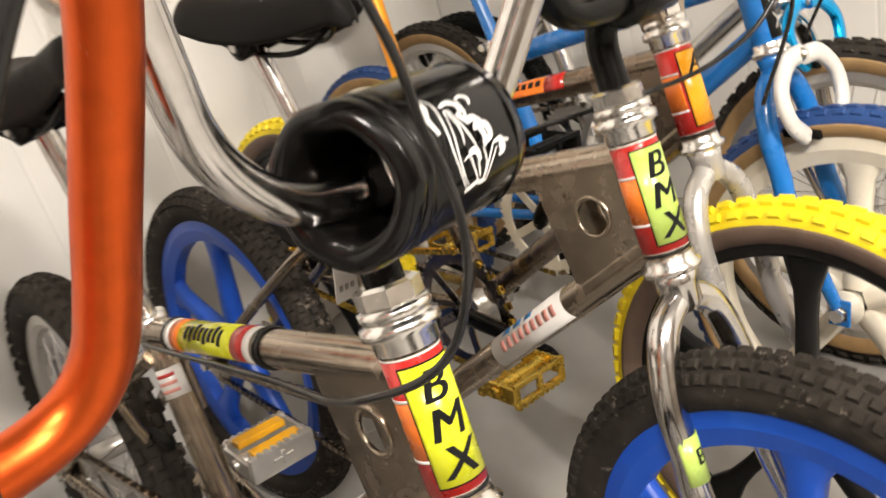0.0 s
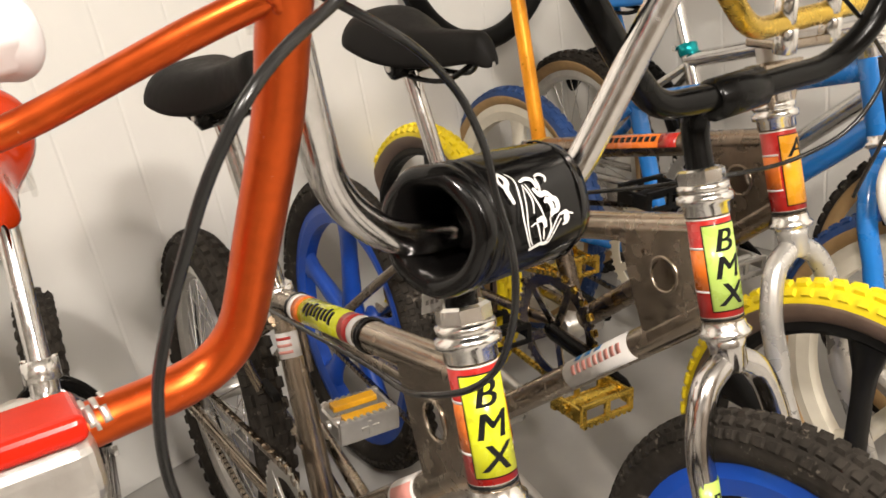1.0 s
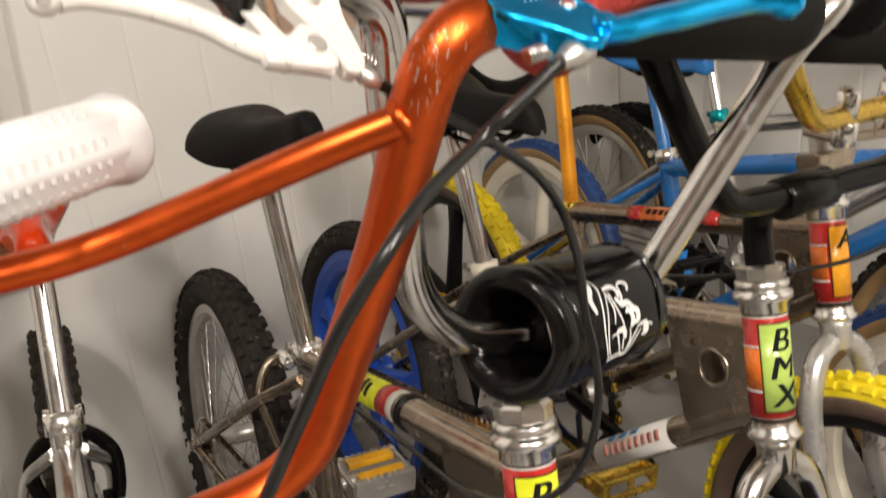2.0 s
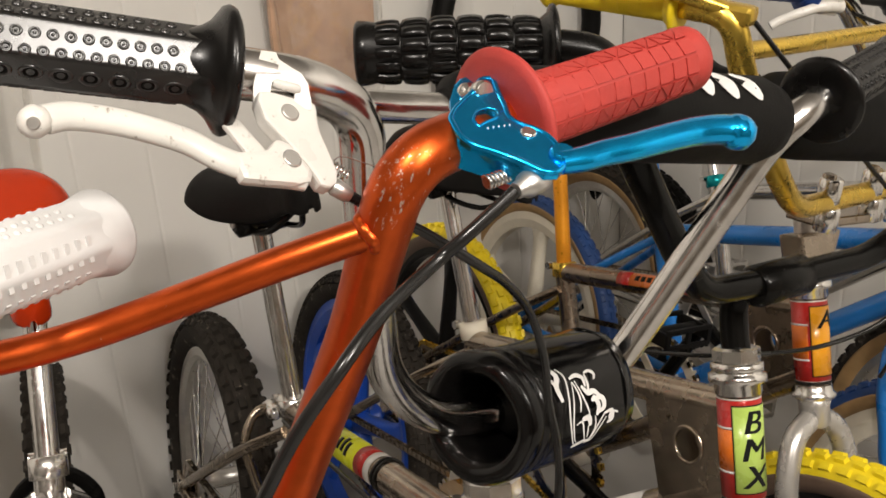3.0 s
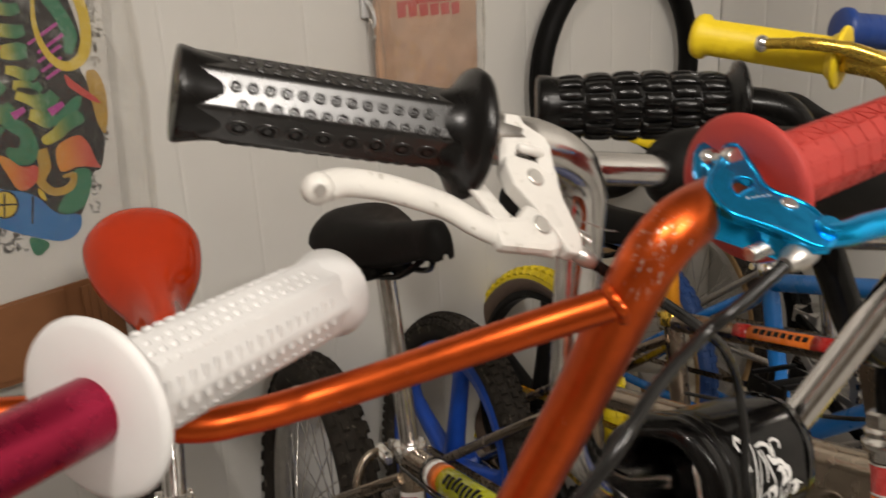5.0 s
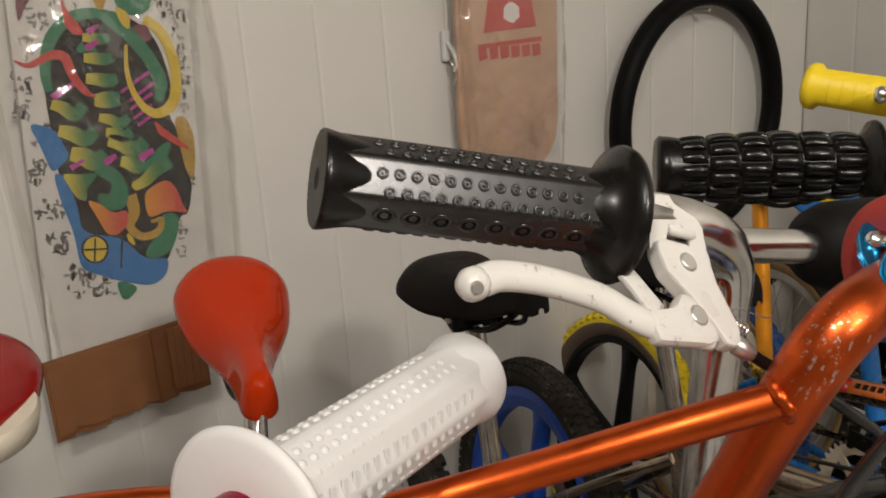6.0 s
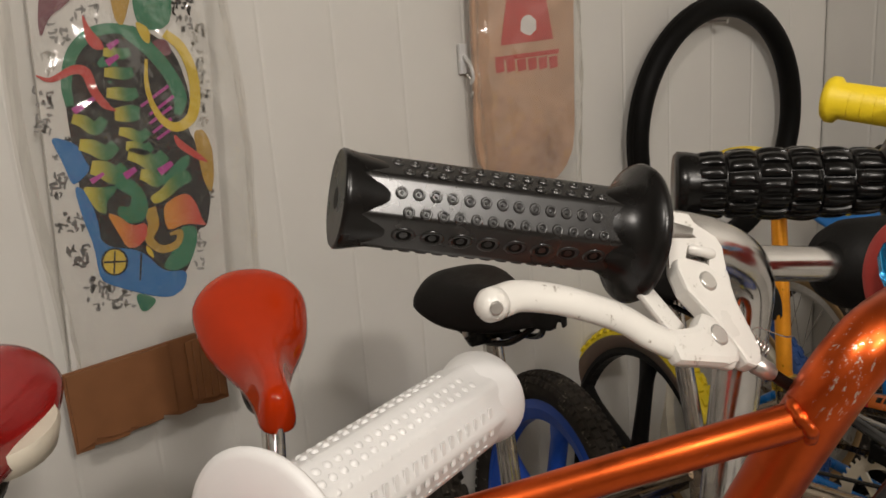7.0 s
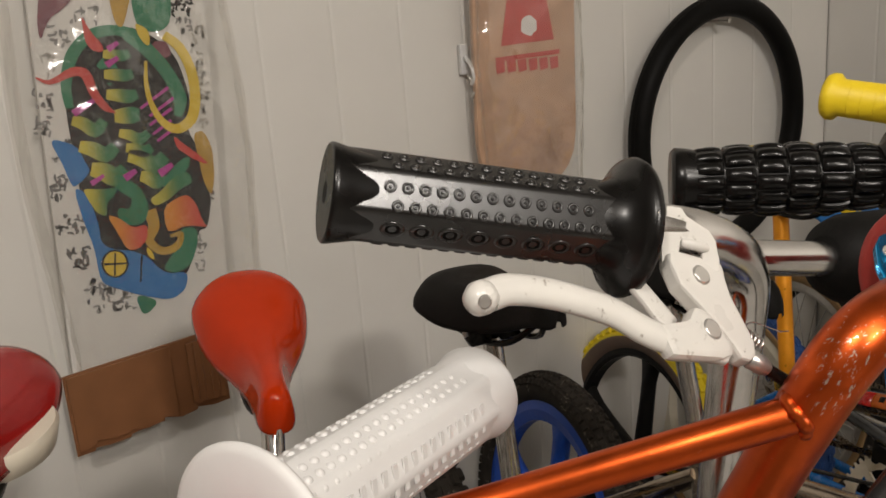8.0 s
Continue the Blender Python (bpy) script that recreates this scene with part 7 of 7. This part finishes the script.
shape(root, at, [(-0.5, 0.52), (-0.35, 0.44), (0.4, 0.44), (0.55, 0.515)], "g_red", 0.0003)
shape(root, at, blob(0.05, 0.49, 0.16, 0.017, 14, 0.1, 8), "ink_white", 0.0006)
crinkled_bag(0.530, 1.50, 0.116, 0.785, 0.974, "clear plastic bag over a wooden skateboard deck", 8)
price = thing("sticker", (0.49, 0.9665, 0.735), "white sticker with dark bars on a plastic bag", "sticker")
part("paper", box(bmesh.new(), pose(0.490, 0.9665, 0.744), (0.050, 0.0008, 0.018)), "ink_white", price)
for k in range(9):
    part("bar_mark", box(bmesh.new(), pose(0.474 + 0.004 * k, 0.9658, 0.744), (0.0010 + 0.0008 * (k % 3), 0.0006, 0.012)), "decal_black", price)
hook = thing("wall_hook", (0.415, 1.01, 0.98), "small white plastic hook on the panelled wall", "hook")
part("plate", box(bmesh.new(), pose(0.415, 1.011, 0.985), (0.016, 0.010, 0.050), 0.003), "white_rubber", hook)
part("hook_arm", tube(spline([(0.415, 1.006, 0.99), (0.416, 0.990, 0.975), (0.418, 0.984, 0.955), (0.417, 0.992, 0.945)], 5), 0.004, 10), "white_rubber", hook)
part("bent_wire", tube(spline([(0.412, 0.996, 0.96), (0.420, 0.986, 0.94), (0.414, 0.988, 0.925), (0.424, 0.992, 0.915)], 5), 0.0022, 8), "alloy", hook)

# loose tyre hung on the wall
c, ax = V(0.988, 0.982, 0.798), V(0, 1.0, 0.03)
loose = thing("tyre", (c.x, c.y, c.z - 0.257), "loose thin black bicycle tyre hung on the wall", "tyre")


def hung(bm):
    """A loose tyre sags into a slight oval."""
    for v in bm.verts:
        v.co.x = c.x + (v.co.x - c.x) * 0.92
    return bm


part("casing", hung(tyre_mesh(c, ax, 0.257, 0.044, 0)[0]), "rubber", loose)
for k in (-0.007, 0.0, 0.007):
    part("tread_rib", hung(ring_mesh(c + ax.normalized() * k, ax.normalized(), 0.2560 - abs(k) * 0.22, [(0.0012, -0.0018), (0.0012, 0.0018), (-0.002, 0.0018), (-0.002, -0.0018)], 96)), "rubber", loose)
part("nail", turned(c + V(0, -0.02, 0.205), (0, 1, 0), [(0, 0.004), (0.002, 0.004), (0.0021, 0.002), (0.07, 0.002)], 8), "alloy", loose)
